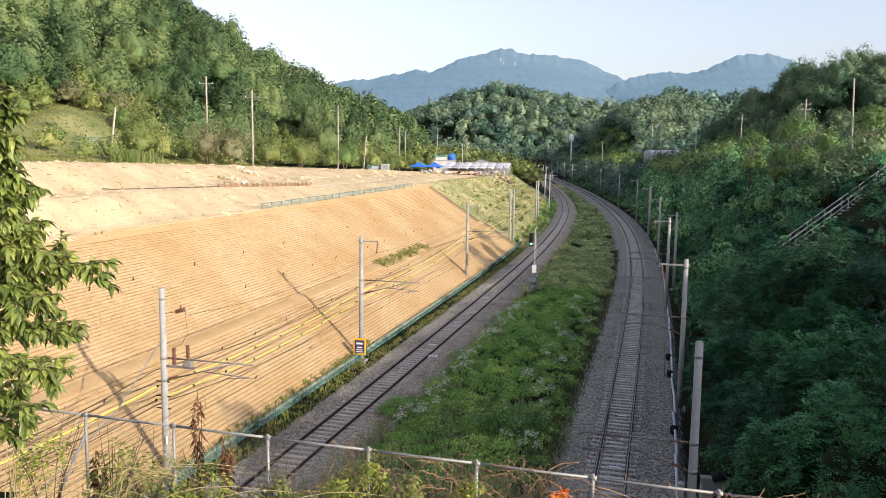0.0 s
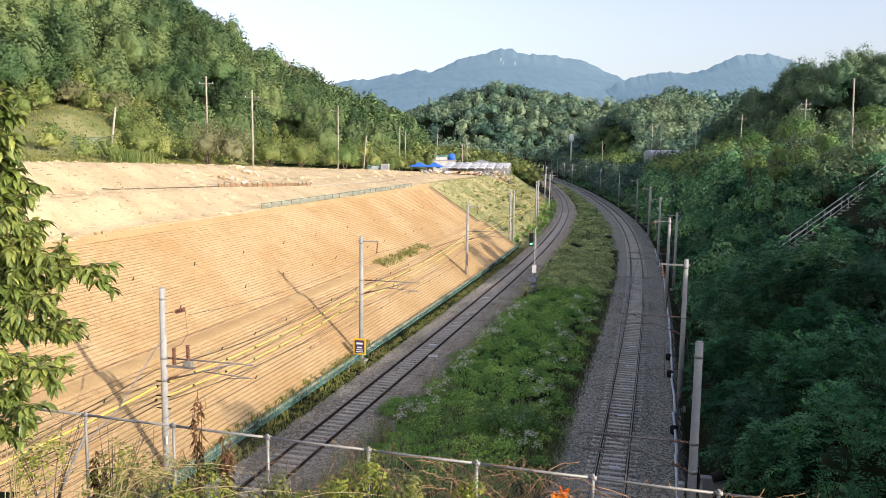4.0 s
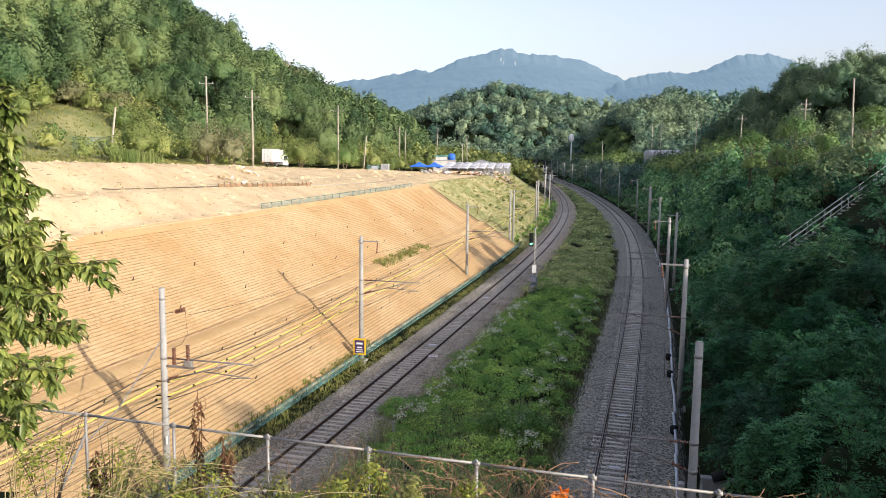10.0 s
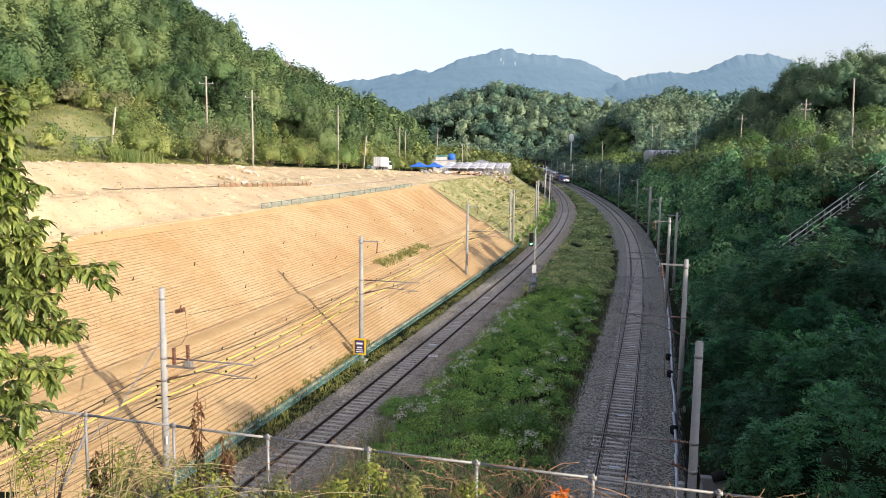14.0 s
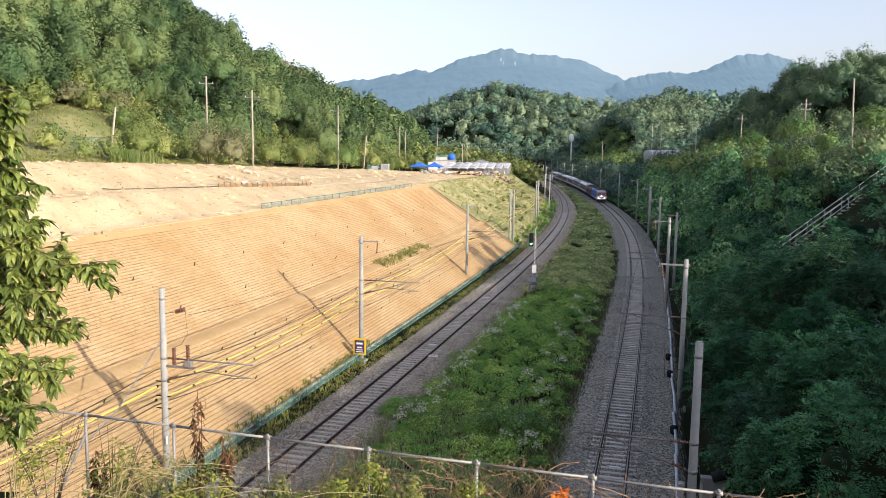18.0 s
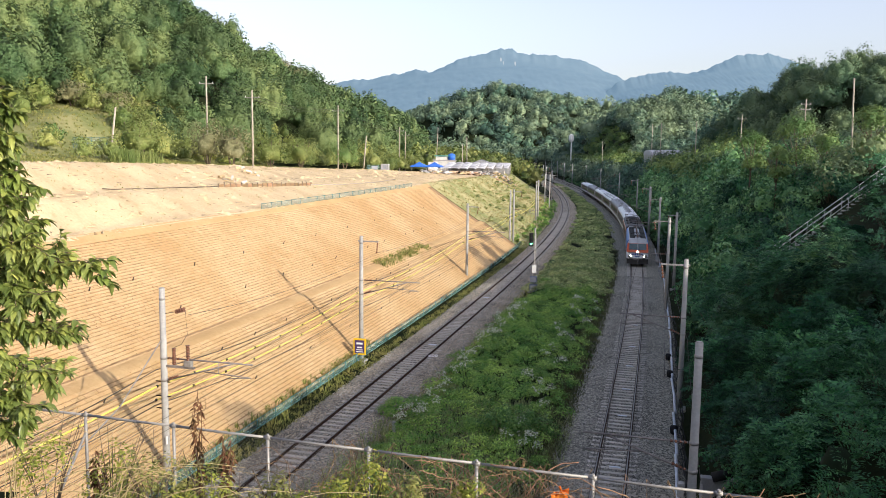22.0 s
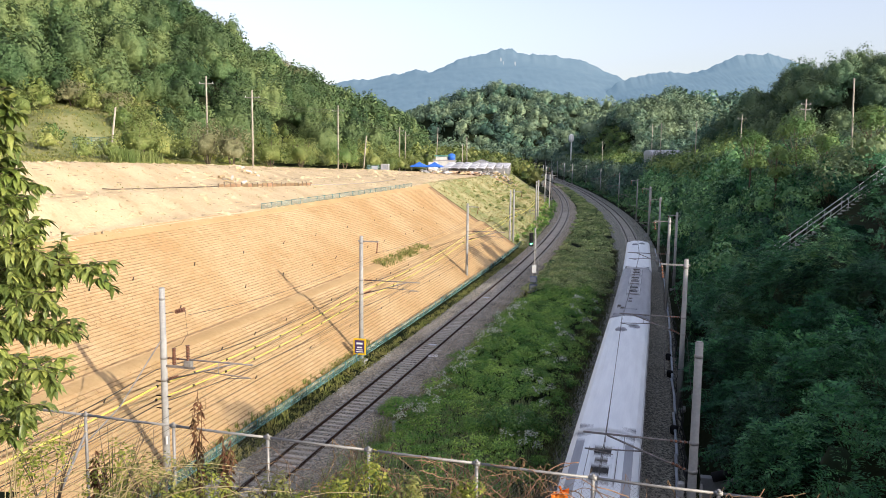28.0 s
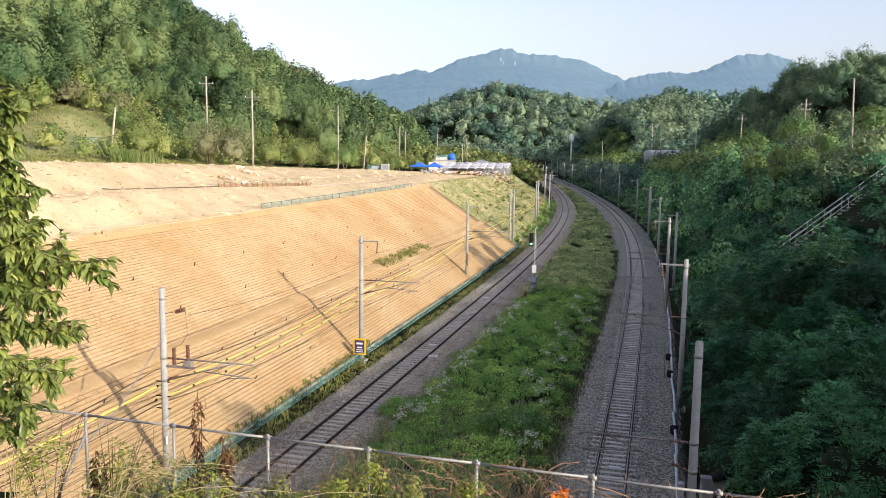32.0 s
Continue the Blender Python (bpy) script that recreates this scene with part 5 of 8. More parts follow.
loco = locomotive()
van = generator_van()
coaches = [
    coach(M["coach_white"], True, "white-roofed passenger coach with roof air conditioning"),
    coach(M["coach_grey"], True, "grey-roofed passenger coach with roof air conditioning"),
    coach(M["coach_white"], True, "pale passenger coach with dark roof bands and air conditioning", bands=True),
    coach(M["coach_white"], False, "passenger coach with a plain white roof"),
    coach(M["coach_grey"], True, "grey-roofed passenger coach with roof air conditioning"),
    coach(M["coach_white"], False, "last passenger coach with a plain white roof"),
]
# metres from the train's head to the middle of each vehicle, and half the bogie spacing
TRAIN = [(loco, 11.4, 5.9), (van, 31.5, 5.9)] + [(c, 41.0 + 12.8 + 25.6 * i, 8.9) for i, c in enumerate(coaches)]
TRAIN_SPEED = 33.0
TRAIN_HEAD_AT_20 = 159.1


def key_train():
    for ob, back, half in TRAIN:
        rows = []
        for k in range(0, 65):
            t = k * 0.5
            s = TRAIN_HEAD_AT_20 - TRAIN_SPEED * (t - 20.0) + back + float(np.interp(t, (0, 13, 17, 20, 22, 24, 26, 28, 32), (6, 5, 3.5, 0, -0.8, -0.5, 0.4, 1.4, 1.6)))
            a, b = on_track(TR, s - half), on_track(TR, s + half)
            mid = (a + b) / 2
            d = a - b
            rows.append((t, pose(mid.x, mid.y, 0, 0, 0, math.degrees(math.atan2(-d.x, d.y)))))
        walk(ob, rows)


# ---------------------------------------------------------------- the box truck
def build_truck():
    c = thing("box_truck", pose(0, 0, 0), "small white box truck driving along the country road", "truck")
    W = M["white_paint"]
    body = part("cargo_box", box(-0.88, 0.88, -2.55, 0.75, 0.78, 2.72, 0.04), W, c, "plain white cargo box")
    for x in (-0.89, 0.89):
        for z in (0.8, 2.7):
            part("edge_trim", box(x - 0.02, x + 0.02, -2.56, 0.76, z - 0.03, z + 0.03), M["galvanised"], body)
    part("rear_door_seam", box(-0.01, 0.01, -2.575, -2.55, 0.82, 2.68), M["galvanised"], body)
    for x in (-0.45, 0.45):
        part("door_bar", tube([(x, -2.58, 0.85), (x, -2.58, 2.65)], 0.018), M["galvanised"], body)
    part("top_corner_rail", box(-0.9, 0.9, -2.57, -2.5, 2.68, 2.75), M["galvanised"], body)
    # cab in side profile
    prof = ((0.82, 0.42), (2.48, 0.42), (2.56, 0.80), (2.50, 1.12), (2.02, 1.88), (1.85, 1.96), (0.82, 1.96))
    bm = bmesh.new()
    A = [bm.verts.new((-0.84, y, z)) for y, z in prof]
    B = [bm.verts.new((0.84, y, z)) for y, z in prof]
    bm.faces.new(A)
    bm.faces.new(B[::-1])
    for i in range(len(prof)):
        j = (i + 1) % len(prof)
        bm.faces.new((A[i], B[i], B[j], A[j]))
    bmesh.ops.bevel(bm, geom=list(bm.edges), offset=0.05, segments=2, affect="EDGES")
    bmesh.ops.recalc_face_normals(bm, faces=bm.faces)
    cab = part("cab", bm, W, c, "white cab")
    for sx in (-1, 1):
        g = bmesh.new()
        vs = [g.verts.new((sx * 0.85, y, z)) for y, z in ((1.02, 1.16), (2.28, 1.16), (1.90, 1.82), (1.02, 1.82))]
        g.faces.new(vs if sx > 0 else vs[::-1])
        r = bmesh.ops.extrude_face_region(g, geom=list(g.faces))
        bmesh.ops.translate(g, verts=[v for v in r["geom"] if isinstance(v, bmesh.types.BMVert)], vec=(sx * 0.012, 0, 0))
        part("side_window", g, M["glass_dark"], cab, "dark side window")
        part("mirror", box(sx * 0.90 - 0.04, sx * 0.90 + 0.06, 2.18, 2.30, 1.22, 1.52, 0.02), M["black"], cab)
        part("door_handle", box(sx * 0.845, sx * 0.865, 1.12, 1.30, 1.02, 1.07), M["black"], cab)
        part("headlamp", box(sx * 0.62 - 0.16, sx * 0.62 + 0.16, 2.50, 2.57, 0.72, 0.90, 0.02), M["roof_white"], cab)
        part("tail_lamp", box(sx * 0.75 - 0.1, sx * 0.75 + 0.1, -2.58, -2.52, 0.62, 0.74, 0.01), M["loco_red"], c)
        part("side_guard", box(sx * 0.80 - 0.02, sx * 0.80 + 0.02, -1.0, 0.75, 0.45, 0.60), M["galvanised"], c)
    ws = part("windscreen", box(-0.74, 0.74, -0.01, 0.01, -0.37, 0.37, 0.008), M["glass_dark"], cab, "dark windscreen")
    ws.matrix_basis = pose(0, 2.285, 1.50, 33, 0, 0)
    part("bumper", box(-0.84, 0.84, 2.5, 2.62, 0.36, 0.56, 0.03), M["roof_white"], c)
    part("number_plate", box(-0.22, 0.22, -2.60, -2.585, 0.45, 0.58), M["roof_white"], c)
    part("chassis", box(-0.42, 0.42, -2.5, 2.3, 0.42, 0.62), M["under"], c)
    part("rear_bumper", box(-0.8, 0.8, -2.6, -2.5, 0.38, 0.50), M["under"], c)
    wheels = []
    for x, y in ((-0.74, 1.75), (0.74, 1.75), (-0.74, -1.35), (0.74, -1.35)):
        bm = lathe(((0.10, -0.1), (0.29, -0.1), (0.32, -0.06), (0.32, 0.06), (0.29, 0.1), (0.10, 0.1)), 20)
        bmesh.ops.transform(bm, matrix=pose(0, 0, 0, 0, 90, 0), verts=bm.verts)
        w = part("wheel", bm, M["tyre"], c, "black tyre")
        w.matrix_basis = pose(x, y, 0.32)
        bm = lathe(((0.02, -0.105), (0.18, -0.105), (0.18, 0.105), (0.02, 0.105)), 14)
        bmesh.ops.transform(bm, matrix=pose(0, 0, 0, 0, 90, 0), verts=bm.verts)
        part("rim", bm, M["galvanised"], w, "steel rim")
        for a in range(5):
            part("wheel_nut", box(-0.115, 0.115, 0.09 * math.cos(a * 1.257) - 0.02, 0.09 * math.cos(a * 1.257) + 0.02, 0.09 * math.sin(a * 1.257) - 0.02, 0.09 * math.sin(a * 1.257) + 0.02), M["black"], w)
        wheels.append(w)
    for o in c.children_recursive:
        if o in wheels or o.parent in wheels:
            continue
        if o.matrix_basis.is_identity:
            o.data.transform(Matrix.Diagonal((1.02, 1.1, 1.0, 1)))
        else:
            o.matrix_basis = Matrix.Translation((0, 0.23, 0)) @ o.matrix_basis
    for w in wheels:
        w.location.y *= 1.1
    return c, wheels


truck, truck_wheels = build_truck()
TRUCK_T = (0, 5, 5.5, 6, 7, 8, 9, 10, 11, 12, 13, 14, 14.5, 15.5, 16.5, 18, 32)
TRUCK_Y = (-14, 56, 63, 70, 84, 98.5, 115, 127, 138, 149, 160.5, 170.5, 174, 183, 196, 206, 206.5)


def key_truck():
    rows, spin = [], [[] for _ in truck_wheels]
    way, last, t = 0.0, None, 0.0
    while t <= 32.001:
        y = float(np.interp(t, TRUCK_T, TRUCK_Y))
        x = float(np.interp(y, ROAD_Y, ROAD_X)) - 0.3
        ya, yb = y - 1.5, y + 1.5
        dx = float(np.interp(yb, ROAD_Y, ROAD_X) - np.interp(ya, ROAD_Y, ROAD_X))
        za, zb = land_z(np.interp(ya, ROAD_Y, ROAD_X), ya), land_z(np.interp(yb, ROAD_Y, ROAD_X), yb)
        z = (za + zb) / 2 + 0.07
        rows.append((t, pose(x, y, z, math.degrees(math.atan2(zb - za, 3.0)), 0, -math.degrees(math.atan2(dx, 3.0)))))
        t += 0.25
    walk(truck, rows)
    t = 0.0
    # the wheels roll
    rows = [[] for _ in truck_wheels]
    k = 0
    while t <= 32.001:
        y = float(np.interp(t, TRUCK_T, TRUCK_Y))
        ang = -math.degrees((y + 14) / 0.40)
        for w, r in zip(truck_wheels, rows):
            p = w.matrix_basis.translation
            r.append((t, pose(p.x, p.y, p.z, ang % 360, 0, 0)))
        t += 1 / 30
    for w, r in zip(truck_wheels, rows):
        walk(w, r)


# ---------------------------------------------------------------- rows of soil bags on the cut slope
def build_bags():
    rng = np.random.default_rng(11)
    slope_ob = bpy.data.objects["cut_slope"]
    bl, bh = 0.44, 0.262

    def at(u, w):
        x, y = slope_xy(u, w)
        return np.stack([x, y, land(x, y)], -1)

    def unit(v):
        return v / np.linalg.norm(v, axis=-1, keepdims=True)

    n_col = int((131 - 15) / bl)
    C0, E1, E2, E3, near, snug = [], [], [], [], [], []
    u, r = 0.25, 0
    while u < 14.7:
        # the bench between the lower and the upper face is bare soil
        if not 5.5 < u < 6.5:
            W = 15 + (np.arange(n_col) + (r % 2) * 0.5 + rng.uniform(-0.02, 0.02, n_col)) * bl
            U = np.full(n_col, u)
            half = (at(U, W + bl * 0.5) - at(U, W - bl * 0.5)) * 0.5
            up = unit(at(U + 0.1, W) - at(U - 0.1, W))
            C0.append(at(U, W) + np.array([0, 0, 0.045]))
            E1.append(half)
            E2.append(up)
            E3.append(unit(np.cross(up, half)) * -1.0)
            near.append((W > 35.5) & (W < 42.8) & (r >= 4) & (r < 24))
            snug.append(np.where(rng.random(n_col) < 0.28, rng.uniform(0.86, 0.97, n_col), 1.02))
        u += bh * 0.832
        r += 1
    C0, E1, E2, E3, near, snug = (np.concatenate(q) for q in (C0, E1, E2, E3, near, snug))
    E3 *= np.sign(E3[:, 2:3])

    def corners(k):
        h = bh * 0.415
        return np.array([(-1, -h, 0), (1, -h, 0), (1, h, 0), (-1, h, 0), (-1, -h * 0.94, 0.044 * k), (1, -h * 0.94, 0.044 * k), (1, h * 0.9, 0.020 * k), (-1, h * 0.9, 0.020 * k)])

    faces = ((4, 5, 6, 7), (0, 1, 5, 4), (1, 2, 6, 5), (2, 3, 7, 6), (3, 0, 4, 7))
    pick = np.flatnonzero(near)[:300]
    meshes = []
    for k in range(6):
        me = bpy.data.meshes.new("soil_bag")
        c = corners(0.9 + 0.05 * k) + rng.normal(size=(8, 3)) * np.array([0.012, 0.006, 0.004])
        c[:, 0] *= bl * 0.52
        me.from_pydata([tuple(v) for v in c], [], faces)
        me.materials.append(M["bag"])
        meshes.append(me)
    for k, i in enumerate(pick):
        ob = new("soil_bag", meshes[k % 6])
        ob.parent = slope_ob
        m = Matrix.Identity(4)
        for col, v in enumerate((unit(E1[i]), E2[i], E3[i], C0[i])):
            m[0][col], m[1][col], m[2][col] = (float(q) for q in v)
        ob.matrix_basis = m
    rest = np.ones(len(C0), bool)
    rest[pick] = False
    C0, E1, E2, E3, snug = (q[rest] for q in (C0, E1, E2, E3, snug))
    n = len(C0)
    C = np.repeat(corners(1.0)[None], n, 0) + rng.normal(size=(n, 8, 3)) * np.array([0.03, 0.011, 0.005])
    C[:, :, 0] *= snug[:, None]
    # patches where the bags have sunk into smooth soil
    sunk = np.clip(0.95 + 0.75 * wave(C0[:, 0], C0[:, 1], 2.6, 1.0) * wave(C0[:, 0] + 7, C0[:, 1], 6.3), 0.25, 1.3)
    C[:, 4:, 2] *= (sunk * rng.uniform(0.94, 1.06, n))[:, None]
    V = C0[:, None] + C[:, :, 0:1] * E1[:, None] + C[:, :, 1:2] * E2[:, None] + C[:, :, 2:3] * E3[:, None]
    F = (np.arange(n)[:, None, None] * 8 + np.array(faces)[None]).reshape(-1, 4)
    ob = arr_mesh("soil_bag_rows", V, F, M["bag"], slope_ob)
    tagged(ob, kind="stuff")


build_bags()


def slope_stakes():
    """Short dark stakes that pin the bag rows."""
    me = bpy.data.meshes.new("stake")
    bm = tube([(0, 0, -0.1), (0, 0, 0.26)], 0.035, 6)
    bm.to_mesh(me)
    bm.free()
    me.materials.append(M["black"])
    slope_ob = bpy.data.objects["cut_slope"]
    rng = random.Random(6)
    for u in (2.2, 4.6, 8.4, 11.2):
        w = 36 + rng.uniform(0, 2)
        while w < 128:
            x, y = slope_xy(np.array([u]), np.array([w]))
            ob = new("stake", me)
            ob.parent = slope_ob
            ob.matrix_basis = pose(float(x[0]), float(y[0]), land_z(float(x[0]), float(y[0])) + 0.06, rng.uniform(-15, 15), rng.uniform(10, 30), 0)
            w += rng.uniform(3.5, 9.0)


slope_stakes()


def clods(name, P, r0, r1, material, label, seed, flat=0.7, long=1.0):
    rng = np.random.default_rng(seed)
    n = len(P)
    r = rng.uniform(r0, r1, (n, 1, 1))
    base = np.array([(long, 0, 0), (0, 1, 0), (-long, 0, 0), (0, -1, 0), (0, 0, flat)])[None] * (0.6 + 0.8 * rng.random((n, 5, 3)))
    a = rng.normal(0.5, 0.7, n)
    ca, sa = np.cos(a)[:, None], np.sin(a)[:, None]
    V = np.stack([base[..., 0] * ca - base[..., 1] * sa, base[..., 0] * sa + base[..., 1] * ca, base[..., 2]], -1) * r + P[:, None]
    F = (np.arange(n)[:, None, None] * 5 + np.array(((0, 1, 4), (1, 2, 4), (2, 3, 4), (3, 0, 4)))[None]).reshape(-1, 3)
    return tagged(arr_mesh(name, V, F, material), label, "clods", kind="stuff")


def on_sand(rng, n, w0=34, w1=180):
    W = rng.uniform(w0, w1, n)
    f = rng.random(n)
    xr = np.interp(W, ROAD_Y, ROAD_X) + 2.2
    X = xr + f * (track_x(TL, W) - 4.3 - 14.8 / track_cos(TL, W) - xr)
    return np.stack([X, W, land(X, W) + 0.05], -1)


RS = np.random.default_rng(44)
clods("sand_clods", on_sand(RS, 6000), 0.03, 0.12, M["sand"], "clods and small stones on the bare sand", 3, 0.5)
clods("sand_roots", on_sand(RS, 900), 0.025, 0.065, M["bark"], "dark roots and sticks strewn on the sand", 5, 0.6, 6.5)
clods("sand_furrows", on_sand(RS, 1500), 0.05, 0.14, M["sand"], "crumbled lumps and furrows of the bare sand", 6, 1.1, 3.5)


def tufts(name, P, height, blades, material, label, width=0.02, lean=0.5, seed=1, category="grass"):
    """Grass: bent two-part blades in tufts at P."""
    rng = np.random.default_rng(seed)
    n = len(P) * blades
    base = np.repeat(P, blades, 0) + np.concatenate([rng.normal(size=(n, 2)) * 0.12, np.zeros((n, 1))], 1)
    az = rng.uniform(0, 2 * math.pi, n)
    d = np.stack([np.cos(az), np.sin(az), np.zeros(n)], -1)
    sd = np.stack([-np.sin(az), np.cos(az), np.zeros(n)], -1)
    h = (height * rng.uniform(0.5, 1.15, n))[:, None]
    ln = (lean * rng.uniform(0.2, 1.2, n))[:, None]
    up = np.array([0, 0, 1.0])
    p1 = base + up * h * 0.6 + d * h * ln * 0.35
    p2 = base + up * h * (1 - ln * 0.25) + d * h * ln
    w = width
    Q1 = np.stack([base - sd * w, base + sd * w, p1 + sd * w * 0.8, p1 - sd * w * 0.8], 1)
    Q2 = np.stack([p1 - sd * w * 0.8, p1 + sd * w * 0.8, p2 + sd * w * 0.15, p2 - sd * w * 0.15], 1)
    ob = quads(name, np.concatenate([Q1, Q2]), material)
    return tagged(ob, label, category, kind="stuff")


def sand_specks(rng, n):
    P = on_sand(rng, n)
    return P - np.array([0, 0, 0.05])


def dense(rng, n, fn):
    P = fn(rng, n)
    P[:, 2] = land(P[:, 0], P[:, 1])
    return P


def along_left(rng, n, u0, u1, w0, w1):
    U, W = rng.uniform(u0, u1, n), rng.uniform(w0, w1, n)
    X, Y = slope_xy(U, W)
    return np.stack([X, Y, np.zeros(n)], -1)


# weeds at the foot of the slope, on the bench and on the grassy slope
R2 = np.random.default_rng(21)
tufts("verge_weeds", dense(R2, 2600, lambda r, n: along_left(r, n, -1.9, -0.2, 34, 150)), 0.20, 9, M["leaf_weed"], "yellowing weeds at the foot of the slope", 0.014, 0.8, 3)
tufts("bench_weeds", dense(R2, 260, lambda r, n: along_left(r, n, 5.3, 6.9, 81, 98)), 0.36, 7, M["leaf_weed"], "green weeds on the slope bench", 0.03, 0.6, 4)
tufts("slope_grass", dense(R2, 3600, lambda r, n: along_left(r, n, 0.2, 15.5, 134, 240)), 0.28, 6, M["leaf_slope"], "dry yellow-green grass on the slope", 0.05, 0.6, 5)
tufts("toe_weeds", dense(R2, 260, lambda r, n: along_left(r, n, -0.2, 0.6, 34, 64)), 0.4, 8, M["leaf_weed"], "green weeds at the slope's foot", 0.03, 0.6, 6)
tufts("field_weeds", scatter(R2, -66, -30, 60, 150, 0.9, lambda x, y: left_of_road(x, y, 2.6) & ~left_of_road(x, y, 30)), 0.34, 7, M["leaf_weed"], "tall weeds and crops beside the road", 0.05, 0.7, 7)
tufts("crop_rows", scatter(R2, -42, -31, 80, 98, 0.40, lambda x, y: left_of_road(x, y, 2.7) & (x / y > -0.405) & (x / y < -0.325) & (np.sin(x * 5.0) > -0.3)), 1.55, 8, M["leaf_bush"], "rows of tall green crops beside the road", 0.06, 0.35, 17)
tufts("sand_weeds", sand_specks(R2, 420), 0.16, 5, M["leaf_weed"], "sparse dry weeds on the bare sand", 0.03, 0.9, 27)
tufts("bank_dry_grass", scatter(R2, 21, 28, 48, 60, 0.3, lambda x, y: np.hypot((x - 24.6) / 2.2, (y - 53.6) / 3.2) < 1), 0.9, 7, M["leaf_rust"], "tall browned grass on the shaded bank", 0.03, 0.7, 37)
low_bush = dense(R2, 150, lambda r, n: along_left(r, n, -0.6, 13.0, 134, 250))
forest("slope_bushes", low_bush, 0.35, 0.95, 0.8, 70, 0.22, M["leaf_bush"], "low green bushes on the grassy slope", 6, False)
toe_bush = dense(R2, 120, lambda r, n: along_left(r, n, -1.3, 1.2, 134, 250))
forest("slope_bushes", toe_bush, 0.5, 1.1, 0.8, 70, 0.25, M["leaf_vine"], "low green bushes at the foot of the grassy slope", 6, False)
tufts("edge_weeds", scatter(R2, -40, 0, 60, 200, 0.9, lambda x, y: left_of_road(x, y, -2.4) & ~left_of_road(x, y, -1.7)), 0.3, 6, M["leaf_weed"], "low weeds at the road's edge", 0.04, 0.7, 8)


# ---------------------------------------------------------------- green net fences
def net_fence(name, pts, h, label, gap=2.2, net="teal"):
    f = thing(name, pose(0, 0, 0), label, "fence")
    pts = [Vector(p) for p in pts]
    way = [0.0]
    for a, b in zip(pts, pts[1:]):
        way.append(way[-1] + (b - a).length)

    def at(d):
        return Vector([float(np.interp(d, way, [p[k] for p in pts])) for k in range(3)])
    rng = random.Random(9)
    n = int(way[-1] / gap)
    for i in range(n + 1):
        p = at(i * gap)
        part("post", tube([p, p + Vector((rng.uniform(-0.04, 0.04), 0, h + 0.06))], 0.03, 5), M["teal_dark"], f)
    for i in range(n):
        a, b = at(i * gap), at((i + 1) * gap)
        m = 4
        V, F = [], []
        for k in range(m + 1):
            q = a.lerp(b, k / m)
            dip = 0.05 * math.sin(math.pi * k / m) + rng.uniform(-0.01, 0.01)
            V += [(q.x, q.y, q.z - 0.02), (q.x + rng.uniform(-0.05, 0.05), q.y, q.z + h * 0.5), (q.x, q.y, q.z + h - dip)]
        for k in range(m):
            for j in range(2):
                c = k * 3 + j
                F.append((c, c + 3, c + 4, c + 1))
        arr_mesh("net_panel", V, F, M[net], f)
    part("top_rail", tube([at(d) + Vector((0, 0, h)) for d in np.arange(0, way[-1], gap)], 0.025, 5), M["teal_dark"], f)
    part("foot_rail", tube([at(d) + Vector((0, 0, 0.05)) for d in np.arange(0, way[-1], gap)], 0.022, 5), M["teal_dark"], f)
    return f


toe_line = []
for s in np.arange(0, 110, 3.0):
    p = on_track(TL, s + 3, -3.9)
    toe_line.append((p.x, p.y, -0.2))
net_fence("net_fence", toe_line, 0.56, "teal green net fence along the railway's foot slope")
up_line = []
for w in np.arange(74, 127, 3.0):
    x, y = slope_xy(np.array([15.35]), np.array([w]))
    up_line.append((float(x[0]), float(y[0]), land_z(float(x[0]), float(y[0])) - 0.02))
net_fence("net_fence", up_line, 0.55, "low green net fence on the brow of the cut slope", net="teal_net")
fld = [(x, y, land_z(x, y)) for x, y in ((-44.6, 99.1), (-43.5, 102.1), (-42.9, 105.0), (-42.4, 107.5))]
net_fence("net_fence", [(x, y, land_z(x, y)) for x, y in ((-42.6, 123.2), (-41.8, 128.8), (-40.9, 133.9))], 1.3, "faded green net fence round a vegetable plot", 1.5, "teal_net")
net_fence("net_fence", fld, 1.35, "faded green net fence round a vegetable plot", 1.5, "teal_net")


# ---------------------------------------------------------------- masts and wires of the electrified lines
def insulator_string(parent, p, q, n=4, r=0.075):
    p, q = Vector(p), Vector(q)
    bm = bmesh.new()
    d = q - p
    for i in range(n):
        c = p + d * ((i + 0.5) / n)
        add_tube(bm, [c - d / n * 0.36, c - d / n * 0.05, c + d / n * 0.3], r * 0.5, 8, r)
    add_tube(bm, [p, q], 0.018, 6)
    return part("insulator", bm, M["insulator"], parent, "brown ribbed insulator")


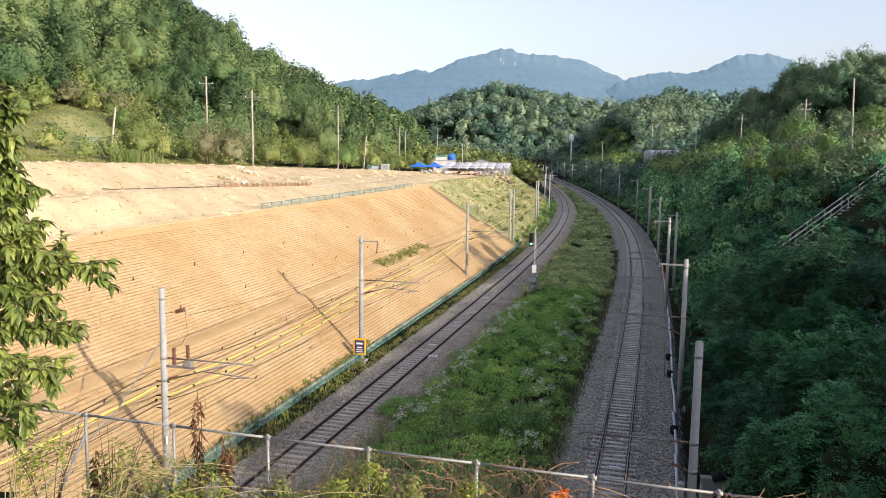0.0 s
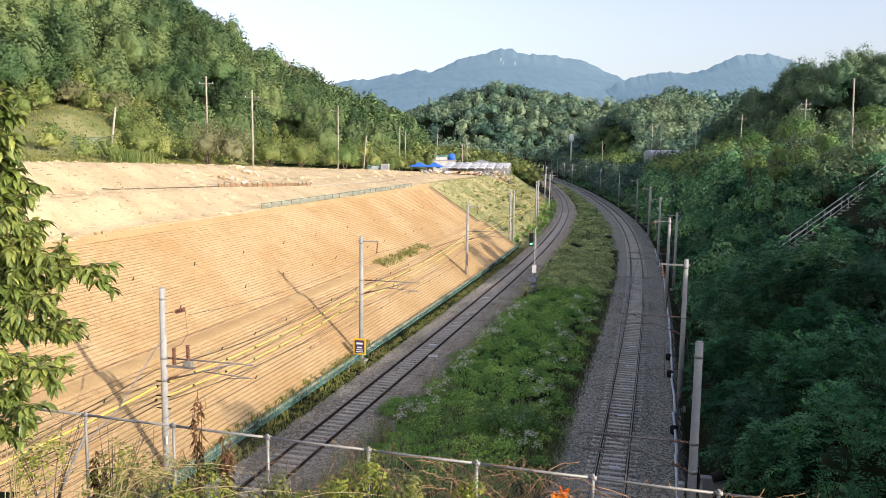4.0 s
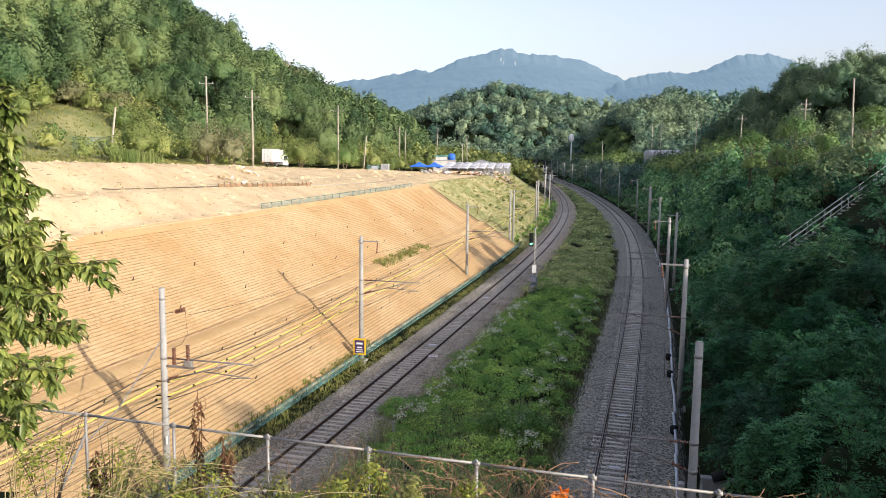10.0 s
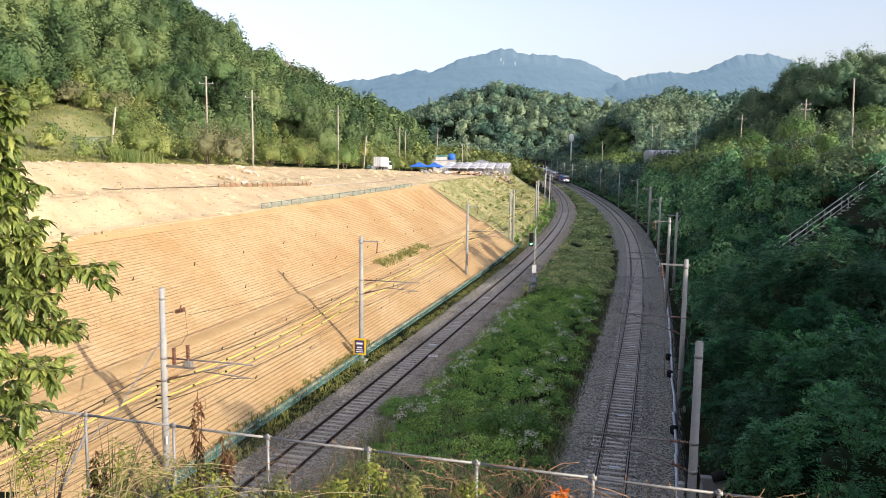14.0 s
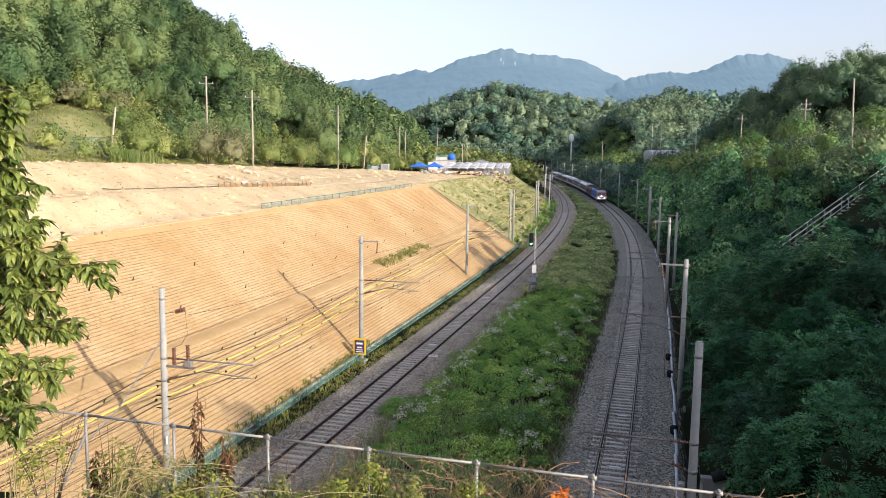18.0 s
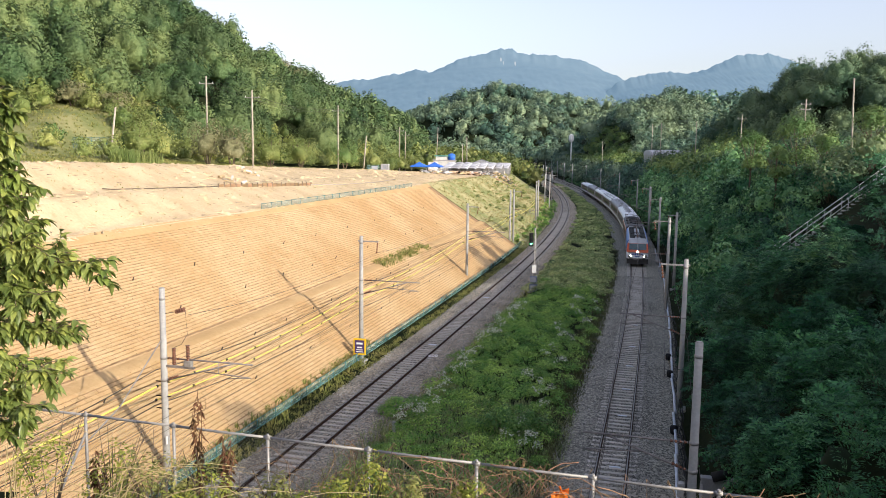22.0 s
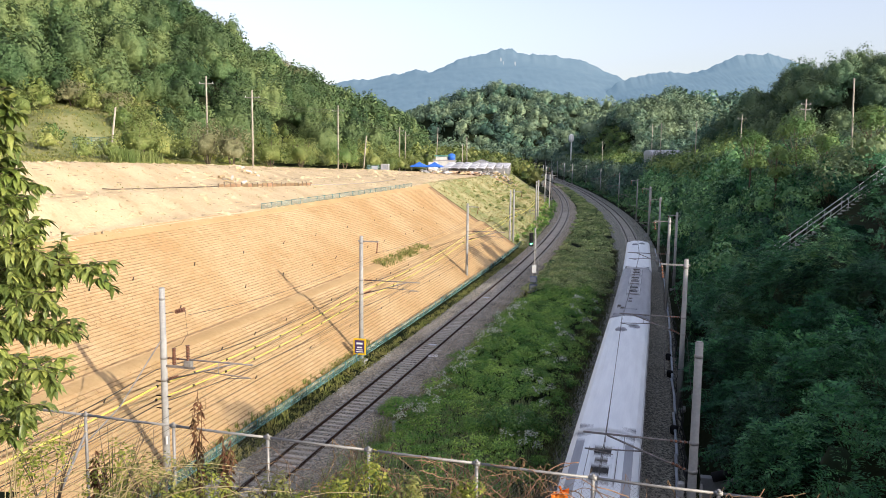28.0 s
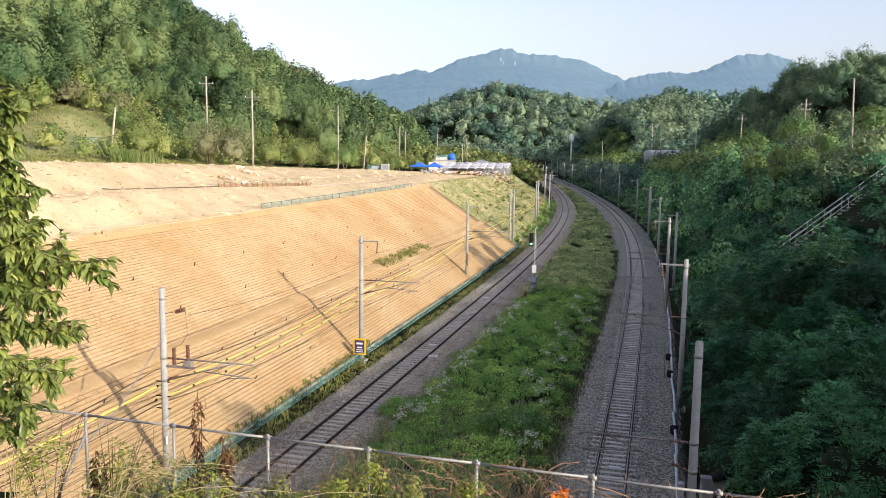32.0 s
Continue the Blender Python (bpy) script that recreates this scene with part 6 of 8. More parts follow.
def mast(x, y, turn, side, h=9.05, top_arm=1.35, arm=3.9, z1=5.75, z2=4.7, double=False, label="grey concrete railway mast with a wire bracket"):
    """A mast whose bracket reaches along its local x (side = 1 or -1)."""
    g = land_z(x, y)
    m = thing("railway_mast", pose(x, y, 0, 0, 0, turn), label, "mast", "railway masts")
    b = -0.6
    part("pole", tube([(0, 0, min(b, g) - 0.1), (0, 0, 3), (0, 0, h)], 0.19, 14, 0.135), M["concrete"], m)
    part("cap", tube([(0, 0, h - 0.005), (0, 0, h + 0.03)], 0.13, 14, 0.10), M["galvanised"], m)
    s = side
    part("footing", box(-0.4, 0.4, -0.4, 0.4, min(b, g) - 0.2, min(b, g) + 0.25, 0.05), M["concrete"], m)
    for z in (z1, z2, h - 0.5):
        part("clamp", tube([(0, 0, z - 0.06), (0, 0, z + 0.06)], 0.20 - 0.006 * z, 12), M["galvanised"], m)
    if top_arm:
        part("top_arm", box(min(0, s * top_arm) - 0.25 * (s > 0), max(0, s * top_arm) + 0.25 * (s < 0), -0.05, 0.05, h - 0.42, h - 0.32, 0.01), M["galvanised"], m)
        insulator_string(m, (s * (top_arm - 0.05), 0, h - 0.42), (s * (top_arm - 0.15), 0, h - 1.25), 4)
    if arm:
        br = part("bracket", tube([(s * 0.2, 0, z1), (s * arm, 0, z1 + 0.02)], 0.04, 8), M["bracket"], m, "steel wire bracket")
        part("strut", tube([(s * 0.2, 0, z2), (s * (arm * 0.78), 0, z1 - 0.02)], 0.036, 8), M["bracket"], br)
        part("register_tube", tube([(s * arm * 0.45, 0, z2 + 0.55), (s * arm * 0.98, 0, z2 + 0.45)], 0.026, 6), M["bracket"], br)
        part("register_arm", tube([(s * arm * 0.98, 0, z2 + 0.45), (s * arm * 0.72, 0, z2 + 0.32)], 0.02, 6), M["bracket"], br)
        part("drop_rod", tube([(s * arm * 0.62, 0, z1), (s * arm * 0.62, 0, z2 + 0.5)], 0.014, 5), M["galvanised"], br)
        insulator_string(br, (s * 0.22, 0, z1), (s * 0.85, 0, z1), 4, 0.07)
        insulator_string(br, (s * 0.22, 0, z2 + 0.03), (s * 0.75, 0, z2 + 0.24), 4, 0.07)
    return m


LEFT_MASTS = ((-13.0, 37.4), (-6.1, 60.7), (2.9, 98.1), (11.5, 134.0), (20.3, 176.0), (28.3, 219.4), (34.5, 262.0), (38.6, 311.0))
RIGHT_MASTS = ((9.0, 28.0), (15.0, 50.0), (22.5, 81.2), (30.9, 116.8), (38.1, 151.5), (44.7, 189.5), (51.1, 239.3), (56.2, 294.7), (60.5, 350.0))
left_m, right_m = [], []
for i, (x, y) in enumerate(LEFT_MASTS):
    th = math.degrees(float(np.interp(y, TL[2], TL[3])))
    left_m.append(mast(x, y, -th, 1, top_arm=0 if i == 0 else 1.35, arm=4.6 if i < 3 else 4.2))
for i, (x, y) in enumerate(RIGHT_MASTS):
    th = math.degrees(float(np.interp(y, TR[2], TR[3])))
    right_m.append(mast(x, y, -th, -1, h=9.05, top_arm=0 if i in (0,) else 1.5, arm=3.9, z1=5.4, z2=4.35))
# twin masts further on
for x, y in ((10.9, 133.6), (19.6, 173.5), (27.6, 224.0)):
    mast(x, y, -10, 1, h=8.9, top_arm=0, arm=0, label="plain grey concrete railway mast beside its twin")
for x, y in ((27.0, 94.5), (39.9, 158.0)):
    mast(x, y, -10, -1, h=8.6, top_arm=1.0, arm=0, label="plain grey concrete railway mast above the bank")
for k in range(7):
    p = on_track(TL, 330 + 36 * k, -3.6)
    mast(p.x, p.y, 0, 1, h=8.8, label="distant grey railway mast on the curve")
    p = on_track(TR, 372 + 38 * k, 3.6)
    mast(p.x, p.y, 0, -1, h=8.8, label="distant grey railway mast on the curve")

# switch gear on the first left mast
lm = left_m[0]
for x, z0, z1, r in ((0.55, 5.45, 6.25, 0.10), (1.28, 5.55, 6.45, 0.10)):
    bm = bmesh.new()
    for i in range(7):
        z = z0 + (z1 - z0) * i / 7
        add_tube(bm, [(x, 0, z), (x, 0, z + 0.05), (x, 0, z + 0.11)], r * 0.6, 10, r)
    part("post_insulator", bm, M["insulator"], lm, "tall brown post insulator")
part("switch_beam", box(0.1, 1.6, -0.06, 0.06, 5.32, 5.42, 0.01), M["bracket"], lm, "steel switch beam")
part("switch_box", box(1.12, 1.48, -0.12, 0.12, 5.42, 5.72, 0.02), M["galvanised"], lm, "pale grey switch box")
part("switch_link", tube([(0.55, 0, 6.28), (0.95, 0, 6.45), (1.28, 0, 6.95), (1.20, 0, 8.1)], 0.012, 5), M["wire"], lm)
part("strain_wire", tube([(0.1, 0, 7.85), (0.72, 0, 7.98)], 0.012, 5), M["wire"], lm)
insulator_string(lm, (0.66, 0, 7.96), (1.15, 0, 8.12), 4, 0.12)
part("number_plate", box(0.12, 0.16, -0.22, -0.10, 1.6, 2.0), M["white_paint"], lm)
for z in (3.3, 3.9, 4.6):
    part("cable_hook", tube([(-0.45, 0, z), (0.3, 0, z)], 0.03, 6), M["rail"], lm)
rm = right_m[0]
part("collar", tube([(0, 0, 2.35), (0, 0, 2.5)], 0.26, 14), M["galvanised"], rm, "bolted steel collar")
part("lower_sleeve", tube([(0, 0, -0.6), (0, 0, 2.35)], 0.235, 14), M["concrete"], rm)
for x in (-0.3, 0.32):
    part("cable_duct", tube([(x, 0, 0), (x, 0, 3.9)], 0.045, 8), M["galvanised"], rm)
part("junction_box", box(-0.5, -0.28, -0.15, 0.15, 3.4, 3.9, 0.02), M["concrete"], rm)


def wire_run(name, pts, r, drop, label, category="wire", material=None, n=8):
    line = []
    for a, b in zip(pts, pts[1:]):
        line += sag(a, b, drop, n)[:-1]
    line.append(Vector(pts[-1]))
    me = part(name, tube(line, r, 4), material or M["wire"], None)
    return tagged(me, label, category, kind="")


for T, masts, side, off in ((TL, LEFT_MASTS, 1, -4.4), (TR, RIGHT_MASTS, -1, 3.4)):
    ss = [float(np.interp(y, T[2], T[0])) for x, y in masts]
    ss = [ss[0] - 45] + ss
    stag = [0.2 if k % 2 else -0.2 for k in range(len(ss))]
    wire_run("contact_wire", [on_track(T, s, st, 5.12) for s, st in zip(ss, stag)], 0.011, 0.0, "thin copper contact wire above the railway")
    wire_run("carrier_wire", [on_track(T, s, st, 5.78 if side > 0 else 5.45) for s, st in zip(ss, stag)], 0.011, 0.30, "sagging carrier wire above the railway")
    feed = [Vector((x, y, 0)) + Vector((side * 1.2 * math.cos(0.2), 0, 7.8)) for x, y in masts]
    wire_run("feeder_wire", feed, 0.012, 0.5, "feeder wire slung between the mast tops")
    d = bmesh.new()
    for s0, s1, a0, a1 in zip(ss, ss[1:], stag, stag[1:]):
        for k in range(1, 8):
            f = k / 8
            p = on_track(T, s0, a0).lerp(on_track(T, s1, a1), f)
            zt = (5.78 if side > 0 else 5.45) - 0.30 * 4 * f * (1 - f)
            add_tube(d, [(p.x, p.y, 5.12), (p.x, p.y, zt)], 0.006, 3)
    tagged(part("dropper_wires", d, M["wire"], None), "short dropper wires between carrier and contact wire", "wire", kind="stuff")
    if T is TR:
        wire_run("earth_wire", [Vector((x + 0.3, y, 4.0)) for x, y in masts], 0.012, 0.35, "earth wire on the back of the masts")

# cables with yellow sleeves on the left masts
hooks = [(x - 0.35, y) for x, y in LEFT_MASTS[:5]]
start = Vector((-20.6, 20.0, 3.2))
for z, o in ((4.72, 0.0), (4.05, -0.06)):
    pts = [start + Vector((o * 5, 0, (z - 4.0) * 0.6))] + [Vector((x + o, y, z + (0.3 if k > 1 else -0.35 if k == 0 else 0))) for k, (x, y) in enumerate(hooks)]
    cable = wire_run("sleeved_cable", pts, 0.022, 0.42, "black cable with bright yellow protective sleeves", "cable")
    for k, (a, b) in enumerate(zip(pts, pts[1:])):
        line = sag(a, b, 0.42, 48)
        if k == 0 and z < 4.5:
            continue
        n = 6
        for i in range(0, 48, n):
            if k == 0 and i < 12:
                continue
            seg_ = line[i:i + n + 1]
            seg_[-1] = seg_[-2].lerp(seg_[-1], 0.85)
            sl = part("yellow_sleeve", tube(seg_, 0.036 if k else 0.05, 6), M["yellow_pipe"], cable, "yellow plastic sleeve")
            c = seg_[0]
            part("clip", tube([c - Vector((0.0, 0.06, 0)), c + Vector((0, 0.06, 0))], 0.062, 6), M["black"], sl)
for z, o in ((3.45, -0.1), (5.15, -0.05)):
    pts = [start + Vector((o * 5, -1, (z - 4.0) * 0.6))] + [Vector((x + o, y, z)) for x, y in hooks]
    wire_run("dark_cable", pts, 0.024, 0.55, "dark insulated cable along the masts", "cable")
for z in (4.9, 4.3, 3.7):
    pts = [Vector((x - 0.4, y, z + 0.3)) for x, y in LEFT_MASTS[3:]]
    wire_run("dark_cable", pts, 0.02, 0.7, "dark insulated cable along the masts", "cable")
# stay wire of the first mast
guy = part("stay_wire", tube([(-13.0, 37.4, 6.75), (-13.6, 33.6, 4.6), (-16.6, 15.4 + 3.4, -0.2)], 0.03, 5), M["galvanised"], None)
tagged(guy, "pale steel stay wire of a railway mast", "wire")


# ---------------------------------------------------------------- line-side gear
def build_pipe():
    pipe = thing("cable_conduit", pose(0, 0, 0), "white cable conduit beside the railway line", "conduit")
    rng = random.Random(3)
    s = 6.0
    while s < 110:
        l = rng.uniform(7, 10)
        j = rng.uniform(-0.06, 0.06)
        part("pipe_length", tube([on_track(TR, s, 3.15 + j, 0.0), on_track(TR, s + l * 0.5, 3.15 + j + rng.uniform(-0.05, 0.05), 0.02), on_track(TR, s + l - 0.12, 3.15 - j, 0.0)], 0.085, 8), M["pipe_white"], pipe)
        part("support", box(-0.12, 0.12, -0.12, 0.12, -0.5, -0.05), M["concrete"], pipe).matrix_basis = Matrix.Translation(on_track(TR, s + 0.3, 3.15))
        s += l
    t = thing("cable_bundle", pose(0, 0, 0), "slack black cables lying beside the conduit", "cable")
    for k in range(3):
        part("cable", tube([on_track(TR, q, 3.45 + 0.09 * k + rng.uniform(-0.12, 0.12), 0.15 + rng.uniform(-0.1, 0.25)) for q in np.arange(8, 60, 1.1)], 0.03, 5), M["black"], t)
    for s, o in ((43.5, 2.95), (38.6, 3.0), (26.5, 3.1)):
        b = thing("cable_joint", Matrix.Translation(on_track(TR, s, o, 0.0)), "round black cable joint beside the conduit", "cable box")
        part("shell", lathe(((0.10, -0.32), (0.21, -0.2), (0.24, 0.06), (0.19, 0.2), (0.05, 0.24)), 12), M["black"], b)
        part("strap", tube([(-0.36, 0, 0.05), (0.36, 0, 0.05)], 0.03, 6), M["galvanised"], b)
    # small junction posts on the bank side
    for s, o in ((88, 2.9), (98, 2.8), (118, 2.6), (131, 2.6)):
        p = on_track(TR, s, o, -0.5)
        b = thing("trackside_cabinet", pose(p.x, p.y, p.z, 0, 0, -12), "small grey trackside cabinet on a post", "cabinet", "trackside cabinets")
        part("stand", box(-0.06, 0.06, -0.06, 0.06, -0.1, 0.7), M["galvanised"], b)
        part("case", box(-0.28, 0.28, -0.18, 0.18, 0.65, 1.35, 0.03), M["concrete"], b)
        part("door_panel", box(-0.23, 0.23, -0.20, -0.18, 0.7, 1.3), M["steel"], b)


build_pipe()


def build_signal():
    x, y = 10.4, 92.2
    s = thing("railway_signal", pose(x, y, -0.5, 0, 0, -14), "railway signal showing green on a grey post", "signal")
    part("post", tube([(0, 0, 0), (0, 0, 7.3)], 0.09, 10), M["galvanised"], s)
    hd = part("signal_head", box(-0.62, -0.16, -0.22, 0.02, 5.2, 6.75, 0.05), M["black"], s, "black signal head")
    for k, m in enumerate((M["black"], M["black"], glow("signal_green", (0.12, 1.0, 0.35), 5.0))):
        bm = lathe(((0.02, 0.0), (0.13, 0.0), (0.14, 0.03), (0.02, 0.05)), 14)
        bmesh.ops.transform(bm, matrix=pose(-0.39, -0.225, 6.45 - 0.45 * k, 90, 0, 0), verts=bm.verts)
        part("lens", bm, m, hd)
        v = tube([(-0.39, -0.22, 6.60 - 0.45 * k), (-0.39, -0.48, 6.57 - 0.45 * k)], 0.14, 8)
        part("hood", v, M["black"], hd)
    part("ladder", tube([(0.14, 0.1, 0.2), (0.14, 0.1, 6.8)], 0.02, 5), M["galvanised"], s)
    part("ladder", tube([(0.44, 0.1, 0.2), (0.44, 0.1, 6.8)], 0.02, 5), M["galvanised"], s)
    for k in range(20):
        part("rung", tube([(0.14, 0.1, 0.5 + k * 0.32), (0.44, 0.1, 0.5 + k * 0.32)], 0.012, 4), M["galvanised"], s)
    part("platform", box(-0.3, 0.6, -0.2, 0.5, 4.85, 4.92), M["galvanised"], s)
    part("marker_board", box(-0.22, 0.26, -0.16, -0.12, 2.2, 3.1, 0.02), M["white_paint"], s, "white marker board")
    for z0, z1, w in ((0.0, 0.95, 0.42), (1.05, 1.85, 0.38)):
        c = part("control_case", box(-w, w, -0.65, -0.15, z0 + 0.1, z1, 0.04), M["signal_case"], s, "blue-grey control case")
        part("case_door", box(-w + 0.06, w - 0.06, -0.68, -0.65, z0 + 0.18, z1 - 0.1, 0.01), M["coach_grey"], c)
    f = box(-0.6, 0.6, -0.8, 0.4, -0.4, 0.08, 0.03)
    part("footing", f, M["concrete"], s)


M["signal_case"] = mat("signal_case", (0.10, 0.13, 0.20), (0.14, 0.17, 0.24), 0.5, 2)
build_signal()


def build_sign():
    s = thing("warning_sign", pose(-6.05, 60.2, 0.0, 0, 0, -10), "yellow-framed dark notice board fixed to a railway mast", "sign")
    part("board", box(-0.48, 0.48, -0.45, -0.38, 0.22, 1.48, 0.02), M["sign_yellow"], s, "yellow board")
    part("panel", box(-0.36, 0.36, -0.47, -0.45, 0.36, 1.34), M["sign_dark"], s, "dark violet panel")
    for z, w, h in ((1.10, 0.24, 0.14), (0.80, 0.20, 0.10), (0.62, 0.26, 0.05), (0.47, 0.28, 0.06)):
        part("text_bar", box(-w, w, -0.485, -0.47, z - h / 2, z + h / 2), M["white_paint"], s)
    for z in (0.3, 1.4):
        part("fixing_band", box(-0.3, 0.3, -0.4, -0.14, z - 0.04, z + 0.04), M["galvanised"], s)


build_sign()


def build_distance_mark():
    cu = bpy.data.curves.new("distance_mark", "FONT")
    cu.body = "600"
    cu.size = 0.5
    cu.extrude = 0.01
    ob = new("distance_mark", cu)
    ob.matrix_basis = pose(-1.05, 60.85, -0.12, 14, 0, -8)
    cu.materials.append(M["white_paint"])
    tagged(ob, "white painted distance number on the ballast", "marking")
    for s, o, T in ((4.6, 0.0, TL), (36, 0.1, TL), (58, -0.1, TL)):
        p = on_track(T, s, o)
        b = thing("track_magnet", pose(p.x, p.y, -0.16, 0, 0, -math.degrees(heading(T, s))), "flat pale track magnet between the rails", "track magnet", "track magnets")
        part("plate", box(-0.3, 0.3, -0.14, 0.14, 0.0, 0.06, 0.015), M["pipe_white"], b)
        part("bracket", box(-0.4, 0.4, -0.04, 0.04, -0.04, 0.012), M["steel"], b)
    rng = random.Random(12)
    for s in (20.2, 28.5, 34.2, 40.3, 46.5, 55.0):
        p = on_track(TR, s, 0.15)
        b = thing("track_magnet", pose(p.x, p.y, -0.16, 0, 0, -math.degrees(heading(TR, s))), "flat pale track magnet between the rails", "track magnet", "track magnets")
        part("plate", box(-0.28, 0.28, -0.07, 0.07, 0.0, 0.05, 0.012), M["pipe_white"], b)
    for x, y, h in ((1.7, 62.5, 0.9), (-2.6, 44.2, 1.1), (-6.8, 36.4, 1.2)):
        b = thing("marker_post", pose(x, y, -0.6), "short grey marker post beside the track", "post", "marker posts")
        part("post", box(-0.09, 0.09, -0.07, 0.07, 0, h, 0.01), M["concrete"], b)
        part("plate", box(-0.1, 0.1, -0.1, -0.07, h - 0.28, h - 0.04), M["steel"], b)


build_distance_mark()


# ---------------------------------------------------------------- loose stones on the ballast shoulders
def build_stones():
    rng = np.random.default_rng(4)
    for T, wl, wr, s1, nm in ((TL, 2.6, 2.8, 85, 34000), (TR, 3.2, 3.4, 85, 52000)):
        s = 4 + (s1 - 4) * rng.random(nm) ** 1.3
        o = rng.uniform(-wl, wr, nm)
        inside = (np.abs(np.abs(o) - 0.7525) < 0.12)
        s, o = s[~inside], o[~inside]
        x, y, th = (np.interp(s, T[0], T[k]) for k in (1, 2, 3))
        z = -0.17 - np.maximum(np.abs(o) - 1.45, 0) * 0.09 - 0.02 * (np.abs(o) < 0.9)
        P = np.stack([x + o * np.cos(th), y - o * np.sin(th), z], -1)
        n = len(P)
        r = rng.uniform(0.026, 0.058, (n, 1, 1))
        base = np.array([(1, 0, 0), (0, 1, 0), (-1, 0, 0), (0, -1, 0), (0, 0, 1.0)])[None] * (0.7 + 0.6 * rng.random((n, 5, 3)))
        a = rng.uniform(0, 6.28, n)
        ca, sa = np.cos(a)[:, None], np.sin(a)[:, None]
        V = np.stack([base[..., 0] * ca - base[..., 1] * sa, base[..., 0] * sa + base[..., 1] * ca, base[..., 2]], -1) * r + P[:, None]
        F = (np.arange(n)[:, None, None] * 5 + np.array(((0, 1, 4), (1, 2, 4), (2, 3, 4), (3, 0, 4)))[None]).reshape(-1, 3)
        ob = arr_mesh("ballast_stones", V, F, M["stone"])
        tagged(ob, "loose grey crushed stones of the track bed", "stones", kind="stuff")


build_stones()


# ---------------------------------------------------------------- wooden and concrete line poles
def line_pole(x, y, top, lean=0.0, arms=1, label="pale concrete power line pole with a crossarm"):
    g = land_z(x, y)
    m = thing("utility_pole", pose(x, y, 0), label, "utility pole", "utility poles")
    part("shaft", tube([(-lean, 0, g - 0.3), (0, 0, top)], 0.15, 8, 0.10), M["pole_wood"], m)
    for k in range(arms):
        z = top - 1.0 - 1.0 * k
        part("crossarm", box(-1.0, 1.0, -0.05, 0.05, z - 0.05, z + 0.05), M["galvanised"], m)
        for dx in (-0.9, 0.0, 0.9):
            part("insulator", tube([(dx, 0, z + 0.05), (dx, 0, z + 0.25)], 0.06, 6, 0.04), M["white_paint"], m)
    return (x, y, top)


lp = [line_pole(-37.7, 95, 19.8, 0.9, 0, "leaning pale concrete pole beside the road"),
      line_pole(-33.0, 115, 25.0), line_pole(-26.0, 112, 23.0), line_pole(-19.3, 150, 23.0), line_pole(-15.1, 160, 17.8, 0.6, 0, "leaning pale concrete pole beside the road"),
      line_pole(-11.4, 210, 20.7), line_pole(-10.4, 220, 19.8), line_pole(-1.9, 240, 21.6, 0.5, 0, "leaning pale concrete pole behind the village")]
lq = [line_pole(70.3, 280, 24.5), line_pole(67.8, 259, 24.2), line_pole(66.9, 220, 23.5), line_pole(68.1, 190, 24.1), line_pole(75.2, 210, 22.3, 0, 0, "plain pale pole among the trees"),
      line_pole(82.4, 220, 23.7), line_pole(69.5, 160, 25.9, 0, 2), line_pole(53.9, 110, 25.5, -0.45, 0, "tall plain pole among the trees")]
line_pole(4.9, 222, 16.6, 0, 0, "short pale pole behind the sheds")
line_pole(6.0, 222, 18.5, -0.2, 0, "short pale pole behind the sheds")
line_pole(65.9, 345, 19.3, -0.4, 0, "leaning pale pole among the trees")
for a, b in ((1, 3), (2, 3), (3, 5)):
    for dx in (-0.9, 0.9):
        wire_run("power_line", [Vector((lp[a][0] + dx, lp[a][1], lp[a][2] - 0.7)), Vector((lp[b][0] + dx, lp[b][1], lp[b][2] - 0.7))], 0.016, 1.2, "thin power line between roadside poles")
for a, b in ((7, 6), (6, 3), (0, 2)):
    wire_run("power_line", [Vector((lq[a][0], lq[a][1], lq[a][2] - 0.5)), Vector((lq[b][0], lq[b][1], lq[b][2] - 0.5))], 0.016, 1.2, "thin power line between hillside poles")


def water_tank():
    x, y = 72.4, 471.5
    g = land_z(x, y)
    # white tank on a tall pole, not a lamp
    t = thing("tank_column", pose(x, y, 0), "tall pole with a white round tank-like head", "pole")
    part("column", tube([(0, 0, g - 0.3), (0, 0, 20.0)], 0.34, 8), M["white_paint"], t)
    bm = lathe(((0.7, 20.0), (1.35, 20.4), (1.5, 21.4), (1.25, 23.4), (0.8, 24.1), (0.1, 24.3)), 14)
    part("head", bm, M["white_paint"], t, "white rounded head")
    part("spike", tube([(0, 0, 24.2), (0, 0, 26.6)], 0.05, 5), M["galvanised"], t)


water_tank()


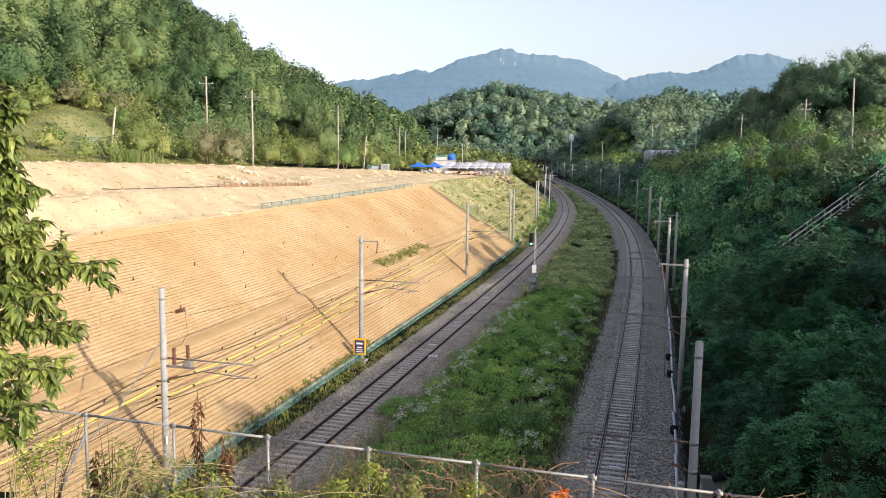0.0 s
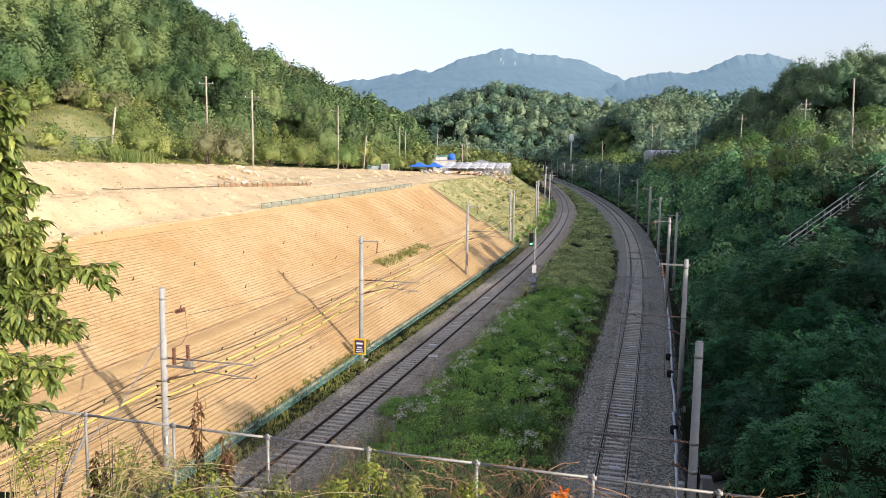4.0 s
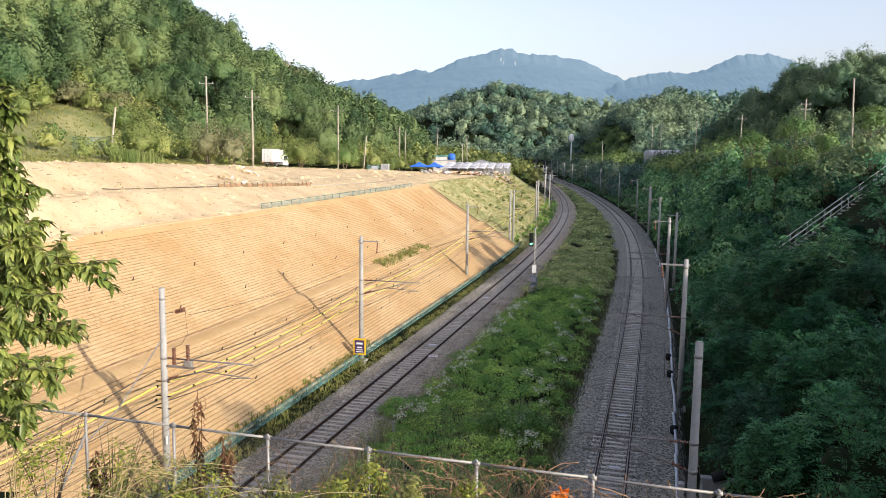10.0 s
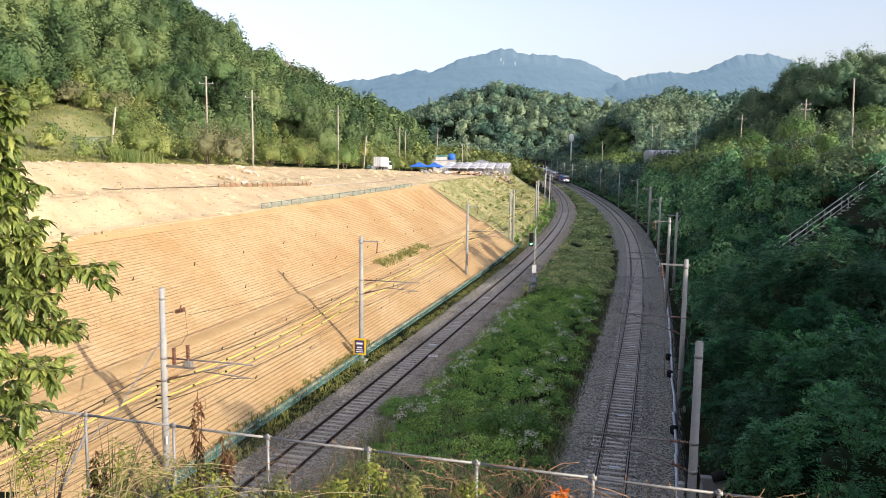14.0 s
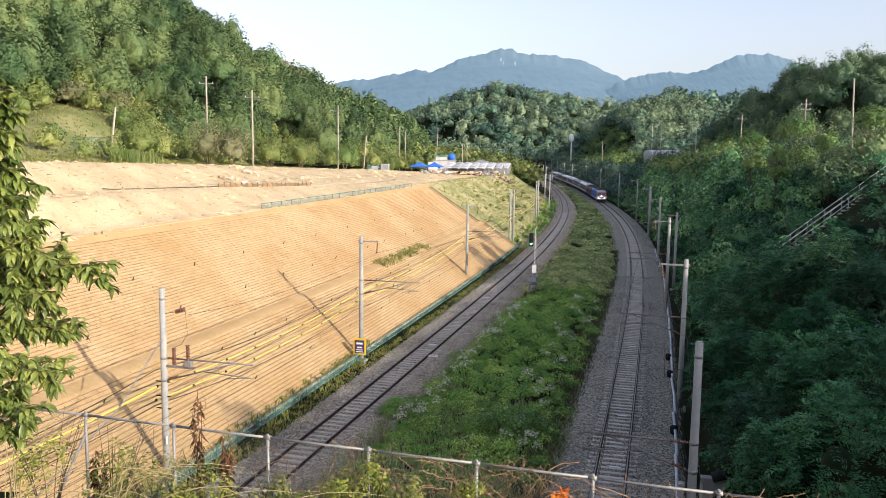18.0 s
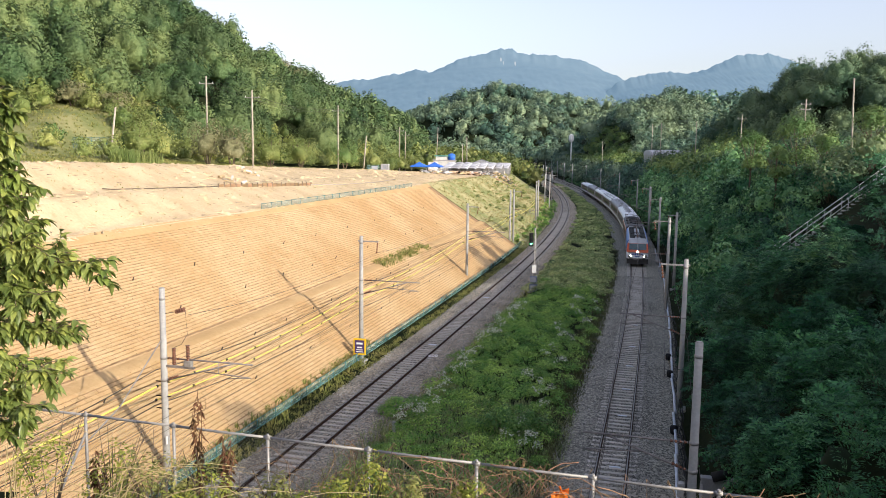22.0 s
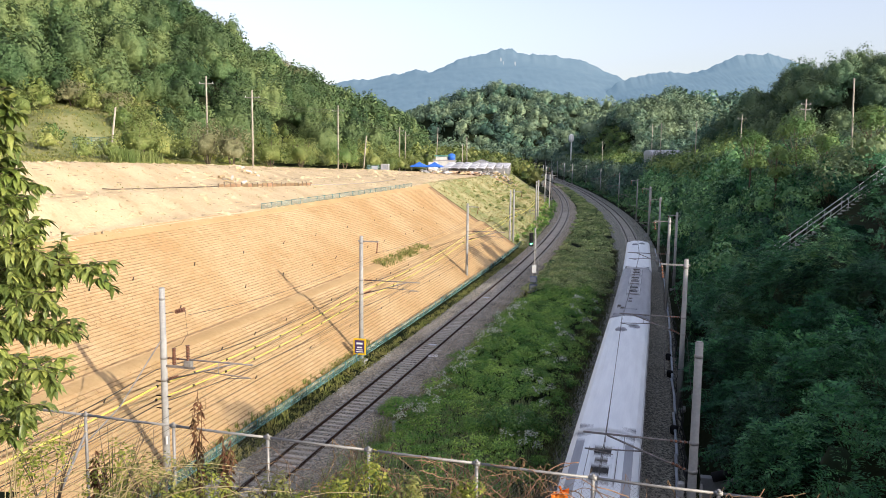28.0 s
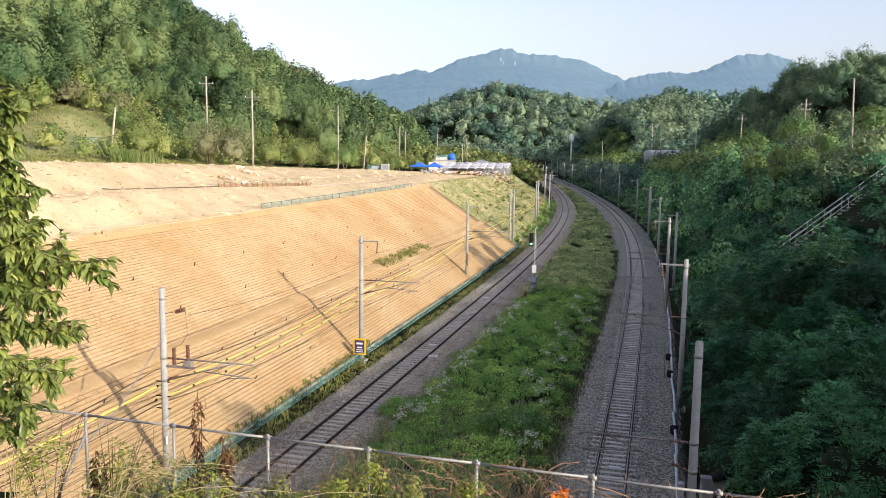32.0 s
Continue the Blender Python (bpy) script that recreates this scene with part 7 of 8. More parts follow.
# ---------------------------------------------------------------- village sheds and tents on the terrace
def shed(x, y, w, d, h, rise, turn, roof, label, group="sheds on the terrace"):
    g = land_z(x, y)
    s = thing("shed", pose(x, y, g, 0, 0, turn), label, "shed", group)
    part("wall", box(-w / 2, w / 2, -d / 2, d / 2, -0.2, h), M["wall_plaster"], s)
    part("door", box(-w * 0.12, w * 0.12, -d / 2 - 0.03, -d / 2, 0, min(2.0, h - 0.2)), M["coach_grey"], s)
    for px in (-w * 0.32, w * 0.32):
        part("window", box(px - 0.45, px + 0.45, -d / 2 - 0.03, -d / 2, 0.9, min(1.9, h - 0.2)), M["glass_dark"], s)
    o = 0.35
    bm = bmesh.new()
    A = [bm.verts.new(v) for v in ((-w / 2 - o, -d / 2 - o, h), (0, -d / 2 - o, h + rise), (w / 2 + o, -d / 2 - o, h), (w / 2 + o, -d / 2 - o, h - 0.1), (-w / 2 - o, -d / 2 - o, h - 0.1))]
    B = [bm.verts.new(v.co + Vector((0, d + 2 * o, 0))) for v in A]
    bm.faces.new(A)
    bm.faces.new(B[::-1])
    for i in range(5):
        j = (i + 1) % 5
        bm.faces.new((A[i], B[i], B[j], A[j]))
    bmesh.ops.recalc_face_normals(bm, faces=bm.faces)
    r = part("roof", bm, roof, s)
    for k in range(5):
        yy = -d / 2 + k * d / 4
        for sx in (-1, 1):
            part("roof_rib", tube([(0, yy, h + rise + 0.03), (sx * (w / 2 + o), yy, h + 0.03)], 0.035, 4), roof, r)
    return s


def lean_shed(x, y, w, d, top, turn):
    """A low open shed whose pale arched sheet roof falls towards its mouth; top is the height of its back edge."""
    g = land_z(x, y)
    s = thing("arched_shed", pose(x, y, g, 0, 0, turn), "low open shed with a sloping pale sheet roof", "shed", "sheds on the terrace")
    rise, back = 0.28, top - g - 0.28
    front = max(1.15, back - 1.25)
    for px in (-w / 2 + 0.06, w / 2 - 0.06):
        for k in range(4):
            f = k / 3
            part("post", tube([(px, -d / 2 + 0.1 + f * (d - 0.2), -0.9), (px, -d / 2 + 0.1 + f * (d - 0.2), front + (back - front) * f)], 0.06, 6), M["galvanised"], s)
    n = 6
    arc = [(-(w / 2 + 0.1) * math.cos(math.pi * k / n), rise * math.sin(math.pi * k / n)) for k in range(n + 1)]
    bm = bmesh.new()
    rings = []
    for yy, z in ((-d / 2 - 0.2, front), (d / 2, back), (d / 2, back - 0.07), (-d / 2 - 0.2, front - 0.07)):
        rings.append([bm.verts.new((q[0], yy, q[1] + z)) for q in arc])
    for A, B in zip(rings, rings[1:] + rings[:1]):
        for i in range(n):
            bm.faces.new((A[i], A[i + 1], B[i + 1], B[i]))
    bmesh.ops.recalc_face_normals(bm, faces=bm.faces)
    roof = part("roof", bm, M["roof_white"], s, "pale sheet roof")
    for k in range(5):
        f = k / 4
        part("roof_hoop", tube([(q[0], -d / 2 - 0.18 + f * (d + 0.16), q[1] + front + (back - front) * f + 0.02) for q in arc], 0.04, 4), M["coach_grey"], roof)
    part("back_wall", box(-w / 2, w / 2, d / 2 - 0.1, d / 2, -0.5, back), M["coach_grey"], s)
    # goods stored in the mouth of the shed
    part("stored_stack", box(-w * 0.40, w * 0.15, -d / 2 + 0.4, -d / 2 + 1.8, -0.5, front * 0.6, 0.05), M["wall_plaster"], s, "pale stored goods")


for x, y, w, d in ((1.3, 206, 2.0, 8), (3.3, 206, 2.0, 9), (5.4, 207, 2.0, 9), (7.5, 208, 2.0, 9), (9.8, 212, 2.1, 9), (12.2, 218, 2.15, 9), (14.9, 226, 2.2, 9), (17.6, 238, 2.4, 9)):
    lean_shed(x, y, w, d, 15.68 - y * 0.0176, -10)
shed(11.4, 250, 4.4, 6, 2.7, 0.9, -6, M["coach_grey"], "shed with a grey ridged roof")


def tank_house():
    x, y = 0.2, 216.0
    g = land_z(x, y)
    s = thing("pump_house", pose(x, y, g), "small pale house with a green flat roof", "house")
    part("wall", box(-3.0, 2.8, -2, 2, -0.2, 3.2), M["wall_plaster"], s)
    part("roof_slab", box(-3.2, 3.0, -2.3, 2.3, 3.2, 3.4, 0.03), M["roof_white"], s)
    part("upper_room", box(-2.4, 0.6, -1.4, 1.4, 3.4, 4.3), M["wall_plaster"], s)
    part("upper_roof", box(-2.8, 1.4, -1.8, 1.8, 4.3, 4.5, 0.03), M["green_roof"], s, "green flat roof")
    for px in (-1.8, 1.5):
        part("window", box(px - 0.5, px + 0.5, -2.03, -2.0, 1.2, 2.2), M["glass_dark"], s)
    t = thing("water_tank", pose(x + 1.7, y - 0.6, g + 3.4), "round bright blue plastic water tank on the roof", "water tank")
    part("barrel", lathe(((0.9, 0), (1.0, 0.15), (1.0, 0.55), (1.04, 0.6), (1.0, 0.65), (0.98, 1.3), (0.7, 1.5), (0.3, 1.6), (0.05, 1.62)), 18), M["blue"], t)
    part("lid", lathe(((0.3, 1.58), (0.32, 1.68), (0.05, 1.72)), 12), M["blue"], t)


tank_house()


def tent(x, y, label):
    g = land_z(x, y)
    t = thing("market_tent", pose(x, y, g, 0, 0, -8), label, "tent", "blue tents")
    h = 1.75
    for px in (-1.65, 1.65):
        for py in (-1.6, 1.6):
            part("leg", tube([(px, py, -0.1), (px, py, h)], 0.035, 6), M["galvanised"], t)
    bm = bmesh.new()
    n = 8
    top = bm.verts.new((0, 0, h + 1.0))
    mid = [bm.verts.new((0.9 * sx, 0.9 * sy, h + 0.42)) for sx, sy in ((-1, -1), (1, -1), (1, 1), (-1, 1))]
    low = [bm.verts.new((1.9 * sx, 1.85 * sy, h + 0.02)) for sx, sy in ((-1, -1), (1, -1), (1, 1), (-1, 1))]
    val = [bm.verts.new((1.92 * sx, 1.87 * sy, h - 0.25)) for sx, sy in ((-1, -1), (1, -1), (1, 1), (-1, 1))]
    for i in range(4):
        j = (i + 1) % 4
        bm.faces.new((mid[i], mid[j], top))
        bm.faces.new((low[i], low[j], mid[j], mid[i]))
        bm.faces.new((val[i], val[j], low[j], low[i]))
    part("canopy", bm, M["blue"], t, "bright blue canopy")


tent(-5.9, 197, "bright blue peaked market tent on the terrace")
tent(-2.3, 196.5, "bright blue peaked market tent on the terrace")


def crate(x, y, w, d, h, material, label, name="container", turn=0.0, category="container"):
    c = thing(name, pose(x, y, land_z(x, y) + 0.02, 0, 0, turn), label, category)
    part("body", box(-w / 2, w / 2, -d / 2, d / 2, 0, h, 0.03), material, c)
    part("rim", box(-w / 2 - 0.03, w / 2 + 0.03, -d / 2 - 0.03, d / 2 + 0.03, h - 0.06, h + 0.02, 0.01), material, c)
    part("door_leaf", box(-w * 0.2, w * 0.2, -d / 2 - 0.02, -d / 2, 0.05, h * 0.85), M["coach_grey"], c)


crate(-15.0, 176.5, 3.2, 2.0, 1.2, M["teal"], "green covered stack beside the road", "covered_stack", 10, "stack")
crate(-12.6, 176, 1.6, 1.4, 1.5, M["roof_white"], "pale covered stack beside the road", "covered_stack", -8, "stack")


def pile(x, y, n, spread, seed, label, mats, size=1.0):
    rng = random.Random(seed)
    p = thing("debris_pile", pose(x, y, land_z(x, y)), label, "debris")
    for k in range(n):
        l, w, h = rng.uniform(0.4, 1.8) * size, rng.uniform(0.15, 0.5) * size, rng.uniform(0.08, 0.4) * size
        dx, dy = rng.gauss(0, spread), rng.gauss(0, spread * 0.5)
        z = max(0, (1 - math.hypot(dx, dy) / (2 * spread)) * 0.9 * size) * rng.random() + land_z(x + dx, y + dy) - land_z(x, y)
        ob = part("plank" if l > 1 else "block", box(-l / 2, l / 2, -w / 2, w / 2, -h / 2, h / 2, 0.02), M[rng.choice(mats)], p)
        ob.matrix_basis = pose(dx, dy, z + h * 0.5, rng.uniform(-15, 15), rng.uniform(-20, 20), rng.uniform(0, 180))


pile(-3.5, 192, 40, 2.2, 1, "heap of pale rubble and goods by the tents", ("roof_white", "sand", "clutter", "wall_plaster"))
pile(2.5, 198, 46, 2.4, 2, "heap of brown timber and scrap", ("clutter", "clutter", "sand", "rail"))
pile(8.5, 200, 36, 2.2, 3, "heap of timber and boxes", ("clutter", "wall_plaster", "coach_grey"))
pile(11.0, 204, 36, 2.2, 4, "heap of scrap and dark boxes", ("clutter", "coach_dark", "roof_white"))
pile(14.6, 214, 24, 1.6, 5, "heap of dark scrap by the slope edge", ("coach_dark", "sand", "clutter"))
pile(5.2, 199, 40, 2.0, 11, "heap of rusty brown timber before the sheds", ("clutter", "rust_board", "sand"))
pile(17.0, 222, 26, 1.6, 12, "heap of dark scrap and boxes before the sheds", ("coach_dark", "clutter", "roof_white"))
pile(-0.6, 196, 34, 1.8, 13, "pale goods stacked beside a blue tent", ("roof_white", "wall_plaster", "clutter"))
pile(-23.6, 89.5, 26, 1.3, 6, "heap of pale sacks and sheeting on the sand", ("wall_plaster", "sand", "sand"), 0.6)
pile(-24.6, 100.6, 18, 1.2, 7, "pale rubble on the sand bank", ("sand", "sand", "wall_plaster"), 0.7)


def edging():
    """Timber boards that hold the sand ledge."""
    e = thing("board_edging", pose(0, 0, 0), "long low rusty board edging on the sand", "edging")
    y = 81.0
    rng = random.Random(8)
    while y < 102:
        x0, x1 = np.interp(y, (81, 90.5, 102), (-22.3, -19.7, -16.6)), np.interp(y + 1.1, (81, 90.5, 102), (-22.3, -19.7, -16.6))
        ang = math.degrees(math.atan2(1.1, x1 - x0))
        b = part("board", box(-0.56, 0.56, -0.04, 0.04, -0.3, 0.38 + rng.uniform(-0.06, 0.06), 0.01), M["rust_board"], e)
        b.matrix_basis = pose((x0 + x1) / 2, y + 0.55, land_z((x0 + x1) / 2, y + 0.55), 0, rng.uniform(-1, 1), ang)
        st = part("stake", box(-0.05, 0.05, -0.09, 0.0, -0.4, 0.5 + rng.uniform(-0.1, 0.08), 0.008), M["bark"], e)
        st.matrix_basis = pose(x0, y, land_z(x0, y), 0, rng.uniform(-5, 5), ang)
        y += 1.1


edging()
rope = part("ledge_rope", tube([(x, y, land_z(x, y) + 0.14) for x, y in ((-26.9, 64.6), (-26.5, 65.6), (-24.3, 72.8), (-22.3, 81.0))], 0.032, 5), M["bark"], None)
tagged(rope, "dark pipe lying along the sand ledge", "pipe")
rope = part("ledge_rope", tube([(x, y, land_z(x, y) + 0.14) for x, y in ((-16.6, 102.1), (-13.5, 112), (-9.9, 126), (-8.0, 136.6))], 0.06, 5), M["pole_wood"], None)
tagged(rope, "pale pipe lying along the sand ledge", "pipe")


def greenhouse():
    x, y = 73.4, 270.0
    g = 13.0
    s = thing("greenhouse", pose(x, y, g, 0, 0, 6) @ Matrix.Diagonal((1.45, 1.1, 0.8, 1)), "long pale-roofed greenhouse among the trees", "greenhouse")
    bm = bmesh.new()
    n = 10
    R = [[bm.verts.new((xx, 3.2 * math.cos(math.pi * k / n), 1.6 + 1.9 * math.sin(math.pi * k / n))) for k in range(n + 1)] for xx in (-5.0, 5.0)]
    for k in range(n):
        bm.faces.new((R[0][k], R[0][k + 1], R[1][k + 1], R[1][k])).smooth = True
    bm.faces.new(R[0])
    bm.faces.new(R[1][::-1])
    part("roof", bm, M["roof_white"], s, "curved pale sheet roof")
    part("wall", box(-4.9, 4.9, -3.1, 3.1, -5.0, 1.62), M["wall_plaster"], s)
    for k in range(7):
        xx = -4.8 + k * 1.6
        part("hoop", tube([(xx, 3.23 * math.cos(math.pi * j / 10), 1.6 + 1.93 * math.sin(math.pi * j / 10)) for j in range(11)], 0.04, 4), M["galvanised"], s)


greenhouse()


# ---------------------------------------------------------------- stairs with railings up the shaded bank
def bank_stairs():
    a, b = Vector((27.9, 71.6, 0)), Vector((43.0, 70.2, 0))
    s = thing("bank_stairs", pose(0, 0, 0), "narrow concrete stairs with pale metal railings up the bank", "stairs")
    n = 44
    d = (b - a) / n
    zs = [land_z(a.x + d.x * k, a.y) for k in range(n + 1)]
    ang = math.degrees(math.atan2(d.y, d.x))
    for k in range(n):
        p = a + d * k
        st = part("step", box(0, d.length * 1.05, -0.55, 0.55, -0.5, 0.12, 0.01), M["concrete"], s)
        st.matrix_basis = pose(p.x, p.y, zs[k] + 0.1, 0, 0, ang)
    for off in (-0.6, 0.6):
        line = [Vector((a.x + d.x * k, a.y + d.y * k + off, zs[k] + 0.0)) for k in range(0, n + 1, 4)]
        for h in (1.3, 0.85):
            part("handrail", tube([p + Vector((0, 0, h)) for p in line], 0.038, 6), M["rail_paint"], s, "pale metal handrail")
        for p in line:
            part("post", tube([p - Vector((0, 0, 0.3)), p + Vector((0, 0, 1.3))], 0.032, 6), M["rail_paint"], s)


bank_stairs()


# ---------------------------------------------------------------- chain-link fence at the brow above the tunnel
def brow_fence():
    f = thing("chain_link_fence", pose(0, 0, 0), "galvanised chain-link fence with a pipe top rail", "fence")
    p0, st = Vector((-7.08, 15.78, 10.30)), Vector((1.929, -0.527, -0.015))
    A, B = p0 - st * 0.72, p0 + st * 7.4
    h = 1.85
    for k in range(0, 8):
        p = p0 + st * k
        part("post", tube([p - Vector((0, 0, h)), p + Vector((0, 0, 0.03))], 0.032, 10), M["galvanised"], f)
        part("post_cap", tube([p + Vector((0, 0, 0.02)), p + Vector((0, 0, 0.07))], 0.042, 10, 0.02), M["galvanised"], f)
        part("rail_clip", tube([p + Vector((-0.06, 0.02, 0)), p + Vector((0.06, -0.02, 0))], 0.042, 8), M["galvanised"], f)
    for k in range(-1, 8):
        a = p0 + st * k if k >= 0 else A
        b = p0 + st * (k + 1) if k < 7 else B
        part("top_rail", tube([a, a.lerp(b, 0.5) + Vector((0, 0, -0.008)), b], 0.026, 8), M["galvanised"], f)
    part("prop", tube([p0 + Vector((0.0, 0, -0.35)), p0 + Vector((-0.35, -2.0, -2.4))], 0.025, 8), M["galvanised"], f, "slanting brace of the fence")
    # woven mesh: crossing wires
    L = (B - A).length
    e = (B - A).normalized()
    V, F = [], []
    step, r = 0.075, 0.0010
    for sgn in (1, -1):
        d = -h if sgn > 0 else 0.0
        while d < L + h:
            lo, hi = (d, d + h) if sgn > 0 else (d, d - h)
            q0, q1 = Vector((lo, -h, 0)), Vector((hi, 0, 0))
            t0, t1 = 0.0, 1.0
            dx = hi - lo
            ta, tb = (0 - lo) / dx, (L - lo) / dx
            t0, t1 = max(t0, min(ta, tb)), min(t1, max(ta, tb))
            if t1 > t0:
                u, w = q0.lerp(q1, t0), q0.lerp(q1, t1)
                P = [A + e * u.x + Vector((0, 0, u.y)), A + e * w.x + Vector((0, 0, w.y))]
                i = len(V)
                for p in P:
                    V += [tuple(p + Vector((0, sgn * r, r * 1.4))), tuple(p + Vector((r * 1.4, 0, -r))), tuple(p + Vector((-r * 1.4, 0, -r)))]
                for k in range(3):
                    F.append((i + k, i + (k + 1) % 3, i + 3 + (k + 1) % 3, i + 3 + k))
            d += step
    ob = arr_mesh("wire_mesh", V, F, M["galvanised"], f, "woven wire mesh")
    tagged(ob, kind="stuff")
    return p0, st


FP, FS = brow_fence()


def dry_vines():
    rng = random.Random(31)
    for c0, c1, n in ((3.3, 4.6, 130), (2.2, 3.3, 40), (4.6, 5.4, 34), (5.4, 6.9, 110)):
        v = thing("dry_vine", Matrix.Translation(FP + FS * ((c0 + c1) / 2)), "tangle of dry brown vines on the wire fence", "vine", "dry vines on the fence")
        for k in range(n):
            u = rng.uniform(c0, c1) - (c0 + c1) / 2
            p = FS * u + Vector((0, rng.uniform(-0.08, 0.05), -rng.uniform(0.5, 1.4)))
            line = [p.copy()]
            ang = rng.uniform(0, 6.28)
            up = rng.uniform(0.5, 1.0)
            for j in range(14):
                ang += rng.uniform(-0.35, 0.6)
                p = p + Vector((math.cos(ang) * 0.085, math.sin(ang * 1.3) * 0.02, math.sin(ang) * 0.07 + 0.035 * up))
                if p.z > 0.03:
                    p.z = 0.03 + (p.z - 0.03) * 0.35
                    ang = -ang
                line.append(p.copy())
            part("stem", tube(line, rng.uniform(0.004, 0.010), 4), M["vine_dry"], v)


dry_vines()
flag = thing("orange_ribbon", Matrix.Translation(FP + FS * 4.73 + Vector((0, -0.05, -0.32))), "crumpled orange cloth caught on the fence", "cloth")
bmf = bmesh.new()
rngf = random.Random(4)
G = [[bmf.verts.new((0.30 * i / 5 - 0.16 + rngf.uniform(-0.015, 0.015), rngf.uniform(-0.05, 0.05), -0.24 * j / 4 + (0.06 if i > 2 else 0) + rngf.uniform(-0.02, 0.02))) for j in range(5)] for i in range(6)]
for i in range(5):
    for j in range(4):
        bmf.faces.new((G[i][j], G[i + 1][j], G[i + 1][j + 1], G[i][j + 1]))
part("cloth", bmf, M["orange_cloth"], flag)
part("knot", tube([(-0.02, 0, 0.12), (0.03, 0, -0.02)], 0.02, 6), M["orange_cloth"], flag)


# ---------------------------------------------------------------- tree whose boughs reach into view
def leaf_blade(rng, base, d, up, length, width, droop):
    """One long leaf: 3 segments folded along the midrib. Returns vertices and faces from index 0."""
    d = d.normalized()
    side = d.cross(up)
    if side.length < 1e-3:
        side = Vector((1, 0, 0))
    side.normalize()
    nrm = side.cross(d).normalized()
    V = []
    ws = (0.12, 0.85, 1.0, 0.62, 0.04)
    for k, w in enumerate(ws):
        t = k / (len(ws) - 1)
        c = base + d * length * t - Vector((0, 0, 1)) * droop * length * t * t
        fold = nrm * width * w * 0.22
        V += [c - side * width * w * 0.5 + fold, c, c + side * width * w * 0.5 + fold]
    F = []
    for k in range(len(ws) - 1):
        i = k * 3
        F += [(i, i + 1, i + 4, i + 3), (i + 1, i + 2, i + 5, i + 4)]
    return V, F


def bough(parent, pivot, tip, n_twigs, n_leaves, seed, spread=0.28):
    rng = random.Random(seed)
    pivot, tip = Vector(pivot), Vector(tip)
    way = tip - pivot
    pts = [way * t + Vector((0, 0, 0.10 * math.sin(math.pi * t) * way.length)) for t in [k / 6 for k in range(7)]]
    b = part("bough", tube(pts, 0.022, 6, 0.006), M["bark"], parent)
    b.matrix_basis = Matrix.Translation(pivot)
    V, F = [], []
    tw = bmesh.new()
    for k in range(int(n_twigs * 1.4)):
        t = rng.uniform(0.15, 1.0) if k else 1.0
        o = pts[0].lerp(pts[-1], t) + Vector((0, 0, 0.10 * math.sin(math.pi * t) * way.length))
        d = (way.normalized() * 0.9 + Vector((rng.gauss(0, 0.6), rng.gauss(0, 0.6), rng.gauss(-0.05, 0.5)))).normalized()
        L = spread * rng.uniform(0.6, 1.2)
        end = o + d * L - Vector((0, 0, 0.1 * L))
        add_tube(tw, [o, o.lerp(end, 0.5) + Vector((0, 0, 0.03)), end], 0.006, 4, 0.003)
        for j in range(int(n_leaves * 1.6)):
            q = o.lerp(end, rng.uniform(0.15, 1.05))
            ld = d * 0.5 + Vector((rng.gauss(0, 0.7), rng.gauss(0, 0.7), rng.gauss(-0.25, 0.4)))
            v, f = leaf_blade(rng, q, ld, Vector((rng.gauss(0, 0.3), rng.gauss(0, 0.3), 1)), rng.uniform(0.085, 0.145), rng.uniform(0.045, 0.075), rng.uniform(0.1, 0.6))
            i = len(V)
            V += v
            F += [tuple(a + i for a in q4) for q4 in f]
    tagged(part("twig_spray", tw, M["bark"], b), kind="stuff")
    arr_mesh("leaves", [tuple(v) for v in V], F, M["leaf_tree"], b, "long glossy green leaves", smooth=True)
    return b


def front_tree():
    x, y = -5.15, 8.2
    g = land_z(x, y)
    t = thing("chestnut_tree", pose(x, y, g), "leafy tree with long green leaves beside the fence", "tree")
    part("trunk", tube([(0, 0, -0.3), (0.05, 0.0, 1.5), (0.12, 0, 3.2), (0.1, 0, 5.4)], 0.12, 10, 0.04), M["bark"], t)
    spec = (  # pivot, tip, twigs, leaves a twig
        ((0.1, 0, 4.9), (0.72, 0.0, 5.0), 18, 16), ((0.1, 0, 4.6), (0.76, -0.1, 4.62), 18, 16), ((0.1, 0, 4.3), (0.76, 0.1, 4.25), 18, 16),
        ((0.1, 0, 3.7), (0.88, 0.0, 4.00), 22, 16), ((0.1, 0, 3.4), (0.95, -0.1, 3.62), 22, 16), ((0.1, 0, 3.1), (1.46, 0.1, 3.36), 26, 15),
        ((0.1, 0, 2.9), (0.98, 0.0, 3.05), 22, 16), ((0.1, 0, 2.6), (1.10, 0.1, 2.66), 22, 15), ((0.1, 0, 2.3), (1.08, 0.0, 2.28), 20, 15),
        ((0.08, 0, 2.0), (0.82, -0.1, 1.92), 20, 15), ((0.08, 0, 1.7), (0.60, 0.0, 1.62), 10, 10), ((0.08, 0, 3.9), (0.85, 0.2, 3.75), 20, 15), ((0.08, 0, 2.2), (0.6, -0.3, 2.5), 20, 15),
        ((0.08, 0, 3.2), (0.55, 0.25, 3.2), 20, 15), ((0.08, 0, 2.8), (0.5, -0.25, 2.75), 20, 15))
    return [bough(t, a, b, n, m, 50 + k) for k, (a, b, n, m) in enumerate(spec)]


boughs = front_tree()


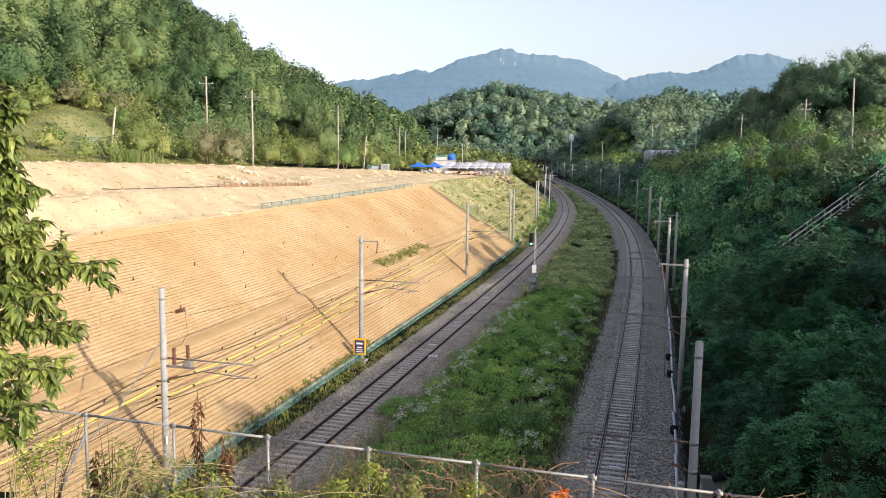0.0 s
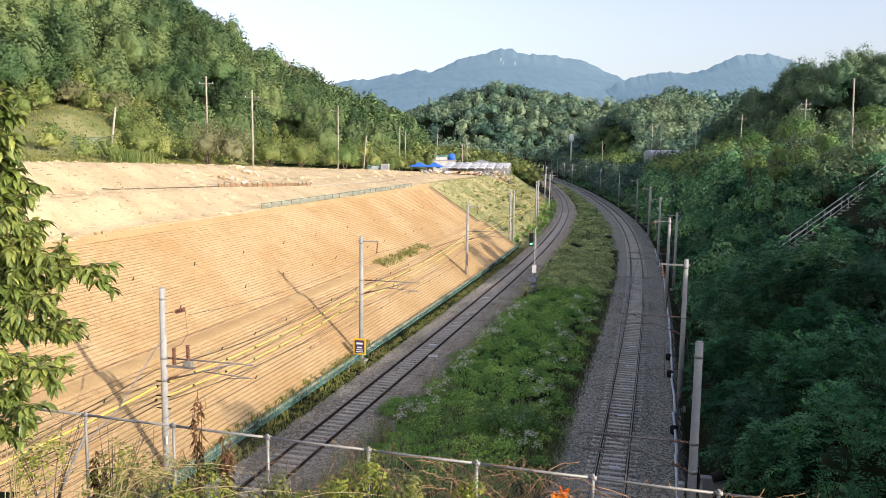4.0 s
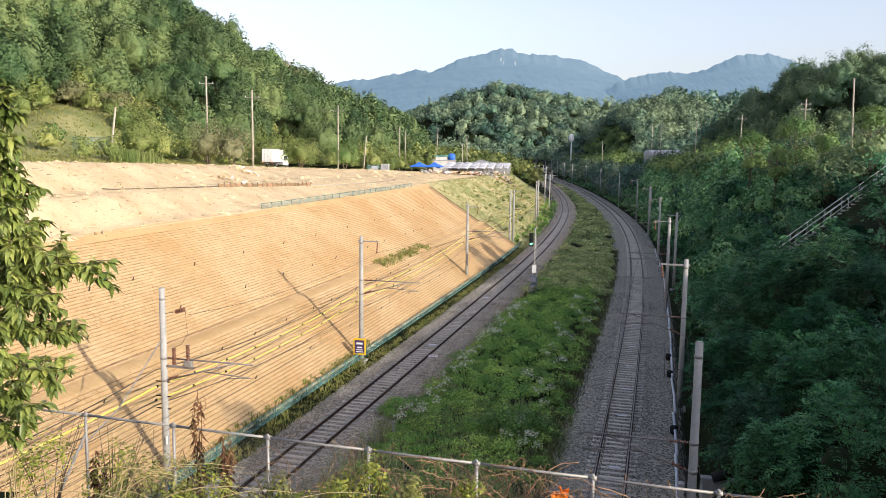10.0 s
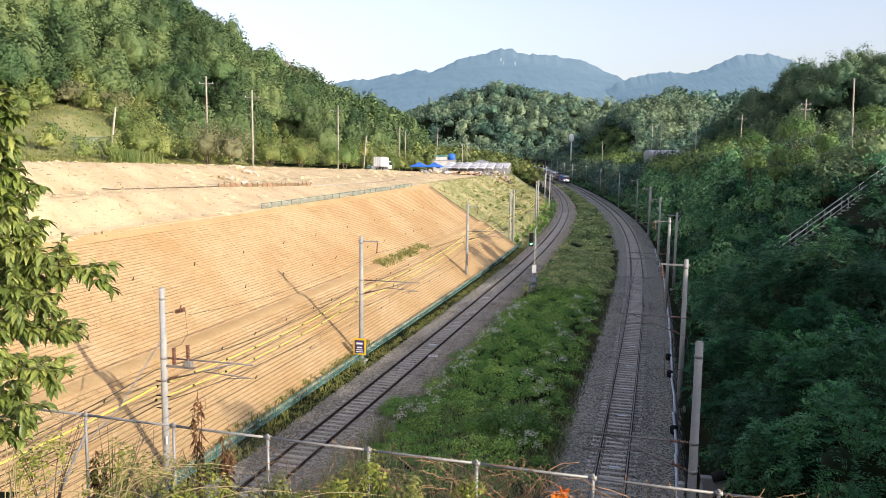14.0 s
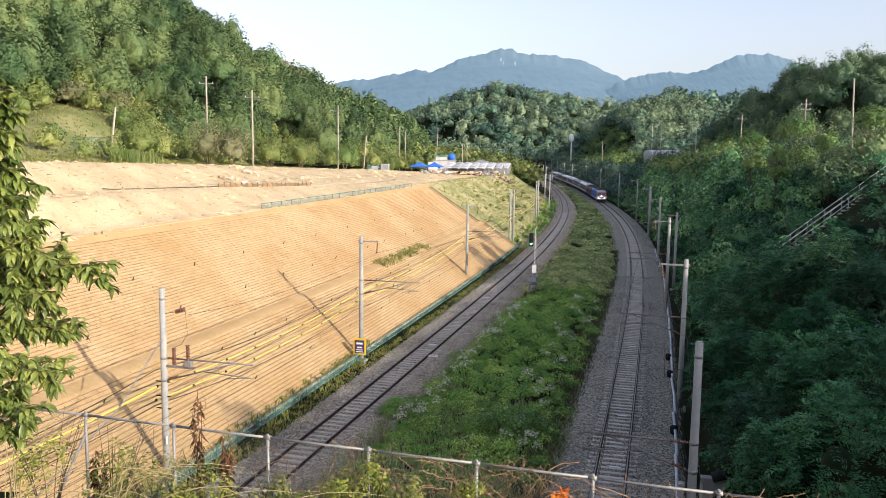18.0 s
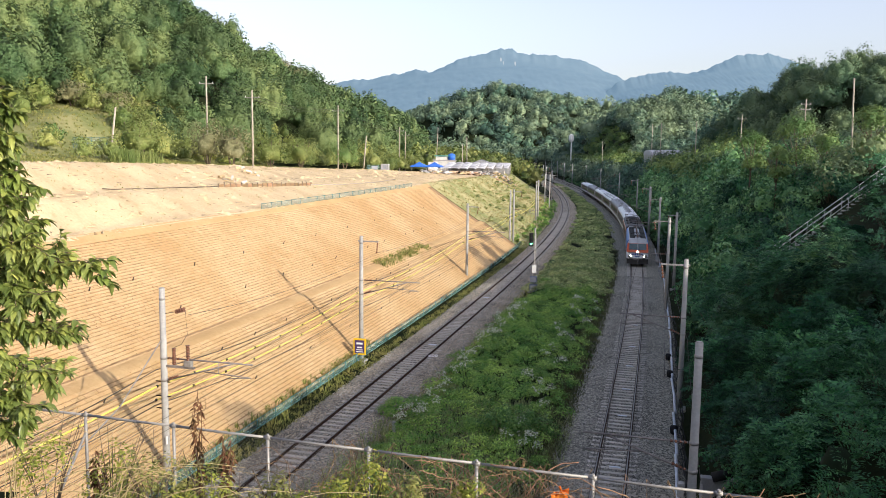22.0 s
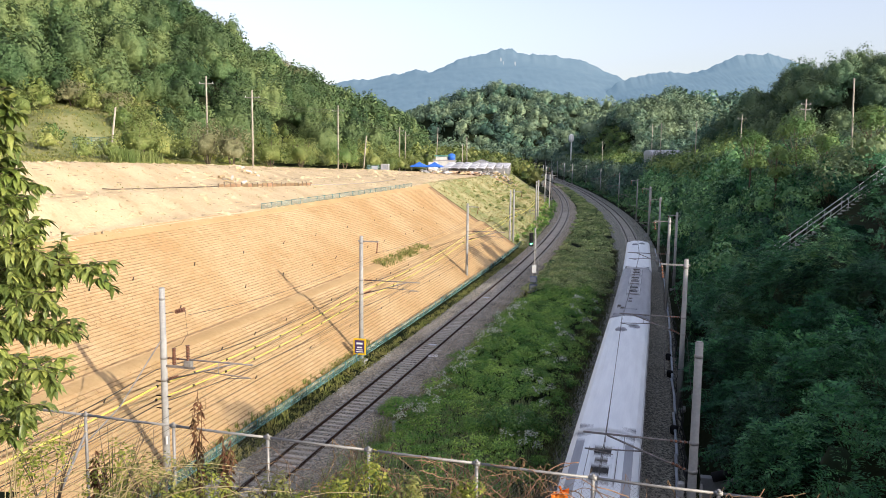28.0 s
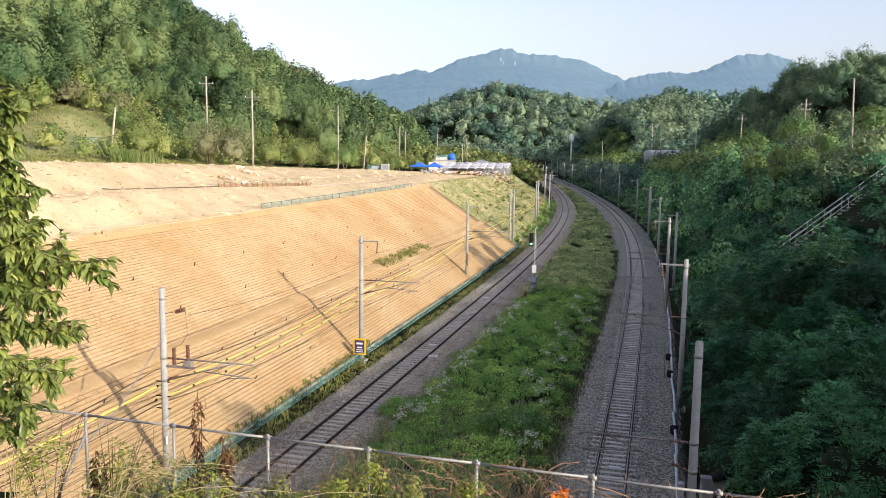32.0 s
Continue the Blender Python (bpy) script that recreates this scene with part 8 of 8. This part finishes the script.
def key_boughs():
    """The wind stirs the boughs a little."""
    for k, b in enumerate(boughs):
        p = b.matrix_basis.translation.copy()
        rows = []
        for i in range(0, 33):
            t = float(i)
            a = 0.7 * math.sin(t * 1.9 + k * 1.3) + 0.4 * math.sin(t * 3.7 + k)
            c = 0.6 * math.sin(t * 1.4 + k * 2.1)
            rows.append((t, pose(p.x, p.y, p.z, a * 0.5, a, c)))
        walk(b, rows)


# ---------------------------------------------------------------- weeds and straw before the fence
def straw_arc(parent, p, d, h, reach, r):
    pts = []
    for k in range(9):
        t = k / 8
        pts.append(p + Vector((0, 0, 1)) * h * math.sin(t * 2.0) / math.sin(1.57) + d * reach * t * t)
    part("blade", tube(pts, r, 4, r * 0.3), M["straw"], parent)


def straw_clumps():
    rng = random.Random(17)
    for cx, cy, n, h in ((-4.75, 9.0, 14, 1.35), (-5.2, 9.6, 14, 1.5), (-4.1, 9.6, 12, 1.25), (-3.4, 10.0, 9, 1.1), (-5.8, 10.4, 12, 1.7), (-2.6, 10.8, 6, 1.0), (-4.6, 10.6, 10, 1.45)):
        g = land_z(cx, cy)
        s = thing("dry_grass_clump", pose(cx, cy, g), "clump of long arching dry straw-coloured grass", "grass", "dry grass clumps")
        for k in range(int(n * 0.42)):
            a = rng.gauss(0.3, 0.9) if rng.random() < 0.7 else rng.uniform(0, 6.28)
            d = Vector((math.cos(a), math.sin(a) * 0.4, 0))
            straw_arc(s, Vector((rng.gauss(0, 0.2), rng.gauss(0, 0.18), -0.05)), d, h * rng.uniform(0.65, 1.2), rng.uniform(0.6, 2.2), rng.uniform(0.006, 0.013))


straw_clumps()


def weed_bush(x, y, r, h, n, leaf, material, label, seed, name="weed_bush"):
    rng = np.random.default_rng(seed)
    g = land_z(x, y)
    b = thing(name, pose(x, y, g), label, "bush", "bushes at the fence")
    P = np.array([[0, 0, 0.0]])
    Q = crowns(P, np.array([r]), np.array([h * 0.62]), n, leaf, rng, 9)
    quads("foliage", Q, material, b)
    st = bmesh.new()
    pr = random.Random(seed)
    for k in range(9):
        a = pr.uniform(0, 6.28)
        add_tube(st, [(0, 0, -0.1), (0.3 * r * math.cos(a), 0.3 * r * math.sin(a), h * 0.5), (0.7 * r * math.cos(a), 0.7 * r * math.sin(a), h * pr.uniform(0.7, 1.0))], 0.012, 4, 0.004)
    tagged(part("branchwork", st, M["bark"], b), kind="stuff")
    return b


for k, (x, y, r, h) in enumerate(((-4.6, 12.4, 0.75, 1.55), (-5.4, 12.9, 0.8, 1.7), (-3.7, 12.6, 0.6, 1.35), (-2.6, 12.5, 0.55, 1.25), (-1.6, 12.6, 0.5, 1.15), (-1.1, 12.7, 0.5, 1.45), (-0.5, 12.3, 0.4, 1.1), (-6.6, 13.2, 0.9, 1.9), (0.4, 12.0, 0.4, 0.95), (-3.1, 11.9, 0.5, 0.75), (-2.1, 11.9, 0.5, 0.7), (-4.2, 12.0, 0.5, 0.8), (-5.0, 12.2, 0.5, 0.85))):
    weed_bush(x, y, r, h + 0.35, 620, 0.075, M["leaf_bright"] if k % 3 else M["leaf_weed"], "leafy yellow-green weed bush before the fence", 70 + k)


def dry_weed(x, y, h, seed):
    rng = random.Random(seed)
    g = land_z(x, y)
    w = thing("withered_weed", pose(x, y, g), "tall withered weed with curled brown leaves", "weed", "withered weeds")
    V, F = [], []
    for s in range(5):
        dx = rng.uniform(-0.18, 0.18)
        pts = [Vector((dx * t, 0, h * t * (0.8 + 0.05 * s))) for t in (0, 0.3, 0.6, 1)]
        part("stem", tube(pts, 0.012, 5, 0.005), M["leaf_dry"], w)
        for k in range(36):
            t = rng.uniform(0.4, 1.0)
            q = Vector((dx * t, 0, h * t * (0.8 + 0.05 * s)))
            v, f = leaf_blade(rng, q, Vector((rng.gauss(0, 0.7), rng.gauss(0, 0.7), rng.uniform(-1.3, 0.1))), Vector((rng.gauss(0, 1), rng.gauss(0, 1), 0.5)), rng.uniform(0.08, 0.15), rng.uniform(0.025, 0.045), rng.uniform(0.2, 0.7))
            i = len(V)
            V += v
            F += [tuple(a + i for a in q4) for q4 in f]
    arr_mesh("leaves", [tuple(v) for v in V], F, M["leaf_dry"], w, "curled brown leaves")


dry_weed(-4.3, 14.2, 2.75, 1)
dry_weed(-3.75, 13.6, 1.9, 2)
dry_weed(-6.0, 13.8, 1.6, 3)


# ---------------------------------------------------------------- shrubs of the bank and strip, each on its own
def frond_shrub(variant):
    """A shrub of leafy clumps with a few long feathered sprays on top. Returns leaves and the branchwork."""
    rng = np.random.default_rng(300 + variant)
    Q = list(crowns(np.zeros((1, 3)), np.array([1.0]), np.array([0.95]), 430, 0.15, rng, 11))
    st = bmesh.new()
    for k in range(16):
        a = rng.uniform(0, 2 * math.pi)
        el = rng.uniform(0.4, 1.4)
        d = np.array([math.cos(a) * math.cos(el), math.sin(a) * math.cos(el), math.sin(el)])
        o = d * np.array([0.85, 0.85, 0.95]) + np.array([0, 0, 0.45])
        if k % 3 == 0:
            add_tube(st, [(0, 0, -0.3), tuple(o * 0.6), tuple(o)], 0.02, 4, 0.006)
        out = d + rng.normal(size=3) * 0.5
        out /= np.linalg.norm(out)
        sd = np.cross(out, rng.normal(size=3))
        sd /= np.linalg.norm(sd)
        L = rng.uniform(0.28, 0.45)
        for j in range(7):
            t = (j + 0.6) / 7
            c = o + out * L * t - np.array([0, 0, 0.25]) * L * t * t
            for sg in (-1, 1):
                ll = 0.12 * (1 - 0.45 * abs(t - 0.4))
                dirv = sd * sg * 0.85 + out * 0.5
                dirv /= np.linalg.norm(dirv)
                wv = out * 0.024
                Q.append(np.array([c, c + dirv * ll * 0.5 + wv, c + dirv * ll, c + dirv * ll * 0.5 - wv]))
    return Q, st


shrub_meshes = []
for v in range(5):
    Q, st = frond_shrub(v)
    me_l = quads("foliage", np.array(Q), M["leaf_shrub"])
    me_s = part("stems", st, M["bark"], None)
    shrub_meshes.append((me_l.data, me_s.data))
    bpy.data.objects.remove(me_l)
    bpy.data.objects.remove(me_s)


def place_shrubs():
    rng = np.random.default_rng(77)
    P = scatter(rng, 8, 70, 24, 104, 2.7, lambda x, y: in_view(x, y, 0.02) & (side_right(x, y) > 0.9) & (side_right(x, y) < 22) & ~STAIRS(x, y) & ~((y < 36) & (side_right(x, y) < 2.2)) & ~((np.hypot((x - 24.6) / 2.2, (y - 53.6) / 3.2) < 1)))
    order = np.argsort(P[:, 1])
    for k, i in enumerate(order[:290]):
        x, y, z = P[i]
        s = float(rng.uniform(0.75, 1.7))
        ob = thing("bank_shrub", pose(x, y, z + 0.1, float(rng.uniform(-8, 8)), float(rng.uniform(-14, 2)), float(rng.uniform(0, 360))) @ Matrix.Diagonal((s, s, s * 0.95, 1)), "shrub with long feathered green leaves on the bank", "shrub", "shrubs on the bank")
        lm, sm = shrub_meshes[k % 5]
        for nm, data in (("foliage", lm), ("branchwork", sm)):
            o = new(nm, data)
            o.parent = ob


place_shrubs()

# bushes and white-flowered weeds in the strip between the lines
for k, (x, y, r, h, m) in enumerate(((-2.4, 47.2, 1.5, 1.8, "leaf_vine"), (3.2, 42.2, 1.7, 2.2, "leaf_thicket"), (5.0, 43.2, 1.5, 1.9, "leaf_thicket"), (11.8, 93.0, 1.1, 1.3, "leaf_vine"), (15.8, 113.0, 1.6, 1.0, "leaf_shaded"), (0.4, 49.5, 1.1, 1.2, "leaf_bush"), (2.2, 43.0, 1.2, 1.1, "leaf_vine"))):
    b = weed_bush(x, y, r, h, 1200, 0.15, M[m], "dense green bush between the railway lines", 140 + k, "line_side_bush")
    b["group"] = "bushes between the lines"
rf = np.random.default_rng(91)
PF = scatter(rf, 2, 22, 40, 82, 1.0, lambda x, y: (side_right(x, y) < -7.9) & (side_right(x, y) > -10.5) & (np.sin(y * 0.55 + x) > 0.1) & (rf.random(len(x)) < 0.5))
PF2 = scatter(rf, -6, 14, 44, 80, 1.0, lambda x, y: (side_left(x, y) < -7.6) & (side_left(x, y) > -9.5) & (rf.random(len(x)) < 0.55))
PF = np.concatenate([PF, PF2]) + np.array([0, 0, 0.75])
fl = quads("white_flowers", crowns(PF, np.full(len(PF), 0.50), np.full(len(PF), 0.46), 46, 0.125, rf, 6), M["flower_white"])
tagged(fl, "sprays of small white flowers among the vines", "flowers", kind="stuff")
tufts("strip_grass", scatter(rf, -14, 12, 26, 48, 0.42, lambda x, y: (side_left(x, y) < -6.2) & (side_right(x, y) < -7.0)), 0.75, 8, M["grass_grey"], "tall grey-green grass between the railway lines", 0.018, 0.7, 15)
tufts("strip_edge_weeds", scatter(rf, -14, 40, 30, 130, 0.36, lambda x, y: (side_right(x, y) < -7.1) & (side_right(x, y) > -8.8)), 0.62, 12, M["weed_brown"], "dark brownish weeds along the ballast edge", 0.03, 0.8, 16)
tufts("strip_edge_grass", scatter(rf, -14, 40, 30, 160, 0.6, lambda x, y: (side_left(x, y) < -6.4) & (side_left(x, y) > -8.0)), 0.5, 8, M["leaf_weed"], "grass along the ballast edge", 0.02, 0.8, 17)


def headwall():
    p = on_track(TR, 17.5, 5.0)
    w = thing("culvert_headwall", pose(p.x, p.y, -0.55, 0, 0, -14), "weathered concrete culvert headwall at the bank's foot", "headwall")
    part("wall", box(-0.9, 1.2, -0.2, 0.2, 0, 1.5, 0.04), M["concrete"], w)
    part("wing", box(1.0, 2.6, -0.25, 0.15, 0, 1.0, 0.04), M["concrete"], w)
    b = lathe(((0.22, -0.45), (0.23, 0.45), (0.17, 0.45), (0.17, -0.45)), 14)
    bmesh.ops.transform(b, matrix=pose(0, -0.3, 1.75, 0, 70, 0), verts=b.verts)
    part("pipe", b, M["black"], w, "black plastic pipe")


headwall()


# ---------------------------------------------------------------- what moves
def motions():
    key_train()
    key_truck()
    key_boughs()


motions()
